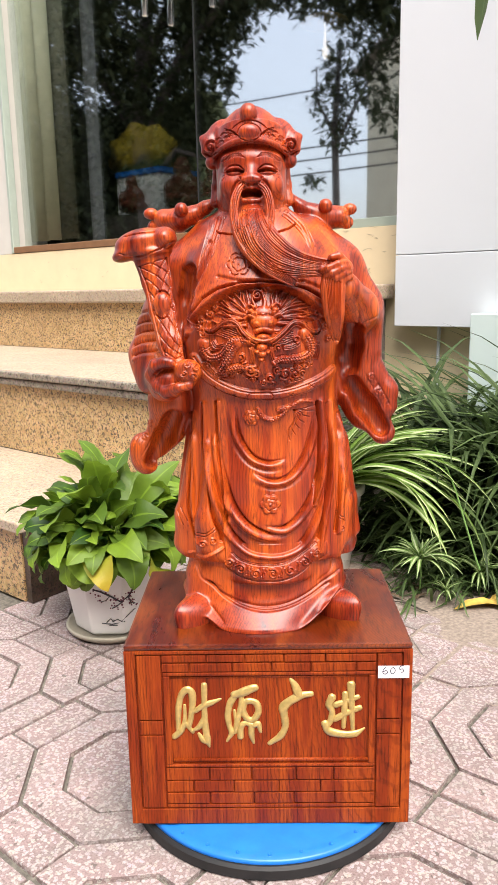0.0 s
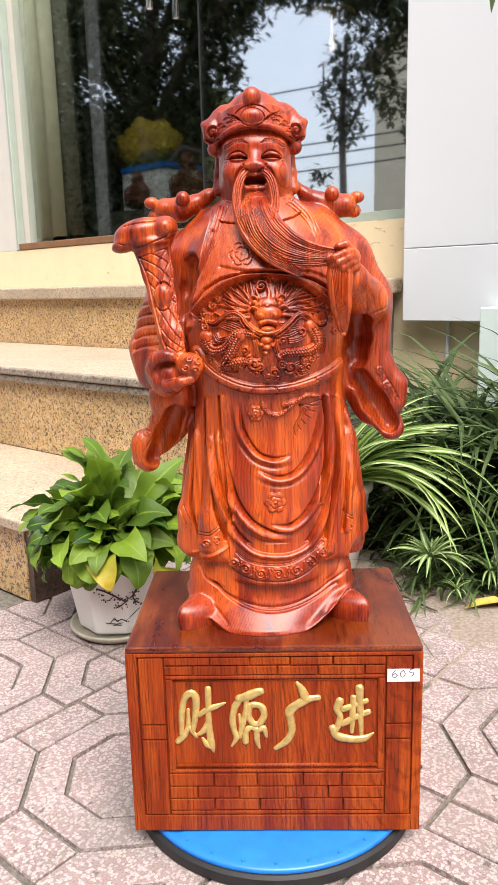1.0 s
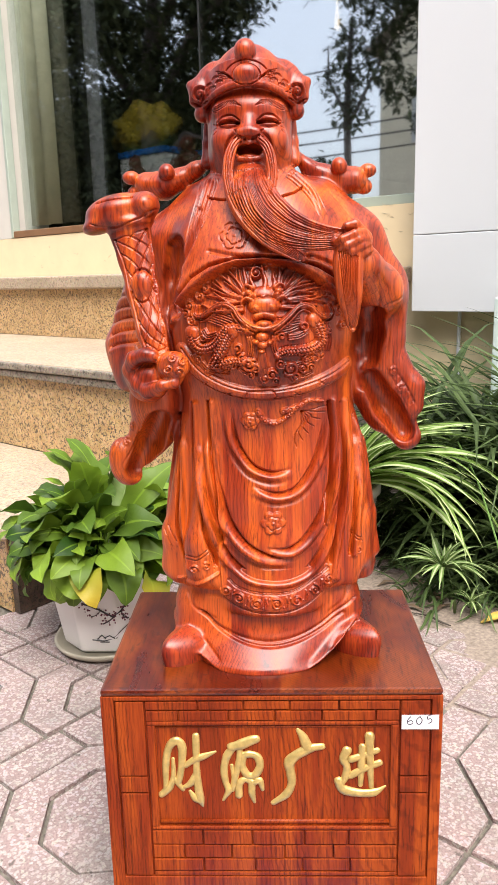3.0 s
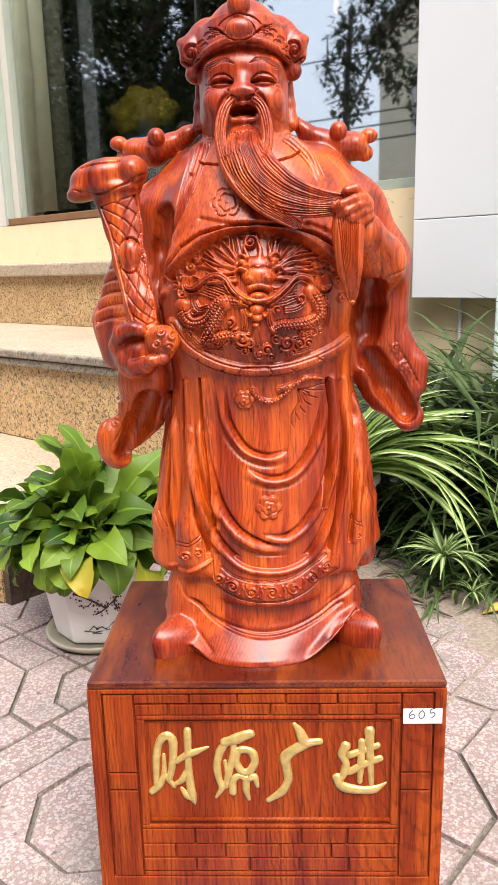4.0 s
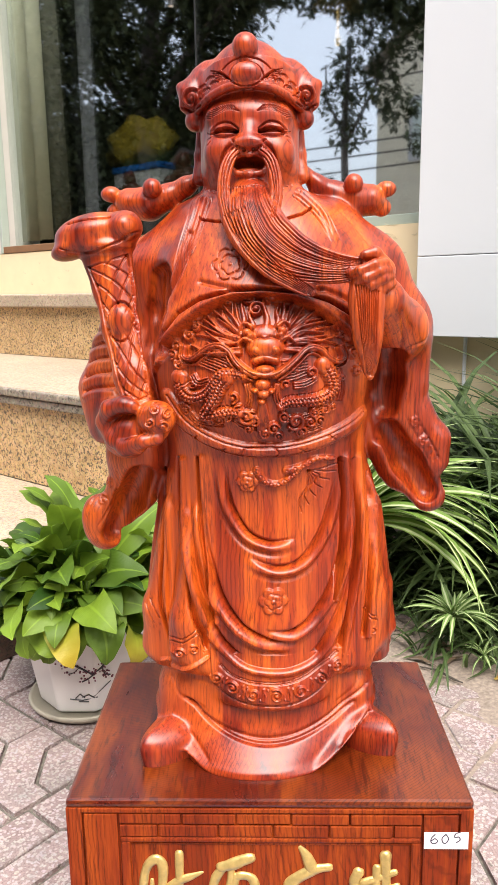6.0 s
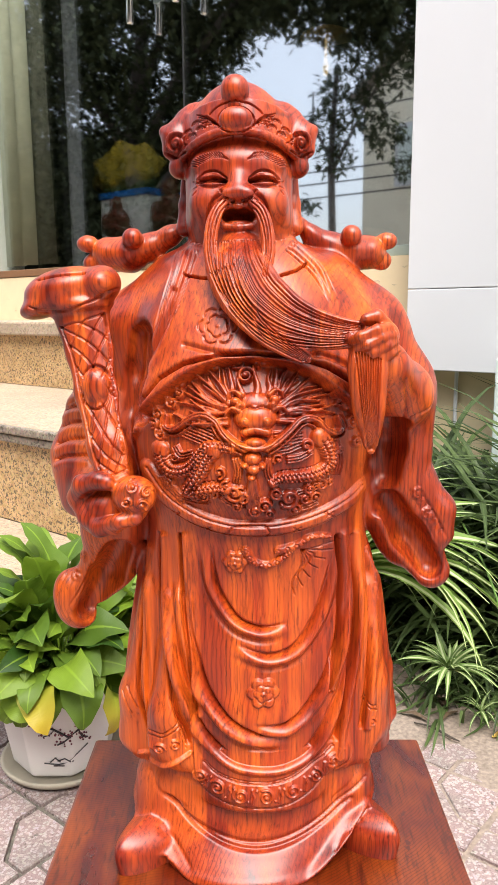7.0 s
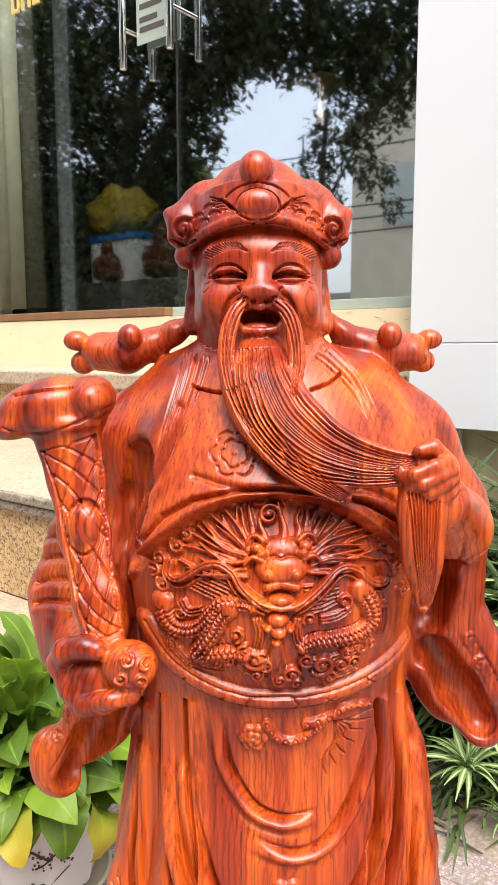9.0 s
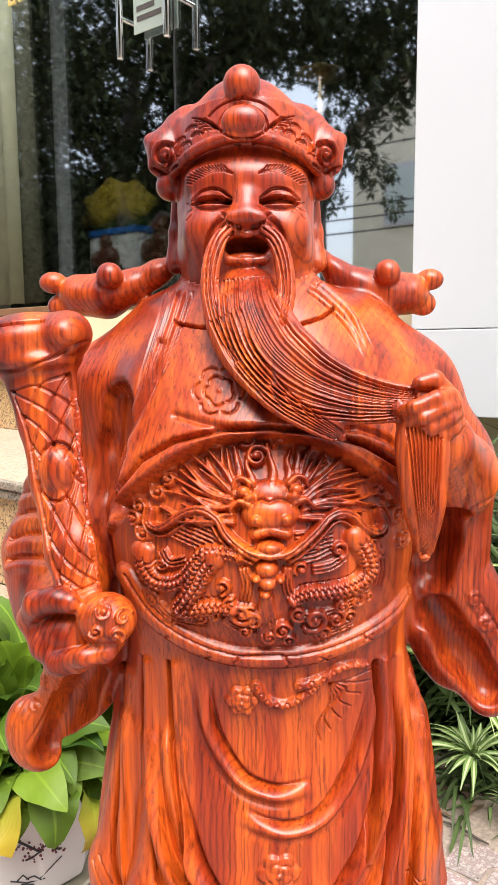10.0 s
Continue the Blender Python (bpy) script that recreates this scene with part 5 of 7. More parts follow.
        for k, u in enumerate(np.linspace(-0.9, 0.9, 7)):
            cut = len(lock) - (0, 3, 1, 5, 2, 0, 4)[k]
            robe.stroke(sideways(lock[:cut], wid * u * (1 + 0.05 * math.sin(7 * k)), 0.62), 0.0010, -0.0017, 0.0006, soft=True, fade=(0.08, 0.3))

    # collar edges and folds of the chest
    for line in ([(-0.0428, 0.4242), (-0.0327, 0.4218), (-0.0241, 0.4211)], [(0.0189, 0.4229), (0.0285, 0.4260), (0.0357, 0.4308)]):
        robe.stroke(line, 0.0009, -0.0035)
    for line in ([(-0.0675, 0.3631), (-0.0609, 0.3786), (-0.0535, 0.3938), (-0.0487, 0.4129)], [(0.0395, 0.3723), (0.0554, 0.3663), (0.0659, 0.3583)], [(0.0091, 0.3783), (0.0242, 0.3737), (0.0395, 0.3705)], [(-0.0404, 0.3786), (-0.0210, 0.3730), (-0.0059, 0.3722)]):
        robe.stroke(smooth_line(line, 4), 0.0022, -0.0018, soft=True)

    # ---- relief on the lower skirt ----
    low = Relief()
    for line in ([(-0.0655, 0.0452), (-0.0494, 0.0346), (-0.0255, 0.0270), (-0.0004, 0.0237), (0.0246, 0.0261), (0.0483, 0.0333), (0.0689, 0.0441), (0.0842, 0.0519)], [(-0.0617, 0.0434), (-0.0471, 0.0320), (-0.0247, 0.0239), (-0.0004, 0.0206), (0.0254, 0.0229), (0.0505, 0.0298), (0.0727, 0.0401)]):
        low.stroke(smooth_line(line, 5), 0.0018, -0.0022, soft=True)
    for line in ([(-0.0775, 0.0612), (-0.0703, 0.0471), (-0.0516, 0.0400)], [(0.0785, 0.0750), (0.0738, 0.0545), (0.0596, 0.0438)], [(-0.0703, 0.0263), (-0.0607, 0.0185), (-0.0471, 0.0072)], [(0.0786, 0.0262), (0.0663, 0.0227), (0.0593, 0.0155)]):
        low.stroke(smooth_line(line, 4), 0.0022, -0.0010, soft=True)

    # ---- relief on head and cap ----
    face = Relief()
    for m in (-1, 1):
        ex = hx + m * 0.0172
        # narrow smiling eyes between full lids
        face.stroke(smooth_line([(ex - 0.0094, 0.4838), (ex - 0.0045, 0.4856), (ex, 0.4862), (ex + 0.0045, 0.4856), (ex + 0.0094, 0.4838)], 4), 0.0012, -0.0046, 0.0010)
        face.stroke(smooth_line([(ex - 0.0094, 0.4834), (ex - 0.0045, 0.4840), (ex, 0.4842), (ex + 0.0045, 0.4840), (ex + 0.0094, 0.4834)], 4), 0.0012, -0.0034, 0.0010)
        face.stroke(smooth_line([(ex - 0.0098, 0.4854), (ex - 0.005, 0.4894), (ex, 0.4904), (ex + 0.005, 0.4894), (ex + 0.0098, 0.4854)], 4), 0.0008, -0.0018)
        face.stroke(smooth_line([(ex - 0.0082, 0.4818), (ex, 0.4804), (ex + 0.0082, 0.4818)], 4), 0.0009, -0.0012, soft=True)
        for k in range(15):
            u = k / 14
            x0, z0 = hx + m * (0.0078 + 0.0205 * u), 0.4956 + 0.0052 * math.sin(2.2 * u + 0.75) - 0.0016 * u
            lean = 0.0030 + 0.0014 * u
            face.stroke([(x0 - m * 0.0012, z0 - 0.0022 * (1 - 0.4 * u)), (x0 + m * lean * 0.5, z0), (x0 + m * lean, z0 + 0.0020 * (1 - 0.7 * u))], 0.00060, -0.0010, 0.0004)
        face.stroke(smooth_line([(hx + m * 0.0112, 0.4770), (hx + m * 0.0175, 0.4690), (hx + m * 0.0200, 0.4590)], 4), 0.0014, -0.0020, soft=True)
        face.stroke(smooth_line([(hx + m * 0.0066, 0.4718), (hx + m * 0.0110, 0.4736), (hx + m * 0.0116, 0.4780)], 4), 0.0008, -0.0020, soft=True)
        face.stroke([(hx + m * 0.0030, 0.4706), (hx + m * 0.0058, 0.4710)], 0.0010, -0.0022)
        for k in range(3):
            face.stroke([(hx + m * 0.0272, 0.4838 - 0.0026 * k), (hx + m * 0.0298, 0.4856 - 0.0048 * k)], 0.0004, -0.0007)
    cap = Relief()
    jewel = (-0.0092, 0.5201)
    cap.stroke([(jewel[0] + 0.0118 * math.cos(t), jewel[1] + 0.0086 * math.sin(t)) for t in np.linspace(0, 6.283, 28)], 0.0007, -0.0014)
    # flat cloud head behind the jewel, two rows of small petals along the band
    for m in (-1, 1):
        cloud = [(jewel[0], 0.5322), (jewel[0] + m * 0.0080, 0.5312), (jewel[0] + m * 0.0135, 0.5285), (jewel[0] + m * 0.0170, 0.5255)]
        cap.stroke(smooth_line(cloud, 4), 0.0006, -0.0012)
        for k in range(4):
            a0 = (jewel[0] + m * (0.0115 + 0.0012 * k), jewel[1] + 0.0012 * k - 0.002)
            cap.stroke(smooth_line([a0, (a0[0] + m * 0.005, a0[1] + 0.0030), (a0[0] + m * 0.0105, a0[1] + 0.0026 + 0.0010 * k)], 4), 0.0007, -0.0013, 0.0003)
        for k in range(4):
            for j in range(2):
                c = (jewel[0] + m * (0.0170 + 0.0062 * k + 0.0031 * j), 0.5180 - 0.00105 * k * k + (0.0046 - 0.0004 * k) * j)
                cap.stroke([(c[0] + 0.0029 * math.cos(t), c[1] + 0.0024 * math.sin(t)) for t in np.linspace(0.0, 3.14, 9)], 0.0006, -0.0012)
                cap.stroke([(c[0] + 0.0014 * math.cos(t), c[1] + 0.0012 * math.sin(t)) for t in np.linspace(0.2, 2.94, 7)], 0.0004, -0.0006)
        cap.curl((hx + m * 0.0418, 0.5125), 0.0064, 0.0024, 1.3, math.pi / 2 + m * 0.6, -m, 0.0013)
        cap.stroke(smooth_line([(hx + m * 0.035, 0.5045), (hx + m * 0.042, 0.5040), (hx + m * 0.050, 0.5068)], 4), 0.0008, -0.0025, soft=True)

    # ---- strands of beard and hair ----
    hair = Relief()
    flat = [(p[0], p[2]) for p in main]
    for u in np.linspace(-0.96, 0.96, 27):
        p = np.array(flat)
        t = np.gradient(p, axis=0)
        t /= np.linalg.norm(t, axis=1)[:, None]
        off = np.stack([-t[:, 1], t[:, 0]], 1) * (np.array(wide) * u)[:, None]
        hair.stroke([tuple(q) for q in p + off * (1 + 0.06 * math.sin(u * 37))], 0.00040 + 0.00020 * abs(math.sin(u * 23)), -0.0009)
    for line, w, n in ((under, 0.009, 7), (tail, 0.0095, 10),                        ([(-0.0164, -0.0500, 0.4707), (-0.0213, -0.0530, 0.4646), (-0.0249, -0.0560, 0.4536), (-0.0258, -0.0600, 0.4385), (-0.0222, -0.0660, 0.4223), (-0.0142, -0.0740, 0.4063)], 0.0034, 3), ([(0.0001, -0.0500, 0.4703), (0.0061, -0.0530, 0.4645), (0.0098, -0.0560, 0.4534), (0.0109, -0.0600, 0.4383), (0.0081, -0.0660, 0.4234)], 0.0034, 3)):
        line = smooth_line([(p[0], p[2]) for p in line], 3)
        for u in np.linspace(-0.85, 0.85, n):
            hair.stroke(sideways(line, w * u, 0.35), 0.0005, -0.0013)

    # ---- relief on sceptre and sleeves ----
    rod = Relief()
    axis = smooth_line([(p[0], p[2]) for p in [(-0.1100, -0.0600, 0.3961), (-0.1046, -0.0640, 0.3772), (-0.0996, -0.0720, 0.3492), (-0.0922, -0.0820, 0.3161), (-0.0872, -0.0880, 0.2999)]], 6)
    half = np.interp(np.linspace(0, 1, len(axis)), [0, 0.3, 1], [0.0150, 0.0120, 0.0085])
    p = np.array(axis)
    t = np.gradient(p, axis=0)
    t /= np.linalg.norm(t, axis=1)[:, None]
    nrm = np.stack([-t[:, 1], t[:, 0]], 1)
    for e in (-1, 1):
        rod.stroke([tuple(q) for q in p + nrm * (half * e)[:, None]], 0.0009, -0.0018)
    for k in range(-3, 8):
        for e in (-1, 1):
            u = np.linspace(-1, 1, 9)
            i = np.clip(k * 3.9 + (u * e + 1) * 4.4, 0, len(axis) - 1)
            if i.max() - i.min() < 3:
                continue
            q = np.stack([np.interp(i, np.arange(len(axis)), p[:, c] ) for c in (0, 1)], 1)
            nn = np.stack([np.interp(i, np.arange(len(axis)), nrm[:, c]) for c in (0, 1)], 1)
            w = np.interp(i, np.arange(len(axis)), half)
            rod.stroke([tuple(v) for v in q + nn * (w * u)[:, None]], 0.0007, -0.0011)
    bead = (-0.1006, -0.0680, 0.3539)
    rod.h *= 1 - np.exp(-(((X - bead[0]) / 0.0085) ** 2 + ((Z - bead[2]) / 0.012) ** 2) ** 4)
    rod.stroke([(bead[0] + 0.0098 * math.cos(a), bead[2] + 0.0138 * math.sin(a)) for a in np.linspace(0, 6.283, 20)], 0.0008, -0.0018)
    for line in ([(-0.1426, -0.0600, 0.4050), (-0.1320, -0.0600, 0.4019), (-0.1166, -0.0600, 0.4029), (-0.0991, -0.0600, 0.4098), (-0.0862, -0.0600, 0.4163)], [(-0.1375, -0.0500, 0.4219), (-0.1218, -0.0500, 0.4248), (-0.1062, -0.0500, 0.4261)]):
        rod.stroke(smooth_line([(q[0], q[2]) for q in line], 4), 0.0009, -0.0016, soft=True)
    knob = (-0.0714, -0.1000, 0.2897)
    for a in (0.3, 1.9, 3.6, 5.2):
        rod.curl((knob[0] + 0.006 * math.cos(a), knob[2] + 0.006 * math.sin(a)), 0.0036, 0.0018, 1.1, a, 1, 0.0008)
    arm = Relief()
    for line in ([(0.1123, -0.0200, 0.2759), (0.1194, -0.0200, 0.2637), (0.1269, -0.0150, 0.2506), (0.1374, -0.0100, 0.2291)], [(0.1189, -0.0200, 0.2794), (0.1271, -0.0200, 0.2646), (0.1355, -0.0150, 0.2506), (0.1452, -0.0100, 0.2327)], [(0.0954, -0.0500, 0.3618), (0.1007, -0.0500, 0.3422), (0.1002, -0.0400, 0.3253)],
                 [(0.0999, -0.0300, 0.3241), (0.1063, -0.0300, 0.3315), (0.1188, -0.0200, 0.3355), (0.1270, -0.0200, 0.3396)], [(0.1163, -0.0200, 0.3229), (0.1157, -0.0200, 0.3017), (0.1121, -0.0200, 0.2803)], [(-0.1167, -0.0200, 0.2372), (-0.1192, -0.0200, 0.2192), (-0.1305, -0.0100, 0.1953), (-0.1391, -0.0100, 0.1836)], [(-0.1298, -0.0200, 0.2373), (-0.1350, -0.0200, 0.2192), (-0.1451, -0.0100, 0.2000), (-0.1497, -0.0100, 0.1883)]):
        arm.stroke(smooth_line([(q[0], q[2]) for q in line], 4), 0.0010, -0.0012, soft=True, fade=(0.15, 0.15))
    for y in range(5):
        a, b, c = (-0.1384, -0.0200, 0.3414), (-0.1289, -0.0200, 0.3456), (-0.1119, -0.0300, 0.3478)
        arm.stroke(smooth_line([(p[0], p[2] - 0.0105 * y) for p in (a, b, c)], 4), 0.0012, -0.0030, soft=True)
        arm.stroke(smooth_line([(p[0], p[2] - 0.0105 * y - 0.005) for p in (a, b, c)], 4), 0.0030, 0.0014, soft=True)
    for q in [(-0.1262, -0.0200, 0.2215), (-0.1324, -0.0150, 0.2062), (0.1201, -0.0200, 0.2694), (0.1281, -0.0150, 0.2529)]:
        arm.curl((q[0], q[2]), 0.0042, 0.0016, 1.2, 1.0, 1, 0.0008)
    for k in range(6):
        a, b = (0.1225, -0.0200, 0.2628), (0.1373, -0.0150, 0.2372)
        u = k / 5
        arm.stroke([(a[0] + (b[0] - a[0]) * u, a[2] + (b[2] - a[2]) * u), (a[0] + (b[0] - a[0]) * u + 0.0035, a[2] + (b[2] - a[2]) * u + 0.004)], 0.0006, -0.0012)

    # shift each vertex of the skin along its normal by its own layer
    g = np.gradient(clay.d, CELL)
    i = np.clip(np.round((verts - clay.lo) / CELL).astype(int), 0, np.array(clay.n) - 1)
    nrm = np.stack([c[tuple(i.T)] for c in g], 1)
    nrm /= np.linalg.norm(nrm, axis=1)[:, None] + 1e-9
    # finer facets where the carving is finest: once on the front, twice on face and beard
    seams = []
    for level in (0, 1):
        mid = verts[faces[:, 0]]
        kind = kinds[faces[:, 0]]
        fine = (nrm[faces].mean(1)[:, 1] < -0.15) & np.isin(kind, (ROBE, HEAD, CAP, BEARD, ROD)) & (mid[:, 2] > 0.02)
        if level:
            fine &= np.isin(kind, (HEAD, CAP, BEARD)) & (mid[:, 1] < -0.022)
        f, rest = faces[fine], faces[~fine]
        pairs = np.sort(np.stack([f, np.roll(f, -1, 1)], 2).reshape(-1, 2), 1)
        edges, back = np.unique(pairs, axis=0, return_inverse=True)
        back = back.reshape(-1, 4)
        used = np.bincount(back.ravel(), minlength=len(edges))
        n0, n1 = len(verts), len(verts) + len(edges)
        verts = np.concatenate([verts, verts[edges].mean(1), verts[f].mean(1)])
        nrm = np.concatenate([nrm, nrm[edges].mean(1), nrm[f].mean(1)])
        nrm /= np.linalg.norm(nrm, axis=1)[:, None] + 1e-9
        kinds = np.concatenate([kinds, kinds[edges[:, 0]], kinds[f[:, 0]]])
        mid = back + n0
        hub = np.arange(len(f)) + n1
        small = [np.stack([f[:, k], mid[:, k], hub, mid[:, k - 1]], 1) for k in range(4)]
        faces = np.concatenate([rest] + small)
        rim = np.flatnonzero(used == 1)
        seams.append((n0 + rim, edges[rim]))
    shift = np.zeros(len(verts))
    for layer, which in ((robe, ROBE), (low, LOW), (face, HEAD), (cap, CAP), (hair, BEARD), (rod, ROD), (arm, ARM)):
        pick = kinds == which
        shift[pick] = layer.at(verts[pick, 0], verts[pick, 2])
    shift = np.where(shift < 0, shift * 1.3, shift * 1.25)
    verts = verts + nrm * (shift * np.clip(-nrm[:, 1] * 1.6, 0, 1))[:, None]
    for at, ends in seams:
        verts[at] = verts[ends].mean(1)

    me = bpy.data.meshes.new("statue")
    me.vertices.add(len(verts))
    me.vertices.foreach_set("co", verts.astype(np.float32).ravel())
    me.loops.add(faces.size)
    me.loops.foreach_set("vertex_index", faces.astype(np.int32).ravel())
    me.polygons.add(len(faces))
    me.polygons.foreach_set("loop_start", np.arange(0, faces.size, 4, dtype=np.int32))
    me.polygons.foreach_set("use_smooth", np.ones(len(faces), bool))
    me.update(calc_edges=True)
    me.validate()
    me.materials.append(WOOD_STATUE)
    return me


statue = new("statue", carve_statue())
statue.location = BASE
tagged(statue, "glossy carved rosewood figure of a laughing bearded man in robes", "statue")


# ---- plants ----
def leaf_material(name, dark, light, stripe=None, yellow=None):
    m, nt, b = material(name)
    tc = nt.nodes.new("ShaderNodeTexCoord")
    sep = nt.nodes.new("ShaderNodeSeparateXYZ")
    nt.links.new(tc.outputs["UV"], sep.inputs[0])
    info = nt.nodes.new("ShaderNodeObjectInfo")
    geo = nt.nodes.new("ShaderNodeNewGeometry")
    rnd = math_node(nt, "FRACT", math_node(nt, "ADD", info.outputs["Random"], geo.outputs["Random Per Island"]))
    c = ramp(nt, rnd, [(0.1, dark), (0.9, light)])
    spots = noise_tex(nt, coords(nt), 60.0, 4, 0.6)
    c = mix(nt, math_node(nt, "MULTIPLY", spots, 0.35), c, tuple(v * 0.55 for v in dark))
    across = math_node(nt, "ABSOLUTE", math_node(nt, "SUBTRACT", sep.outputs[0], 0.5))
    if stripe:
        band = ramp(nt, across, [(0.13, (1, 1, 1)), (0.2, (0, 0, 0))])
        c = mix(nt, band, c, stripe)
    else:
        rib = ramp(nt, across, [(0.015, (1, 1, 1)), (0.05, (0, 0, 0))])
        c = mix(nt, math_node(nt, "MULTIPLY", rib, 0.35), c, tuple(min(1, v * 1.5) for v in light))
    if yellow:
        tip = math_node(nt, "MULTIPLY", ramp(nt, sep.outputs[1], [(0.55, (0, 0, 0)), (0.95, (1, 1, 1))]), ramp(nt, rnd, [(0.86, (0, 0, 0)), (0.90, (1, 1, 1))]))
        c = mix(nt, tip, c, yellow)
    nt.links.new(c, b.inputs["Base Color"])
    b.inputs["Roughness"].default_value = 0.44
    b.inputs["Specular IOR Level"].default_value = 0.36
    b.inputs["Subsurface Weight"].default_value = 0.0
    b.inputs["Transmission Weight"].default_value = 0.0
    veins = node(nt, "ShaderNodeTexWave", Scale=9.0, Distortion=1.0)
    nt.links.new(tc.outputs["UV"], veins.inputs["Vector"])
    bump(nt, b, veins.outputs["Fac"], 0.15, 0.001)
    back = node(nt, "ShaderNodeBsdfTranslucent")
    nt.links.new(c, back.inputs["Color"])
    both = node(nt, "ShaderNodeMixShader", Fac=0.28)
    nt.links.new(b.outputs[0], both.inputs[1])
    nt.links.new(back.outputs[0], both.inputs[2])
    nt.links.new(both.outputs[0], nt.nodes["Material Output"].inputs["Surface"])
    return m


LILY = leaf_material("broad_leaf", (0.030, 0.078, 0.010), (0.26, 0.40, 0.036))
LILY_OLD = leaf_material("yellowing_leaf", (0.060, 0.135, 0.016), (0.27, 0.40, 0.040), None, (0.55, 0.40, 0.04))
STRAP = leaf_material("striped_strap_leaf", (0.14, 0.235, 0.04), (0.25, 0.39, 0.085), (0.60, 0.67, 0.37))
GRASS = leaf_material("dark_strap_leaf", (0.030, 0.055, 0.014), (0.125, 0.185, 0.060))
PALE = leaf_material("pale_strap_leaf", (0.14, 0.24, 0.06), (0.26, 0.38, 0.12), (0.52, 0.60, 0.32))
TREE_LEAF = simple("tree_leaf", (0.050, 0.062, 0.030), 0.9, 0, 0.4, 20, 0.0, 0.08)
DRY = simple("dry_leaf", (0.55, 0.36, 0.07), 0.7, 0, 0.3, 60, 0.4)
DEAD = simple("brown_dead_leaf", (0.13, 0.085, 0.05), 0.85, 0, 0.4, 60, 0.4)
STEM = simple("green_stem", (0.12, 0.22, 0.05), 0.5)
BARK = simple("bark", (0.06, 0.048, 0.038), 0.9, 0, 0.35, 40, 0.8)
PLUM = simple("plum_paint", (0.16, 0.035, 0.06), 0.4)
INKBLUE = simple("dark_brush_paint", (0.035, 0.03, 0.035), 0.4)


def blade(bm, spine, widths, normal_up=Vector((0, 0, 1)), fold=0.25, uv=None, cols=2, wave=0.0):
    """A leaf along spine: a strip with a folded midrib, its own width at each point."""
    n = len(spine)
    rows = []
    for i, p in enumerate(spine):
        d = (spine[min(i + 1, n - 1)] - spine[max(i - 1, 0)]).normalized()
        side = d.cross(normal_up)
        side = side.normalized() if side.length > 1e-4 else Vector((1, 0, 0))
        up = side.cross(d)
        w = widths[i]
        row = []
        for k in range(cols + 1):
            u = 2 * k / cols - 1
            ripple = wave * abs(u) * w * math.sin(i * 1.15 + (0.0 if u < 0 else 2.1))
            row.append(bm.verts.new(p + side * (u * w) + up * (abs(u) * w * fold + ripple)))
        rows.append(row)
    for i in range(n - 1):
        for k in range(cols):
            f = bm.faces.new((rows[i][k], rows[i][k + 1], rows[i + 1][k + 1], rows[i + 1][k]))
            f.smooth = True
            for loop, (a, b) in zip(f.loops, ((i, k), (i, k + 1), (i + 1, k + 1), (i + 1, k))):
                loop[uv].uv = (b / cols, a / (n - 1))


def leaf_mesh(name, spine, widths, mat, fold=0.25, cols=2, wave=0.0):
    bm = bmesh.new()
    uv = bm.loops.layers.uv.new("UVMap")
    blade(bm, [Vector(p) for p in spine], widths, fold=fold, uv=uv, cols=cols, wave=wave)
    me = bpy.data.meshes.new(name)
    bm.to_mesh(me)
    bm.free()
    me.materials.append(mat)
    return me


def arch_leaf(name, length, lean, droop, width, mat, shape, fold=0.25, n=9, cols=2, late=1.0, wave=0.0):
    """A leaf that rises along +x from the origin and bends over."""
    pts, x, z, ang = [], 0.0, 0.0, lean
    for i in range(n):
        pts.append((x, 0, z))
        x += length / (n - 1) * math.cos(ang)
        z += length / (n - 1) * math.sin(ang)
        ang = lean - droop * ((i + 1) / (n - 1)) ** late
    return leaf_mesh(name, pts, [max(0.0004, width * shape(i / (n - 1))) for i in range(n)], mat, fold, cols, wave)


def put_leaf(me, parent, at, yaw, pitch=0.0, roll=0.0, size=1.0):
    ob = new("leaf", me)
    ob.parent = parent
    ob.matrix_basis = Matrix.Translation(at) @ Euler((radians(roll), -radians(pitch), radians(yaw)), "XYZ").to_matrix().to_4x4() @ Matrix.Scale(size, 4)
    return ob


def broad(t):
    """Stalk, then a broad pointed blade."""
    if t < 0.42:
        return 0.07
    u = min(1.0, (t - 0.42) / 0.58)
    return max(0.03, max(0.0, math.sin(math.pi * u ** 0.75)) ** 0.75)


def strap(t):
    return 0.55 + 0.45 * math.sin(math.pi * min(1, t * 1.3 + 0.15)) if t < 0.6 else (1 - t) / 0.4 * 0.92 + 0.03


POT = Vector((0.018, 1.515, 0.0))


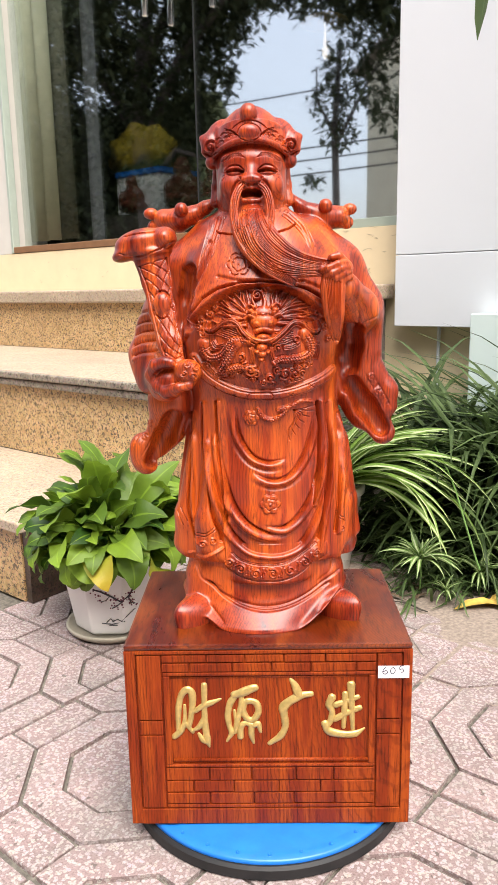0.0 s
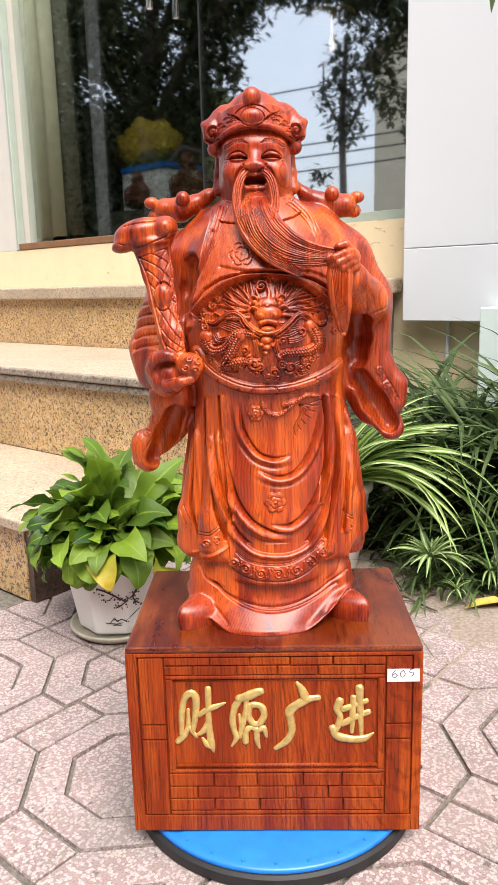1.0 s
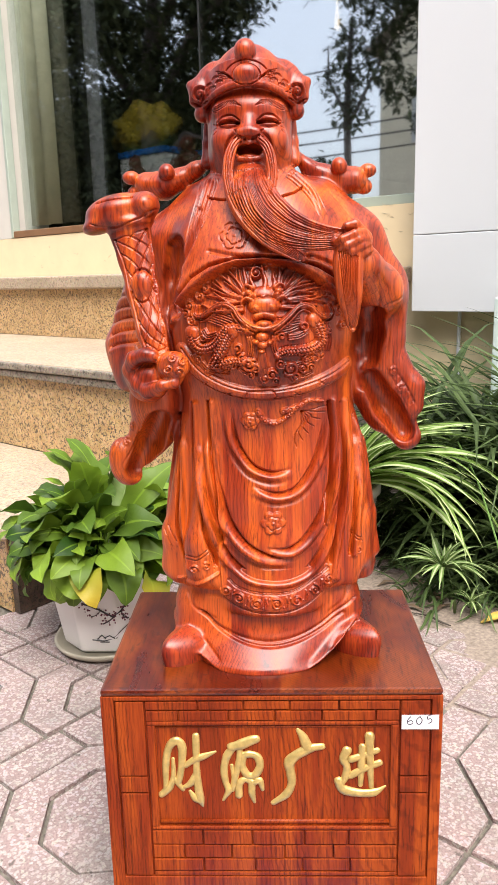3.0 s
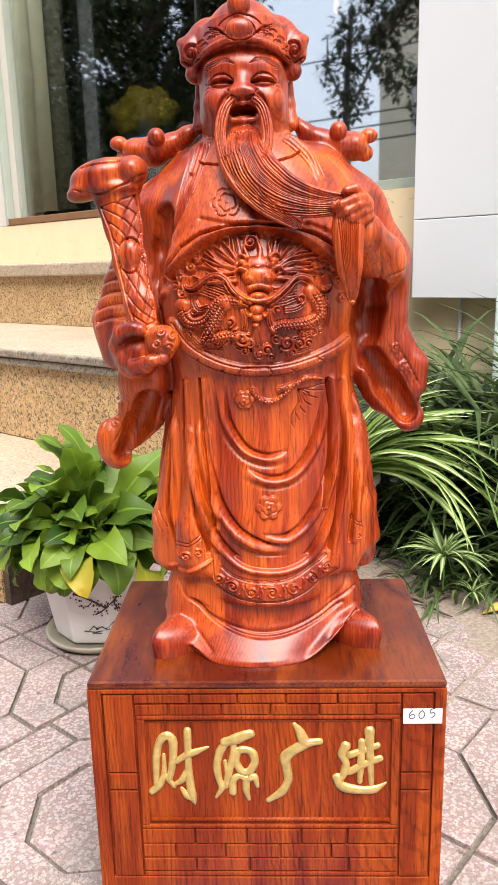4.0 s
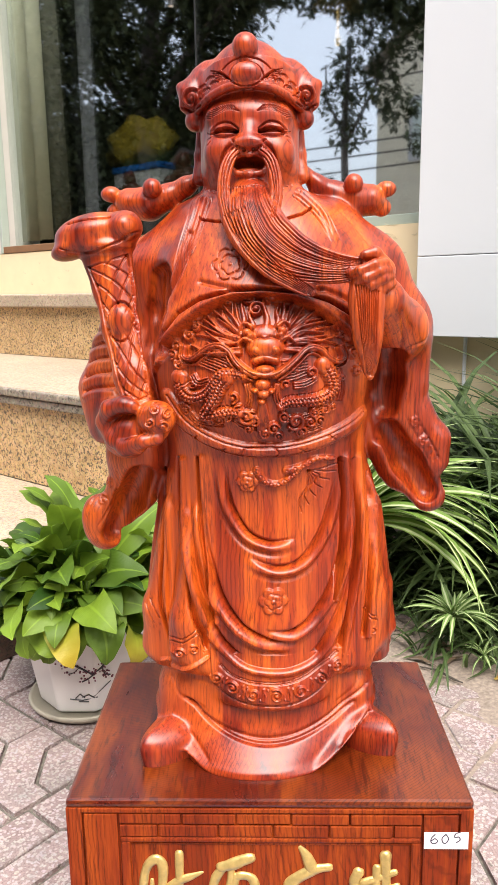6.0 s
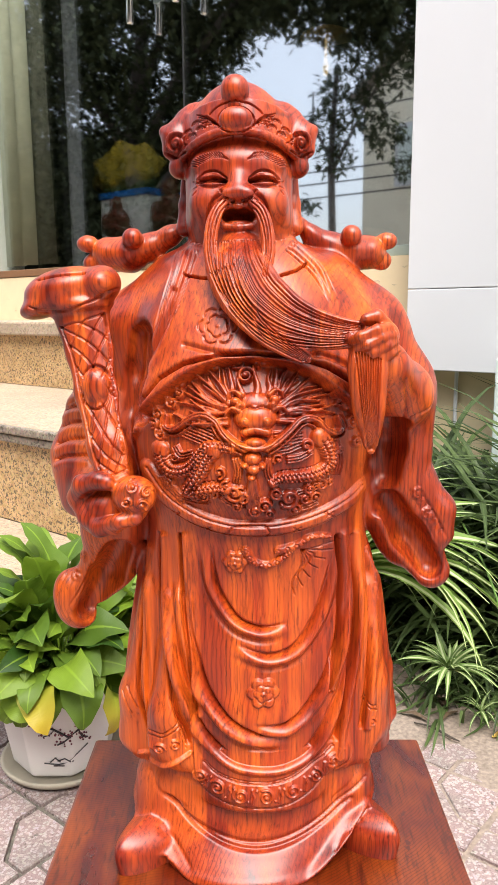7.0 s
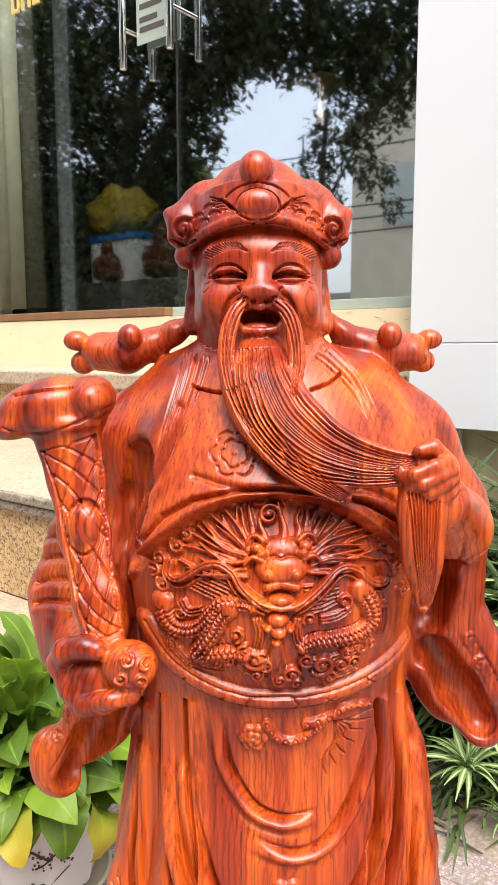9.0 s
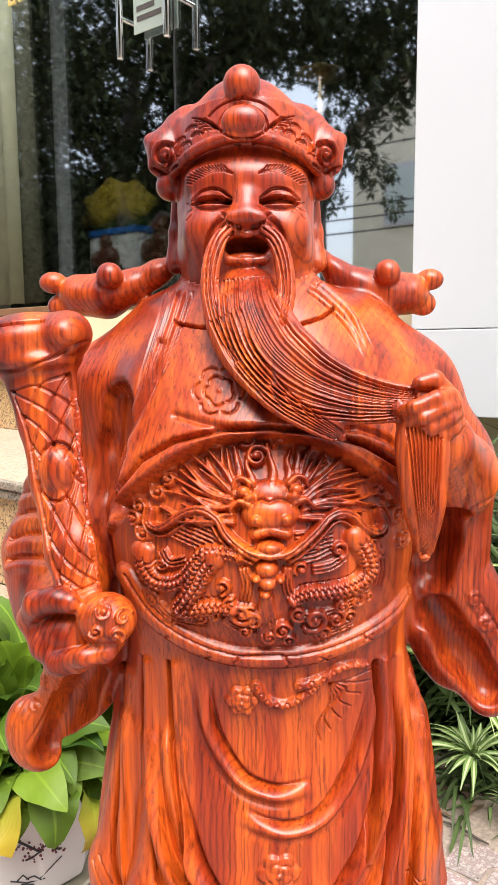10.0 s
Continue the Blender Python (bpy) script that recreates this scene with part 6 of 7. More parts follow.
def build_lily():
    plant = thing("potted_plant", "broad-leaved green plant with some yellowing leaves in a white pot", "potted plant", Matrix.Translation(POT) @ Matrix.Scale(1.10, 4))
    saucer = part("saucer", lathe(bmesh.new(), [(0.0, 0.001), (0.070, 0.001), (0.077, 0.006), (0.0805, 0.012), (0.079, 0.0145), (0.075, 0.013), (0.072, 0.008), (0.0, 0.007)], 56), SAUCER, plant, "dusty beige round saucer", smooth=True)
    turn8 = pose(0, 0, 0, 0, 0, 22.5)
    pot = part("pot", lathe(bmesh.new(), [(0.058, 0.0085), (0.064, 0.012), (0.066, 0.022), (0.0825, 0.118), (0.088, 0.124), (0.090, 0.136), (0.087, 0.141), (0.080, 0.138), (0.077, 0.120)], 8, turn8), CERAMIC, plant, "white glazed eight-sided pot with painted blossom")
    mod = pot.modifiers.new("edge", "BEVEL")
    mod.width, mod.segments, mod.limit_method, mod.angle_limit = 0.006, 3, "ANGLE", radians(20)
    part("soil", lathe(bmesh.new(), [(0.0, 0.110), (0.075, 0.110), (0.0, 0.116)], 24), SOIL, plant)
    # painted plum branch and hills on the front sides
    rng = random.Random(11)

    def on_pot(u, z):
        """A place on the pot's skin: u metres round from the front, at height z."""
        r = 0.066 + (0.0825 - 0.066) * (z - 0.022) / 0.096
        a = u / r
        flat = r * math.cos(radians(22.5)) + 0.0007
        side = math.floor((a + radians(22.5)) / radians(45))
        da = a - side * radians(45)
        q = Vector((math.tan(da) * flat, -flat, z))
        q.rotate(Euler((0, 0, side * radians(45))))
        return q

    def paint(name, pts, r, mat):
        bm = tube(bmesh.new(), [on_pot(u, z) for u, z in pts], r, 5)
        return part(name, bm, mat, pot)

    for pts, r in (([(0.052, 0.090), (0.040, 0.078), (0.026, 0.072), (0.010, 0.082), (-0.006, 0.090), (-0.018, 0.094)], 0.0013), ([(0.030, 0.073), (0.020, 0.064), (0.012, 0.060)], 0.0010), ([(0.040, 0.078), (0.044, 0.066), (0.052, 0.062)], 0.0010),
                   ([(0.010, 0.082), (0.002, 0.074), (-0.006, 0.072)], 0.0006), ([(0.052, 0.052), (0.036, 0.044), (0.024, 0.036)], 0.0006)):
        paint("painted_branch", pts, r, INKBLUE)
    for k in range(80):
        u, z = rng.choice([(0.048, 0.086), (0.038, 0.076), (0.026, 0.070), (0.014, 0.078), (0.002, 0.084), (-0.010, 0.090), (0.016, 0.062), (0.048, 0.064), (-0.004, 0.073)])
        u, z = u + rng.gauss(0, 0.005), z + rng.gauss(0, 0.004)
        q = on_pot(u, z)
        bm = bmesh.new()
        bmesh.ops.create_uvsphere(bm, u_segments=7, v_segments=5, radius=rng.uniform(0.0009, 0.0018), matrix=Matrix.Translation(q) @ Matrix.Diagonal((1, 0.4, 1, 1)))
        part("painted_blossom", bm, PLUM, pot)
    for pts in ([(0.000, 0.034), (0.007, 0.041), (0.013, 0.035)], [(0.010, 0.036), (0.019, 0.040), (0.026, 0.035)], [(-0.008, 0.033), (0.010, 0.031), (0.030, 0.035)], [(0.004, 0.029), (0.018, 0.029)]):
        paint("painted_hill", pts, 0.0008, INKBLUE)
    kinds = []
    for k in range(6):
        kinds.append(arch_leaf("leaf", 0.235 - 0.012 * k, radians(88 - 5 * k), radians(85 + 17 * k), 0.0265 + 0.0022 * (k % 3), LILY if k < 4 else LILY_OLD, broad, 0.16 + 0.07 * (k % 2), 18, 4, 2.2, 0.34))
    for k in range(190):
        u = k / 189
        ang = k * 137.5 + rng.uniform(-12, 12)
        pick = min(5, int(u * 6 + rng.uniform(-0.6, 0.6)) if u < 1 else 5)
        size = rng.uniform(0.56, 0.88) * (1.08 - 0.14 * u)
        r0 = 0.006 + 0.034 * u
        at = (r0 * math.cos(radians(ang)), r0 * math.sin(radians(ang)), 0.112 + 0.010 * (1 - u) + rng.uniform(0, 0.01))
        put_leaf(kinds[max(0, pick)], plant, at, ang + rng.uniform(-15, 15), rng.uniform(-16, 10) - 22 * u, rng.uniform(-45, 45), size)
    return plant


build_lily()

SPIDER = Vector((0.428, 1.80, 0.0))


def build_spider():
    plant = thing("spider_plant", "striped spider plant with long arching leaves in a white pot", "potted plant", Matrix.Translation(SPIDER))
    part("pot", lathe(bmesh.new(), [(0.050, 0.0), (0.056, 0.004), (0.080, 0.168), (0.087, 0.174), (0.087, 0.190), (0.081, 0.192), (0.077, 0.168)], 48), CERAMIC, plant, "white round pot", smooth=True)
    part("soil", lathe(bmesh.new(), [(0.0, 0.168), (0.076, 0.168), (0.0, 0.174)], 24), SOIL, plant)
    rng = random.Random(5)
    kinds = [arch_leaf("leaf", 0.29 + 0.024 * k, radians(70 - 7 * k), radians(72 + 11 * k), 0.0122, STRAP, strap, 0.35, 13) for k in range(5)]
    for k in range(104):
        ang = rng.uniform(-50, 52) if k % 4 else rng.uniform(0, 360)
        r0 = rng.uniform(0.004, 0.035)
        size = rng.uniform(0.70, 1.08) * (1.0 if k % 4 else 0.62)
        put_leaf(kinds[k % 5], plant, (r0 * math.cos(radians(ang)), r0 * math.sin(radians(ang)), 0.168), ang, rng.uniform(-6, 14), rng.uniform(-25, 25), size)


build_spider()


def build_bank():
    """The planted bank beside the steps: dark strap leaves, runners, plantlets."""
    rng = random.Random(8)
    bm = bmesh.new()
    uv = bm.loops.layers.uv.new("UVMap")

    def tuft(base, count, length, width, spread=1.0, lean_lo=45, lean_hi=85, front=1.66):
        for _ in range(count):
            ang = rng.uniform(0, 2 * math.pi)
            lean = radians(rng.uniform(lean_lo, lean_hi))
            droop = radians(rng.uniform(70, 150))
            size = length * rng.uniform(0.65, 1.15)
            p = base + Vector((rng.gauss(0, 0.02), rng.gauss(0, 0.02), 0))
            h = Vector((math.cos(ang), math.sin(ang), 0)) * spread
            n = 8
            pts = []
            for i in range(n):
                pts.append(p.copy())
                step = size / (n - 1)
                p = p + h * (step * math.cos(lean)) + Vector((0, 0, step * math.sin(lean)))
                p.z = max(p.z, 0.004)
                lean -= droop / (n - 1)
            if min((inner @ q).y for q in pts) < front:
                continue
            blade(bm, pts, [max(0.0003, width * strap(i / (n - 1))) for i in range(n)], fold=0.35, uv=uv)

    place = BLD
    inner = BLD.inverted()
    for _ in range(130):
        a, s = rng.uniform(-0.80, 0.50), rng.uniform(1.88, 2.32)
        tuft(place @ Vector((a, s, 0.0)), 15, 0.64, 0.0090, 1.0, 62, 90)
    for _ in range(60):
        a, s = rng.uniform(-0.80, 0.40), rng.uniform(1.80, 1.96)
        tuft(place @ Vector((a, s, 0.0)), 12, 0.40, 0.0075, 1.0, 50, 88)
    for _ in range(56):
        a, s = rng.uniform(-0.74, 0.35), rng.uniform(1.74, 1.90)
        tuft(place @ Vector((a, s, 0.0)), 12, 0.20, 0.0042, 1.0, 30, 80)
    # low tufts that creep out over the paving
    for x, y, reach in ((0.585, 1.650, 0.13), (0.612, 1.662, 0.15), (0.640, 1.640, 0.12), (0.668, 1.655, 0.15), (0.700, 1.648, 0.14), (0.730, 1.630, 0.13), (0.655, 1.690, 0.18), (0.715, 1.690, 0.18), (0.760, 1.660, 0.16)):
        tuft(Vector((x, y, 0.0)), 12, reach, 0.0034, 1.0, 25, 75, 1.40)
    me = bpy.data.meshes.new("border_grass")
    bm.to_mesh(me)
    bm.free()
    me.materials.append(GRASS)
    grass = new("border_grass", me)
    tagged(grass, "dense dark green strap-leaved border plants beside the steps", "plants", kind="stuff")
    bm = bmesh.new()
    uv = bm.loops.layers.uv.new("UVMap")
    for _ in range(16):
        a, s = rng.uniform(-0.74, 0.25), rng.uniform(1.86, 2.25)
        tuft(place @ Vector((a, s, 0.05)), 8, 0.52, 0.0062, 1.0, 50, 80)
    me = bpy.data.meshes.new("border_light_leaves")
    bm.to_mesh(me)
    bm.free()
    me.materials.append(PALE)
    tagged(new("border_light_leaves", me), "paler striped leaves among the border plants", "plants", kind="stuff")
    kinds = [arch_leaf("leaf", 0.060 + 0.009 * k, radians(66 - 17 * k), radians(60 + 8 * k), 0.0044, PALE, strap, 0.3, 9) for k in range(4)]
    for spot, count, size in (((0.3059, 0.5600, -0.1620), 44, 1.05), ((0.4237, 0.5600, -0.1900), 22, 0.8), ((0.3485, 0.5200, -0.2100), 12, 0.6), ((0.4558, 0.6000, -0.1560), 20, 0.8)):
        at = Vector(spot) + BASE0
        baby = thing("plantlet", "small pale spider plant offset on the ground", "plant", Matrix.Translation((at.x, at.y, max(0.0, at.z) * 0.0)), "plantlets")
        part("stem", tube(bmesh.new(), [(0, 0, 0), (0.002, 0, max(0.02, at.z) * 0.6), (0, 0, max(0.02, at.z))], 0.0018, 5), STEM, baby)
        for k in range(count):
            put_leaf(kinds[k % 4], baby, (0, 0, max(0.02, at.z)), k * 137.5 + rng.uniform(-20, 20), rng.uniform(-15, 25), rng.uniform(-20, 20), size * rng.uniform(0.75, 1.15))
    # long runners that hang over the paving
    for pts in ([(0.3598, 0.7000, 0.0375), (0.3719, 0.6000, -0.0101), (0.3718, 0.5000, -0.0601), (0.3787, 0.4500, -0.1084), (0.3812, 0.4200, -0.1291)], [(0.3315, 0.7500, -0.0740), (0.3335, 0.7400, -0.1355), (0.3370, 0.7200, -0.1871)]):
        run = part("runner", tube(bmesh.new(), [Vector(p) + BASE0 for p in smooth_line(pts, 4)], 0.0016, 5), STEM)
        tagged(run, "thin pale runner stem of a spider plant", "stem")


BASE0 = Vector((0.297, 1.07, 0.238))
build_bank()

soil_bed = part("soil_bed", box(bmesh.new(), -0.86, 1.2, 1.80, WALL - 0.004, -0.010, 0.003), SOIL, matrix=BLD)
tagged(soil_bed, "dark earth of the planted bank", "soil", kind="structure")

# sandy dirt washed over the paving in front of the bank
SAND = simple("sandy_dirt", (0.29, 0.23, 0.185), 0.95, 0, 0.35, 150, 0.7)
bm = bmesh.new()
bmesh.ops.create_grid(bm, x_segments=150, y_segments=60, size=0.5)
for v in bm.verts:
    a, d = -0.95 + 1.5 * (v.co.x + 0.5), 1.36 + 0.47 * (v.co.y + 0.5)
    edge = min(1.0, (v.co.y + 0.5) * 1.6, (v.co.x + 0.5) * 5)
    h = -0.0052 + 0.0068 * edge + 0.0042 * noise.noise(Vector((a * 7, d * 7, 0))) + 0.0016 * noise.noise(Vector((a * 34, d * 34, 3)))
    v.co = Vector((a, d, min(0.0045, h)))
dirt = part("dirt", bm, SAND, matrix=BLD, smooth=True)
tagged(dirt, "pale sandy dirt spread over the paving by the plants", "dirt", kind="stuff")

# cracks and chips in the wall paint, a strap below the cladding
MARK = simple("grey_stain", (0.52, 0.44, 0.31), 0.9, 0, 0.3, 80, 0.4)
rng = random.Random(12)
for k in range(44):
    a, z = (rng.uniform(-2.9, -1.05), rng.uniform(0.63, 0.79))
    pts = [(a, WALL - 0.0004, z)]
    for _ in range(rng.choice((2, 3, 4))):
        p = pts[-1]
        pts.append((p[0] + rng.uniform(0.004, 0.014) * rng.choice((1, 1, -1)), WALL - 0.0004, p[2] + rng.uniform(-0.008, 0.008)))
    part("chip", tube(bmesh.new(), pts, [rng.uniform(0.0003, 0.0009) for _ in pts], 4), MARK, wall)
strap_pts = [(-0.885, WALL - 0.012, 0.49), (-0.886, WALL - 0.011, 0.40), (-0.884, WALL - 0.010, 0.26)]
part("strap", tube(bmesh.new(), strap_pts, 0.005, 6), PANEL, cladding, "white strap below the panels")

# fallen leaves and scraps on the paving
rng = random.Random(3)
dry_kinds = [leaf_mesh("fallen_leaf", [(0, 0, 0.002), (0.03, 0.004, 0.008), (0.06, 0.0, 0.012), (0.095, -0.006, 0.006)], [0.002, 0.013, 0.015, 0.001], DRY, 0.3, 4), leaf_mesh("fallen_leaf", [(0, 0, 0.002), (0.02, 0.004, 0.006), (0.05, 0.0, 0.004)], [0.001, 0.006, 0.001], DEAD, 0.4, 2)]
for x, y, yaw, kind in ((0.655, 1.560, 8, 0), (0.720, 1.575, 25, 0), (0.700, 1.585, -30, 0), (0.585, 1.600, 40, 1), (0.610, 1.640, 100, 1), (0.560, 1.66, 10, 1), (0.53, 1.63, -35, 1), (0.66, 1.66, 60, 1), (0.50, 1.72, 20, 1), (0.60, 1.72, 150, 1)):
    ob = new("fallen_leaf", dry_kinds[kind])
    ob.matrix_basis = pose(x, y, 0.001, 0, 0, yaw)
    tagged(ob, "curled yellow fallen leaf on the paving" if kind == 0 else "small brown dead leaf on the paving", "leaf", "fallen leaves")
twig = part("twig", tube(bmesh.new(), [(0.545, 1.60, 0.004), (0.570, 1.585, 0.006), (0.590, 1.560, 0.004), (0.602, 1.548, 0.004)], [0.001, 0.002, 0.002, 0.001], 5), BARK)
tagged(twig, "short dark twig lying on the paving", "twig")

# ---- behind the glass ----
def wavy_sheet(x0, x1, y, z0, z1, waves, deep):
    bm = bmesh.new()
    n = 80
    low, high = [], []
    for i in range(n + 1):
        u = i / n
        x = x0 + (x1 - x0) * u
        d = deep * math.sin(waves * 2 * math.pi * u + 0.8 * math.sin(5 * u))
        low.append(bm.verts.new((x + 0.05 * u, y + d * 1.3, z0)))
        high.append(bm.verts.new((x, y + d, z1)))
    for i in range(n):
        bm.faces.new((low[i], low[i + 1], high[i + 1], high[i])).smooth = True
    return bm


curtain = part("curtain", wavy_sheet(-3.02, -2.735, 2.525, 0.84, 2.9, 3.5, 0.014), CURTAIN, matrix=BLD)
mod = curtain.modifiers.new("thick", "SOLIDIFY")
mod.thickness = 0.004
tagged(curtain, "olive curtain hanging inside the shop window", "curtain")
GREY_POST = simple("grey_metal", (0.42, 0.42, 0.45), 0.5, 0.0, 0.08, 12, 0.1)
for x0, x1, mat, lab in ((-2.770, -2.735, BLACK, "dark door post behind the glass"), (-2.716, -2.684, GREY_POST, "grey metal post behind the glass")):
    post = box_part("post", x0, x1, 2.64, 2.69, SILL - 0.2, 3.19, mat, matrix=BLD, bevel=0.003)
    tagged(post, lab, "post")
# table in the same dimness tone as the room
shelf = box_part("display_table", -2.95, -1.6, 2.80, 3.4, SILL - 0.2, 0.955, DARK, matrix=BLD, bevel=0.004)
tagged(shelf, "dark display table inside the shop", "table")
YELLOW = simple("yellow_cloth", (0.42, 0.29, 0.015), 0.8)
BOXWHITE = simple("white_carton", (0.86, 0.88, 0.90), 0.6)
carton = thing("carton", "white carton with a blue rim on the shop table", "box", BLD)
box_part("body", -2.83, -2.53, 2.90, 3.15, 0.957, 1.14, BOXWHITE, carton, "", 0.004)
box_part("rim", -2.835, -2.525, 2.895, 3.155, 1.141, 1.168, BLUE, carton, "blue rim", 0.003)
bag = bmesh.new()
bmesh.ops.create_icosphere(bag, subdivisions=4, radius=1.0)
for v in bag.verts:
    k = 1 + 0.22 * noise.noise(v.co * 2.2) + 0.08 * noise.noise(v.co * 6)
    v.co = Vector((v.co.x * 0.19 * k, v.co.y * 0.12 * k, max(-0.6, v.co.z) * 0.13 * k))
bag = part("yellow_bag", bag, YELLOW, matrix=BLD @ Matrix.Translation((-2.77, 3.02, 1.262)), smooth=True)
tagged(bag, "crumpled yellow cloth bag on the carton", "bag")
OLD_WOOD = simple("dark_rosewood", (0.11, 0.022, 0.012), 0.35, 0, 0.3, 60, 0.1)
for a, s, k in ((-2.65, 2.84, 0.95), (-2.38, 2.90, 1.25), (-2.24, 2.95, 1.1)):
    bm = bmesh.new()
    for c, r in (((0, 0, 0.035), (0.085, 0.055, 0.035)), ((0, 0, 0.085), (0.055, 0.042, 0.055)), ((-0.055, -0.01, 0.07), (0.022, 0.03, 0.045)), ((0.055, -0.01, 0.07), (0.022, 0.03, 0.045)), ((0, -0.045, 0.045), (0.05, 0.02, 0.018)), ((0, -0.006, 0.145), (0.030, 0.030, 0.034)), ((0, 0, 0.172), (0.020, 0.020, 0.014))):
        bmesh.ops.create_uvsphere(bm, u_segments=24, v_segments=16, radius=1, matrix=Matrix.Translation(c) @ Matrix.Diagonal((*r, 1)))
    ob = part("small_statue", bm, OLD_WOOD, matrix=BLD @ Matrix.Translation((a, s, 0.957)) @ Matrix.Scale(k, 4), smooth=True)
    tagged(ob, "small seated rosewood figure on the shop table", "statue", "small statues")
pull = thing("door_pulls", "chrome tube door handles with a small pale plate", "handle", BLD)
for x, z in ((-2.068, 1.574), (-1.858, 1.590)):
    part("tube", tube(bmesh.new(), [(x, 2.415, z), (x, 2.415, z + 0.004), (x, 2.415, z + 0.42), (x, 2.415, z + 0.424)], [0.008, 0.011, 0.011, 0.008], 16), CHROME, pull, smooth=True)
for x0, x1, z in ((-2.068, -2.068, 1.70), (-1.858, -1.858, 1.72)):
    part("mount", tube(bmesh.new(), [((x0 + x1) / 2, 2.415, z), ((x0 + x1) / 2, GLASS_Y + 0.001, z)], 0.007, 10), CHROME, pull)
plate = box_part("plate", -2.045, -1.895, 2.455, 2.459, 1.655, 1.80, FRAME, pull, "pale green plate")
for z, w in ((1.76, 0.10), (1.72, 0.08), (1.69, 0.11)):
    box_part("printed_bar", -2.03, -2.03 + w, 2.4535, 2.4548, z, z + 0.016, DARK, plate)
joint = box_part("glass_joint", -1.896, -1.890, GLASS_Y - 0.001, GLASS_Y + 0.007, SILL + 0.031, HEAD - 0.051, BLACK, window, "thin dark joint between panes")
for x in (-2.02, -1.78):
    part("floor_patch", lathe(bmesh.new(), [(0.030, 0.0), (0.030, 0.006), (0.0, 0.007)], 20, Matrix.Translation((x, WALL + 0.02, SILL + 0.0301)) @ Matrix.Diagonal((1, 0.5, 1, 1))), BLACK, window)
WARM = bpy.data.materials.new("warm_bulb")
WARM.use_nodes = True
WARM.node_tree.nodes["Principled BSDF"].inputs["Emission Color"].default_value = (1.0, 0.62, 0.22, 1)
WARM.node_tree.nodes["Principled BSDF"].inputs["Emission Strength"].default_value = 1.0
lamp = thing("ceiling_lamp", "small brass ceiling lamp glowing inside the shop", "lamp", BLD @ Matrix.Translation((-1.885, 3.3, 0)))
part("shade", lathe(bmesh.new(), [(0.02, 1.765), (0.095, 1.735), (0.105, 1.72), (0.0, 1.725)], 32), simple("amber_shade", (0.75, 0.42, 0.12), 0.5, 0.0), lamp, smooth=True)
part("cord", tube(bmesh.new(), [(0, 0, 1.80), (0, 0, 3.2)], 0.004, 6), BLACK, lamp)
part("bulb", lathe(bmesh.new(), [(0.0, 1.575), (0.010, 1.582), (0.013, 1.61), (0.007, 1.635), (0.003, 1.72), (0.0, 1.725)], 16), WARM, lamp, "glowing warm bulb", smooth=True)
# gold lettering stuck to the glass, cut off at the top of the view
LETTER = simple("gold_vinyl", (0.72, 0.52, 0.16), 0.4, 0.2, 0.08, 30, 0.0)
sign = thing("window_lettering", "gold letter bars stuck on the shop window", "sign", BLD)
for x0, x1, z0, z1 in ((-2.748, -2.736, 1.938, 2.03), (-2.736, -2.705, 1.938, 1.951), (-2.712, -2.700, 1.951, 2.03), (-2.686, -2.674, 1.938, 2.03), (-2.674, -2.646, 1.976, 1.988), (-2.646, -2.634, 1.938, 2.03), (-2.618, -2.606, 1.938, 2.03), (-2.606, -2.580, 1.938, 1.951)):
    box_part("letter_bar", x0, x1, GLASS_Y - 0.004, GLASS_Y - 0.001, z0, z1, LETTER, sign)
# stump of the old ledge and a drain pipe at the end of the steps
pipe = part("drain_pipe", tube(bmesh.new(), [(-1.049, STEP_3 + 0.25, 0.0), (-1.049, STEP_3 + 0.25, Z3 - 0.047)], 0.012, 12), CONCRETE, matrix=BLD, smooth=True)
tagged(pipe, "weathered grey pipe at the end of the steps", "pipe")


# ---- across the street, seen in the glass ----
def leafy_crown(name, clumps, per, size, seed, parent, mat):
    """Many small leaves in uneven clumps."""
    rng = random.Random(seed)
    bm = bmesh.new()
    uv = bm.loops.layers.uv.new("UVMap")
    for c, r in clumps:
        for _ in range(int(per * r * r)):
            d = Vector((rng.gauss(0, 1), rng.gauss(0, 1), rng.gauss(0, 0.7)))
            p = Vector(c) + d.normalized() * r * rng.uniform(0.35, 1.0) ** 0.5 * rng.uniform(0.75, 1.12)
            h = Vector((rng.uniform(-1, 1), rng.uniform(-1, 1), rng.uniform(-0.9, 0.3))).normalized()
            ln = size * rng.uniform(0.6, 1.4)
            blade(bm, [p, p + h * ln * 0.5, p + h * ln], [ln * 0.04, ln * 0.24, ln * 0.02], fold=0.2, uv=uv)
    return part(name, bm, mat, parent)


def tree(label, base, trunk, limbs, clumps, per, size, seed):
    t = thing("tree", label, "tree", BLD @ Matrix.Translation(base))
    part("trunk", tube(bmesh.new(), [p for p, r in trunk], [r for p, r in trunk], 12), BARK, t, smooth=True)
    for pts, r in limbs:
        part("limb", tube(bmesh.new(), pts, [r, r * 0.7, r * 0.4][:len(pts)], 8), BARK, t, smooth=True)
    leafy_crown("crown", clumps, per, size, seed, t, TREE_LEAF)
    return t


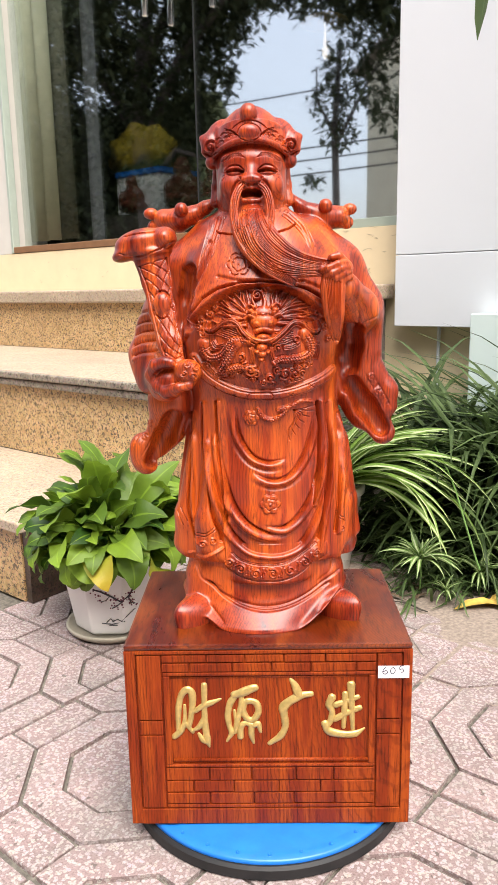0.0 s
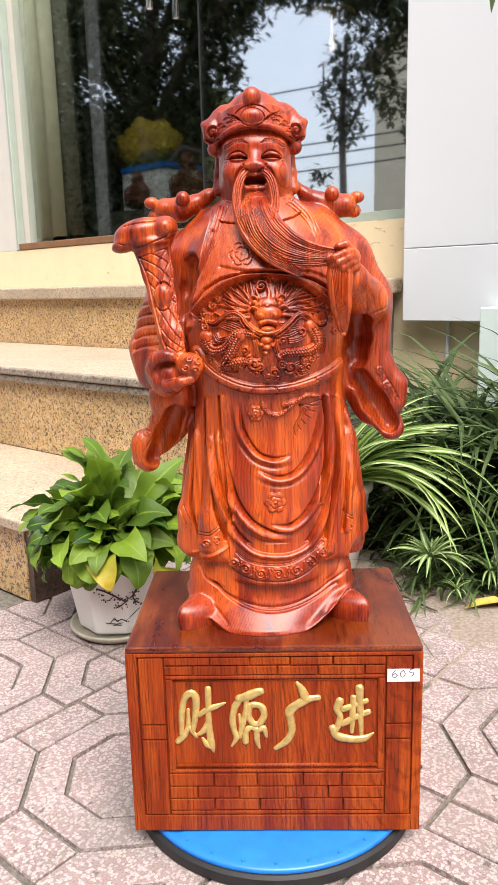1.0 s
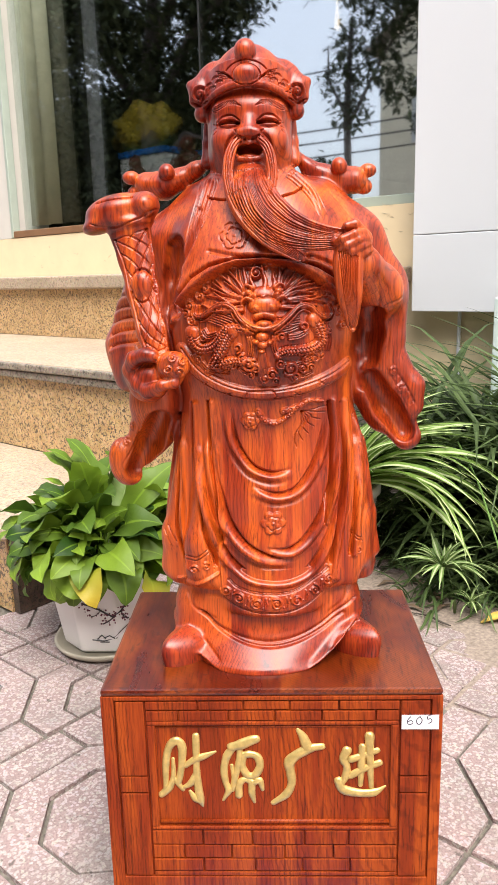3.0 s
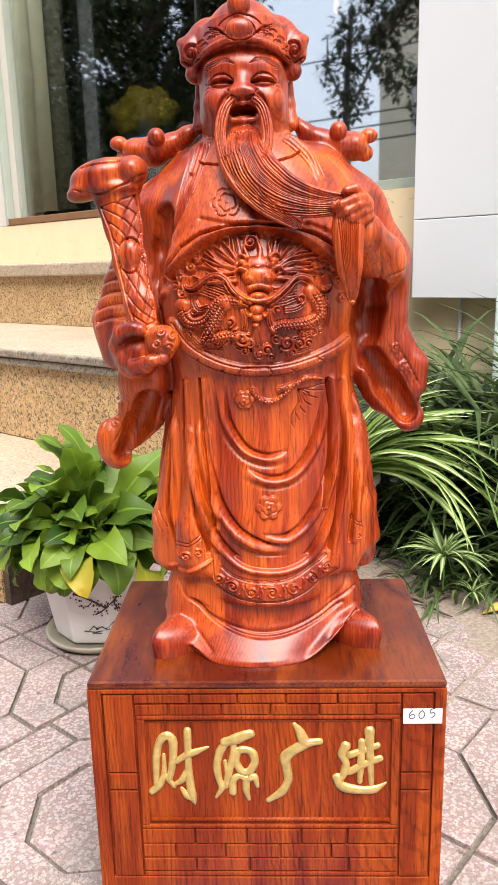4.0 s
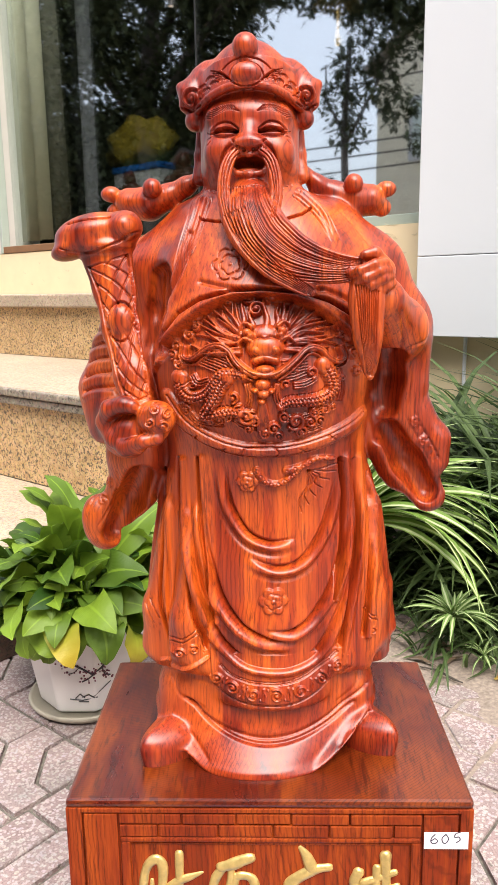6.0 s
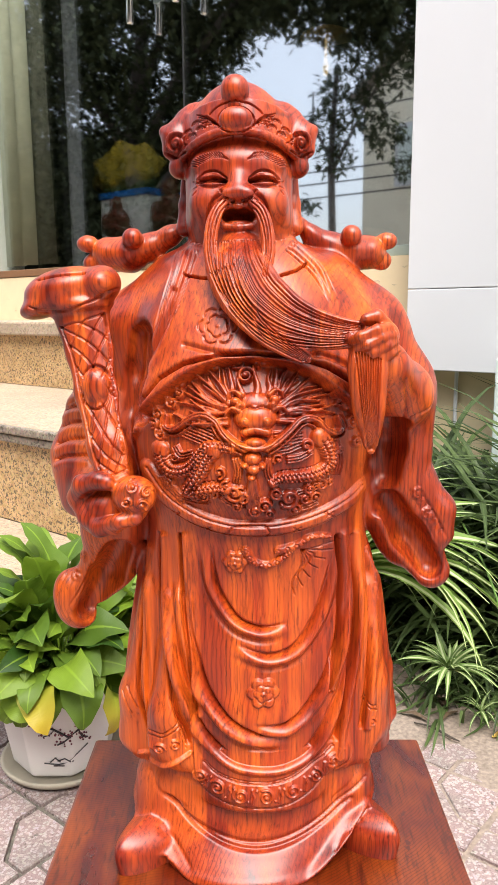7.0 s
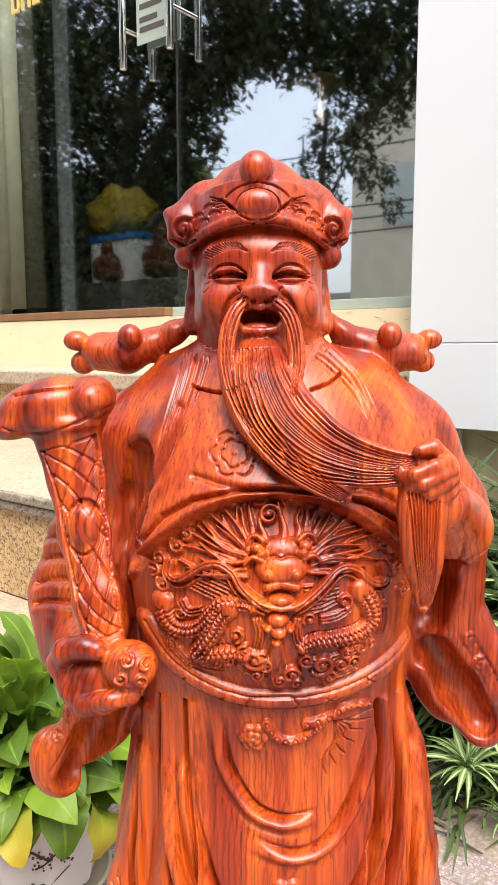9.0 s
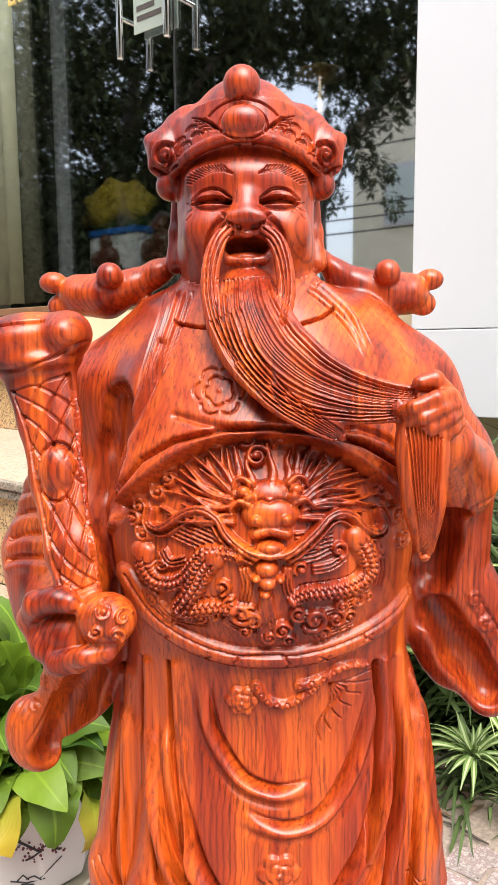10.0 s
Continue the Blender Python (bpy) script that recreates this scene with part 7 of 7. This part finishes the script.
# the near tree: its crown hangs over the pavement and fills the upper glass
tree("large dark leafy street tree with an overhanging crown", (-9.3, -4.2, 0), [((0, 0, 0), 0.24), ((0.05, 0, 1.5), 0.19), ((0, 0.1, 3.2), 0.16), ((0.2, 0, 5.0), 0.10)],
     [([(0, 0.1, 2.8), (1.0, 0.2, 3.9), (2.6, 0.3, 4.9)], 0.11), ([(0, 0.1, 3.0), (-1.0, 0.1, 4.2), (-1.8, 0, 5.0)], 0.10), ([(0.1, 0.1, 3.8), (0.9, 0, 5.2), (2.0, 0, 6.0)], 0.09), ([(0, 0, 2.2), (0.9, 0.2, 2.7), (1.5, 0.2, 2.5)], 0.06)],
     [((0.2, 0, 4.6), 1.4), ((-1.4, 0, 4.2), 1.3), ((-1.7, 0, 2.9), 0.9), ((-0.6, 0, 3.0), 0.8), ((1.6, 0, 5.2), 1.2), ((3.0, 0.1, 5.1), 0.9), ((4.3, 0.1, 5.0), 0.9), ((0.6, 0, 3.4), 0.7), ((1.3, 0, 2.9), 0.45), ((0.3, 0, 2.3), 0.55), ((-0.9, 0, 2.0), 0.6), ((1.2, 0, 2.2), 0.32), ((-2.7, 0, 2.1), 0.9), ((-2.7, 0, 3.6), 1.0), ((-2.7, 0, 5.0), 1.1), ((1.35, 0, 3.7), 0.5), ((1.5, 0, 4.4), 0.6), ((2.4, 0, 4.8), 0.55), ((3.2, 0, 4.55), 0.5), ((4.0, 0, 4.3), 0.55), ((4.7, 0, 4.1), 0.6), ((-3.8, 0, 3.0), 1.2), ((-3.8, 0, 5.0), 1.2), ((-1.5, -0.3, 1.2), 0.8), ((0.2, -0.3, 1.3), 0.7), ((-3.0, -0.3, 1.0), 0.9), ((-2.7, 0, 6.2), 1.1), ((-1.0, 0, 6.0), 1.2), ((0.8, 0, 6.3), 1.0)], 2300, 0.14, 21)
tree("slender street tree with a ragged crown", (-5.55, -4.05, 0), [((0, 0, 0), 0.06), ((0.02, 0, 1.4), 0.05), ((-0.02, 0, 2.6), 0.045), ((0.05, 0, 3.6), 0.03)],
     [([(0, 0, 2.4), (0.4, 0, 3.0), (0.7, 0, 3.4)], 0.03), ([(0, 0, 2.5), (-0.3, 0, 3.0), (-0.3, 0, 3.4)], 0.025)],
     [((0.05, 0, 2.55), 0.26), ((-0.10, 0, 2.95), 0.30), ((0.15, 0, 3.35), 0.36), ((0.5, 0, 3.05), 0.28), ((0.75, 0, 2.75), 0.28), ((0.85, 0, 3.5), 0.40), ((0.35, 0, 3.9), 0.40), ((1.0, 0, 2.35), 0.16), ((-0.35, 0, 2.0), 0.16), ((0.8, 0, 4.2), 0.5)], 3000, 0.10, 22)

HOUSE_WALL = simple("beige_house_wall", (0.92, 0.86, 0.69), 0.85, 0, 0.1, 3, 0.1)
HOUSE_ROOF = simple("dull_roof", (0.20, 0.17, 0.14), 0.8, 0, 0.2, 6, 0.3)
house = thing("house", "beige gabled house across the street", "house", BLD @ Matrix.Translation((-6.2, -8.6, 0)))
bm = bmesh.new()
prof = [(-1.6, 0.0), (3.2, 0.0), (3.2, 4.6), (0.6, 6.2), (-1.6, 4.6)]
front = [bm.verts.new((x, 0, z)) for x, z in prof]
rear = [bm.verts.new((x, -4, z)) for x, z in prof]
bm.faces.new(front)
bm.faces.new(list(reversed(rear)))
for i in range(5):
    j = (i + 1) % 5
    bm.faces.new((front[j], front[i], rear[i], rear[j]))
part("wall", bm, HOUSE_WALL, house)
for (xa, za), (xb, zb) in (((-1.8, 4.52), (0.6, 6.28)), ((0.6, 6.28), (3.4, 4.52))):
    bm = bmesh.new()
    vs = [bm.verts.new(p) for p in ((xa, 0.2, za), (xb, 0.2, zb), (xb, -4.2, zb), (xa, -4.2, za), (xa, 0.2, za + 0.1), (xb, 0.2, zb + 0.1), (xb, -4.2, zb + 0.1), (xa, -4.2, za + 0.1))]
    for f in ((0, 1, 2, 3), (7, 6, 5, 4), (0, 4, 5, 1), (1, 5, 6, 2), (2, 6, 7, 3), (3, 7, 4, 0)):
        bm.faces.new([vs[i] for i in f])
    part("roof", bm, HOUSE_ROOF, house)
for x in (-0.9, 0.9):
    w = box_part("window", x, x + 0.9, 0.002, 0.06, 2.9, 4.0, PANEL, house, "pale shutters")
    box_part("pane", x + 0.08, x + 0.82, 0.061, 0.07, 2.98, 3.92, PANEL2, w)

# clipped hedges added on both sides of the house to block low sky
def build_hedge(x0, x1, y0, count, seed):
    rng = random.Random(seed)
    hedge = thing("hedge", "tall dark leafy hedge added to block the low sky", "hedge", BLD, "hedges")
    bm = bmesh.new()
    bmesh.ops.create_grid(bm, x_segments=70, y_segments=24, size=0.5)
    for v in bm.verts:
        x, z = x0 + (x1 - x0) * (v.co.x + 0.5), 3.6 * (v.co.y + 0.5)
        v.co = Vector((x, y0 - 0.15 + 0.25 * noise.noise(Vector((x, 0, z)) * 1.7) - 0.5 * (z / 3.6) ** 3, z * (1 + 0.10 * noise.noise(Vector((x * 0.7, 4.0, 0))))))
    core = part("core", bm, TREE_LEAF, hedge, smooth=True)
    mod = core.modifiers.new("depth", "SOLIDIFY")
    mod.thickness = 0.5
    bm = bmesh.new()
    uv = bm.loops.layers.uv.new("UVMap")
    for _ in range(count):
        x, z = rng.uniform(x0, x1), rng.uniform(0, 3.7)
        p = Vector((x, y0 - 0.5 * (z / 3.7) ** 3 + rng.uniform(-0.1, 0.15), z))
        h = Vector((rng.uniform(-1, 1), rng.uniform(0, 1), rng.uniform(-1, 0.3))).normalized() * rng.uniform(0.08, 0.18)
        blade(bm, [p, p + h * 0.5, p + h], [0.006, 0.03, 0.002], fold=0.2, uv=uv)
    part("leaves", bm, TREE_LEAF, hedge)


# added so that the glass mirrors dark leaves here, not bright sky
build_hedge(-20.0, -9.0, -5.25, 5200, 17)
# out of view behind the camera, only keeps low sky off the statue
build_hedge(-2.0, 14.0, -6.2, 5200, 18)

# added street trees, unseen behind the camera, that shade the low sky
for x, y, k, seed in ((0.6, -5.2, 1.0, 41), (5.2, -4.6, 1.15, 42), (9.6, -3.4, 1.05, 43)):
    tree("broad dark leafy tree added out of view to block low sky", (x, y, 0), [((0, 0, 0), 0.22), ((0.05, 0.05, 1.4), 0.18), ((0, 0.1, 2.8), 0.14), ((0.1, 0, 4.4), 0.08)],
         [([(0, 0.1, 2.4), (1.0, 0.2, 3.3), (1.9, 0.2, 4.0)], 0.09), ([(0, 0.1, 2.5), (-1.0, 0.1, 3.4), (-1.8, 0, 4.1)], 0.09)],
         [((0.0, 0, 4.6 * k), 1.5), ((-1.7, 0.1, 4.0 * k), 1.3), ((1.7, 0, 4.1 * k), 1.3), ((-0.8, 0.3, 3.0 * k), 1.1), ((1.0, 0.2, 2.9 * k), 1.1), ((-2.4, 0, 2.8 * k), 1.0), ((2.5, 0, 2.7 * k), 1.0), ((0.2, 0, 5.7 * k), 1.1), ((0.0, -0.2, 1.8 * k), 0.9)], 260, 0.42, seed)

# a low white wall far off, and overhead wires on two poles
far_wall = box_part("far_wall", -30, 8, -9.6, -9.4, 0, 1.8, WHITE_WALL, matrix=BLD)
tagged(far_wall, "long pale wall across the street", "wall", kind="structure")
for x in (-16.0, 3.0):
    pole = part("utility_pole", tube(bmesh.new(), [(x, -6.5, 0), (x, -6.5, 7.0)], [0.13, 0.10], 12), CONCRETE, matrix=BLD, smooth=True)
    tagged(pole, "grey concrete utility pole across the street", "pole", "poles")
for z0, z1, y in ((4.35, 3.9, -6.5), (3.35, 3.1, -6.45), (3.15, 2.95, -6.55), (2.85, 2.8, -6.5), (6.2, 5.8, -6.5)):
    pts = [(-16 + 19 * u, y, z0 + (z1 - z0) * u - 0.9 * 4 * u * (1 - u) * 0.35) for u in np.linspace(0, 1, 24)]
    wire = part("wire", tube(bmesh.new(), pts, 0.014, 5), BLACK, matrix=BLD)
    tagged(wire, "thin black overhead wire between poles", "wire", "wires")

# the small tree beside the camera whose leaf dips into view
shade = thing("shade_tree", "young tree with a few hanging glossy leaves", "tree", Matrix.Translation((1.75, 0.35, 0)))
part("trunk", tube(bmesh.new(), [(0, 0, 0), (0.02, 0, 0.9), (-0.05, 0.05, 1.8), (-0.2, 0.1, 2.6)], [0.05, 0.045, 0.035, 0.02], 10), BARK, shade, smooth=True)
part("branch", tube(bmesh.new(), [(-0.05, 0.05, 1.7), (-0.55, 0.25, 1.75), (-1.05, 0.42, 1.45), (-1.255, 0.452, 1.05), (-1.292, 0.455, 0.84)], [0.014, 0.010, 0.006, 0.003, 0.0012], 7), BARK, shade, smooth=True)
leafy_crown("crown", [((-0.2, 0.1, 2.7), 0.6), ((0.4, 0.0, 2.5), 0.5), ((-0.1, -0.4, 2.4), 0.45)], 260, 0.12, 31, shade, TREE_LEAF)
hang = leaf_mesh("leaf", [(0, 0, 0), (0.002, 0, -0.016), (0.003, 0, -0.034), (0.0, 0, -0.054), (-0.003, 0, -0.070)], [0.001, 0.0085, 0.0095, 0.0065, 0.0004], GRASS, 0.25, 4)
ob = new("leaf", hang)
ob.parent = shade
ob.matrix_basis = Matrix.Translation((-1.297, 0.45, 0.842)) @ Euler((0, 0, radians(20))).to_matrix().to_4x4()


# ---- paving: square terrazzo tiles, each cut by grooves into an octagon and four quarters ----
TILE, GAP = 0.3875, 0.0052
A0, S0 = -0.7840, 0.7385


def tile_mesh(seed):
    rng = random.Random(seed)
    bm = bmesh.new()
    g = GAP / 2
    h = TILE / 2

    def octagon(inset, flat):
        r = h - inset
        return [(r, -flat), (r, flat), (flat, r), (-flat, r), (-r, flat), (-r, -flat), (-flat, -r), (flat, -r)]

    def slab(poly, drop=0.0):
        """A piece with worn, rounded top edges."""
        cx, cy = sum(p[0] for p in poly) / len(poly), sum(p[1] for p in poly) / len(poly)
        z = -drop - rng.uniform(0, 0.0008)

        def ring(shrink, zz):
            out = []
            for x, y in poly:
                d = math.hypot(x - cx, y - cy) + 1e-9
                out.append(bm.verts.new((x - (x - cx) / d * shrink, y - (y - cy) / d * shrink, zz)))
            return out

        a, b, c = ring(0, -0.010), ring(0.0004, z - 0.0018), ring(0.0024, z)
        for p, q in ((a, b), (b, c)):
            for i in range(len(poly)):
                j = (i + 1) % len(poly)
                bm.faces.new((p[i], p[j], q[j], q[i]))
        bm.faces.new(c)

    inner = octagon(0.109 + g, 0.0325)
    ring_in = octagon(0.109 - g, 0.0345)
    ring_out = octagon(0.061 + g, 0.0545)
    slab(inner)
    for i in range(8):
        j = (i + 1) % 8
        slab_pts = [ring_in[i], ring_out[i], ring_out[j], ring_in[j]]
        b4 = [bm.verts.new((x, y, -0.010)) for x, y in slab_pts]
        t4 = [bm.verts.new((x, y, 0.0)) for x, y in slab_pts]
        bm.faces.new(t4)
        bm.faces.new((b4[1], b4[2], t4[2], t4[1]))
        bm.faces.new((b4[3], b4[0], t4[0], t4[3]))
    f = 0.0555
    e = h - g - 0.0012
    i0 = h - 0.061 + g
    for k in range(4):
        c, s = (1, 0, -1, 0)[k], (0, 1, 0, -1)[k]

        def turn(p):
            return p[0] * c - p[1] * s, p[0] * s + p[1] * c

        slab([turn(p) for p in ((i0, -f + g), (e, -f + g), (e, f - g), (i0, f - g))])
        # a quarter of the octagon that four tiles form round their common corner
        q, flat = 0.085 - g, 0.0325
        slab([turn(p) for p in ((e, h - q), (e, e), (h - q, e), (h - q, h - flat), (h - flat, h - q))])
        q, flat = 0.085 + g, 0.0345
        rim_out = [turn(p) for p in ((e, f + g), (i0, f + g), (f + g, i0), (f + g, e))]
        rim_in = [turn(p) for p in ((e, h - q), (h - flat, h - q), (h - q, h - flat), (h - q, e))]
        for m in range(3):
            quad = [rim_out[m], rim_in[m], rim_in[m + 1], rim_out[m + 1]]
            b4 = [bm.verts.new((x, y, -0.010)) for x, y in quad]
            t4 = [bm.verts.new((x, y, 0.0)) for x, y in quad]
            bm.faces.new(t4)
            for a, b in ((0, 1), (1, 2), (2, 3), (3, 0)):
                if (a, b) == (1, 2) or (a, b) == (3, 0) or (m == 0 and a == 0) or (m == 2 and a == 2):
                    bm.faces.new((b4[a], b4[b], t4[b], t4[a]))
    bmesh.ops.remove_doubles(bm, verts=bm.verts, dist=0.00005)
    bmesh.ops.recalc_face_normals(bm, faces=bm.faces)
    me = bpy.data.meshes.new("tile")
    bm.to_mesh(me)
    bm.free()
    me.materials.append(TERRAZZO)
    return me


pavement = thing("pavement", "worn pink terrazzo paving with octagon grooves and dirty joints", "pavement", BLD, kind="structure")
bed = box_part("bed", -7, 9, -5, WALL, -0.0115, -0.0065, GROUT, pavement, "dirt-filled joints")
kinds = [tile_mesh(k) for k in range(4)]
rng = random.Random(12)
for i in range(-7, 10):
    for j in range(-8, 4):
        x, y = A0 + TILE * (i + 0.5), S0 + TILE * (j + 0.5) - (0.020 if i < 0 else 0.0)
        if y > 2.3 or (y > STEP_1 - 0.1 and x < -1.25) or (x > -0.9 and y > 1.9):
            continue
        ob = new("tile", rng.choice(kinds))
        ob.parent = pavement
        ob.matrix_basis = Matrix.Translation((x, y, rng.uniform(-0.0012, 0.0))) @ Euler((rng.gauss(0, 0.002), rng.gauss(0, 0.002), rng.choice((0, 1, 2, 3)) * math.pi / 2)).to_matrix().to_4x4()
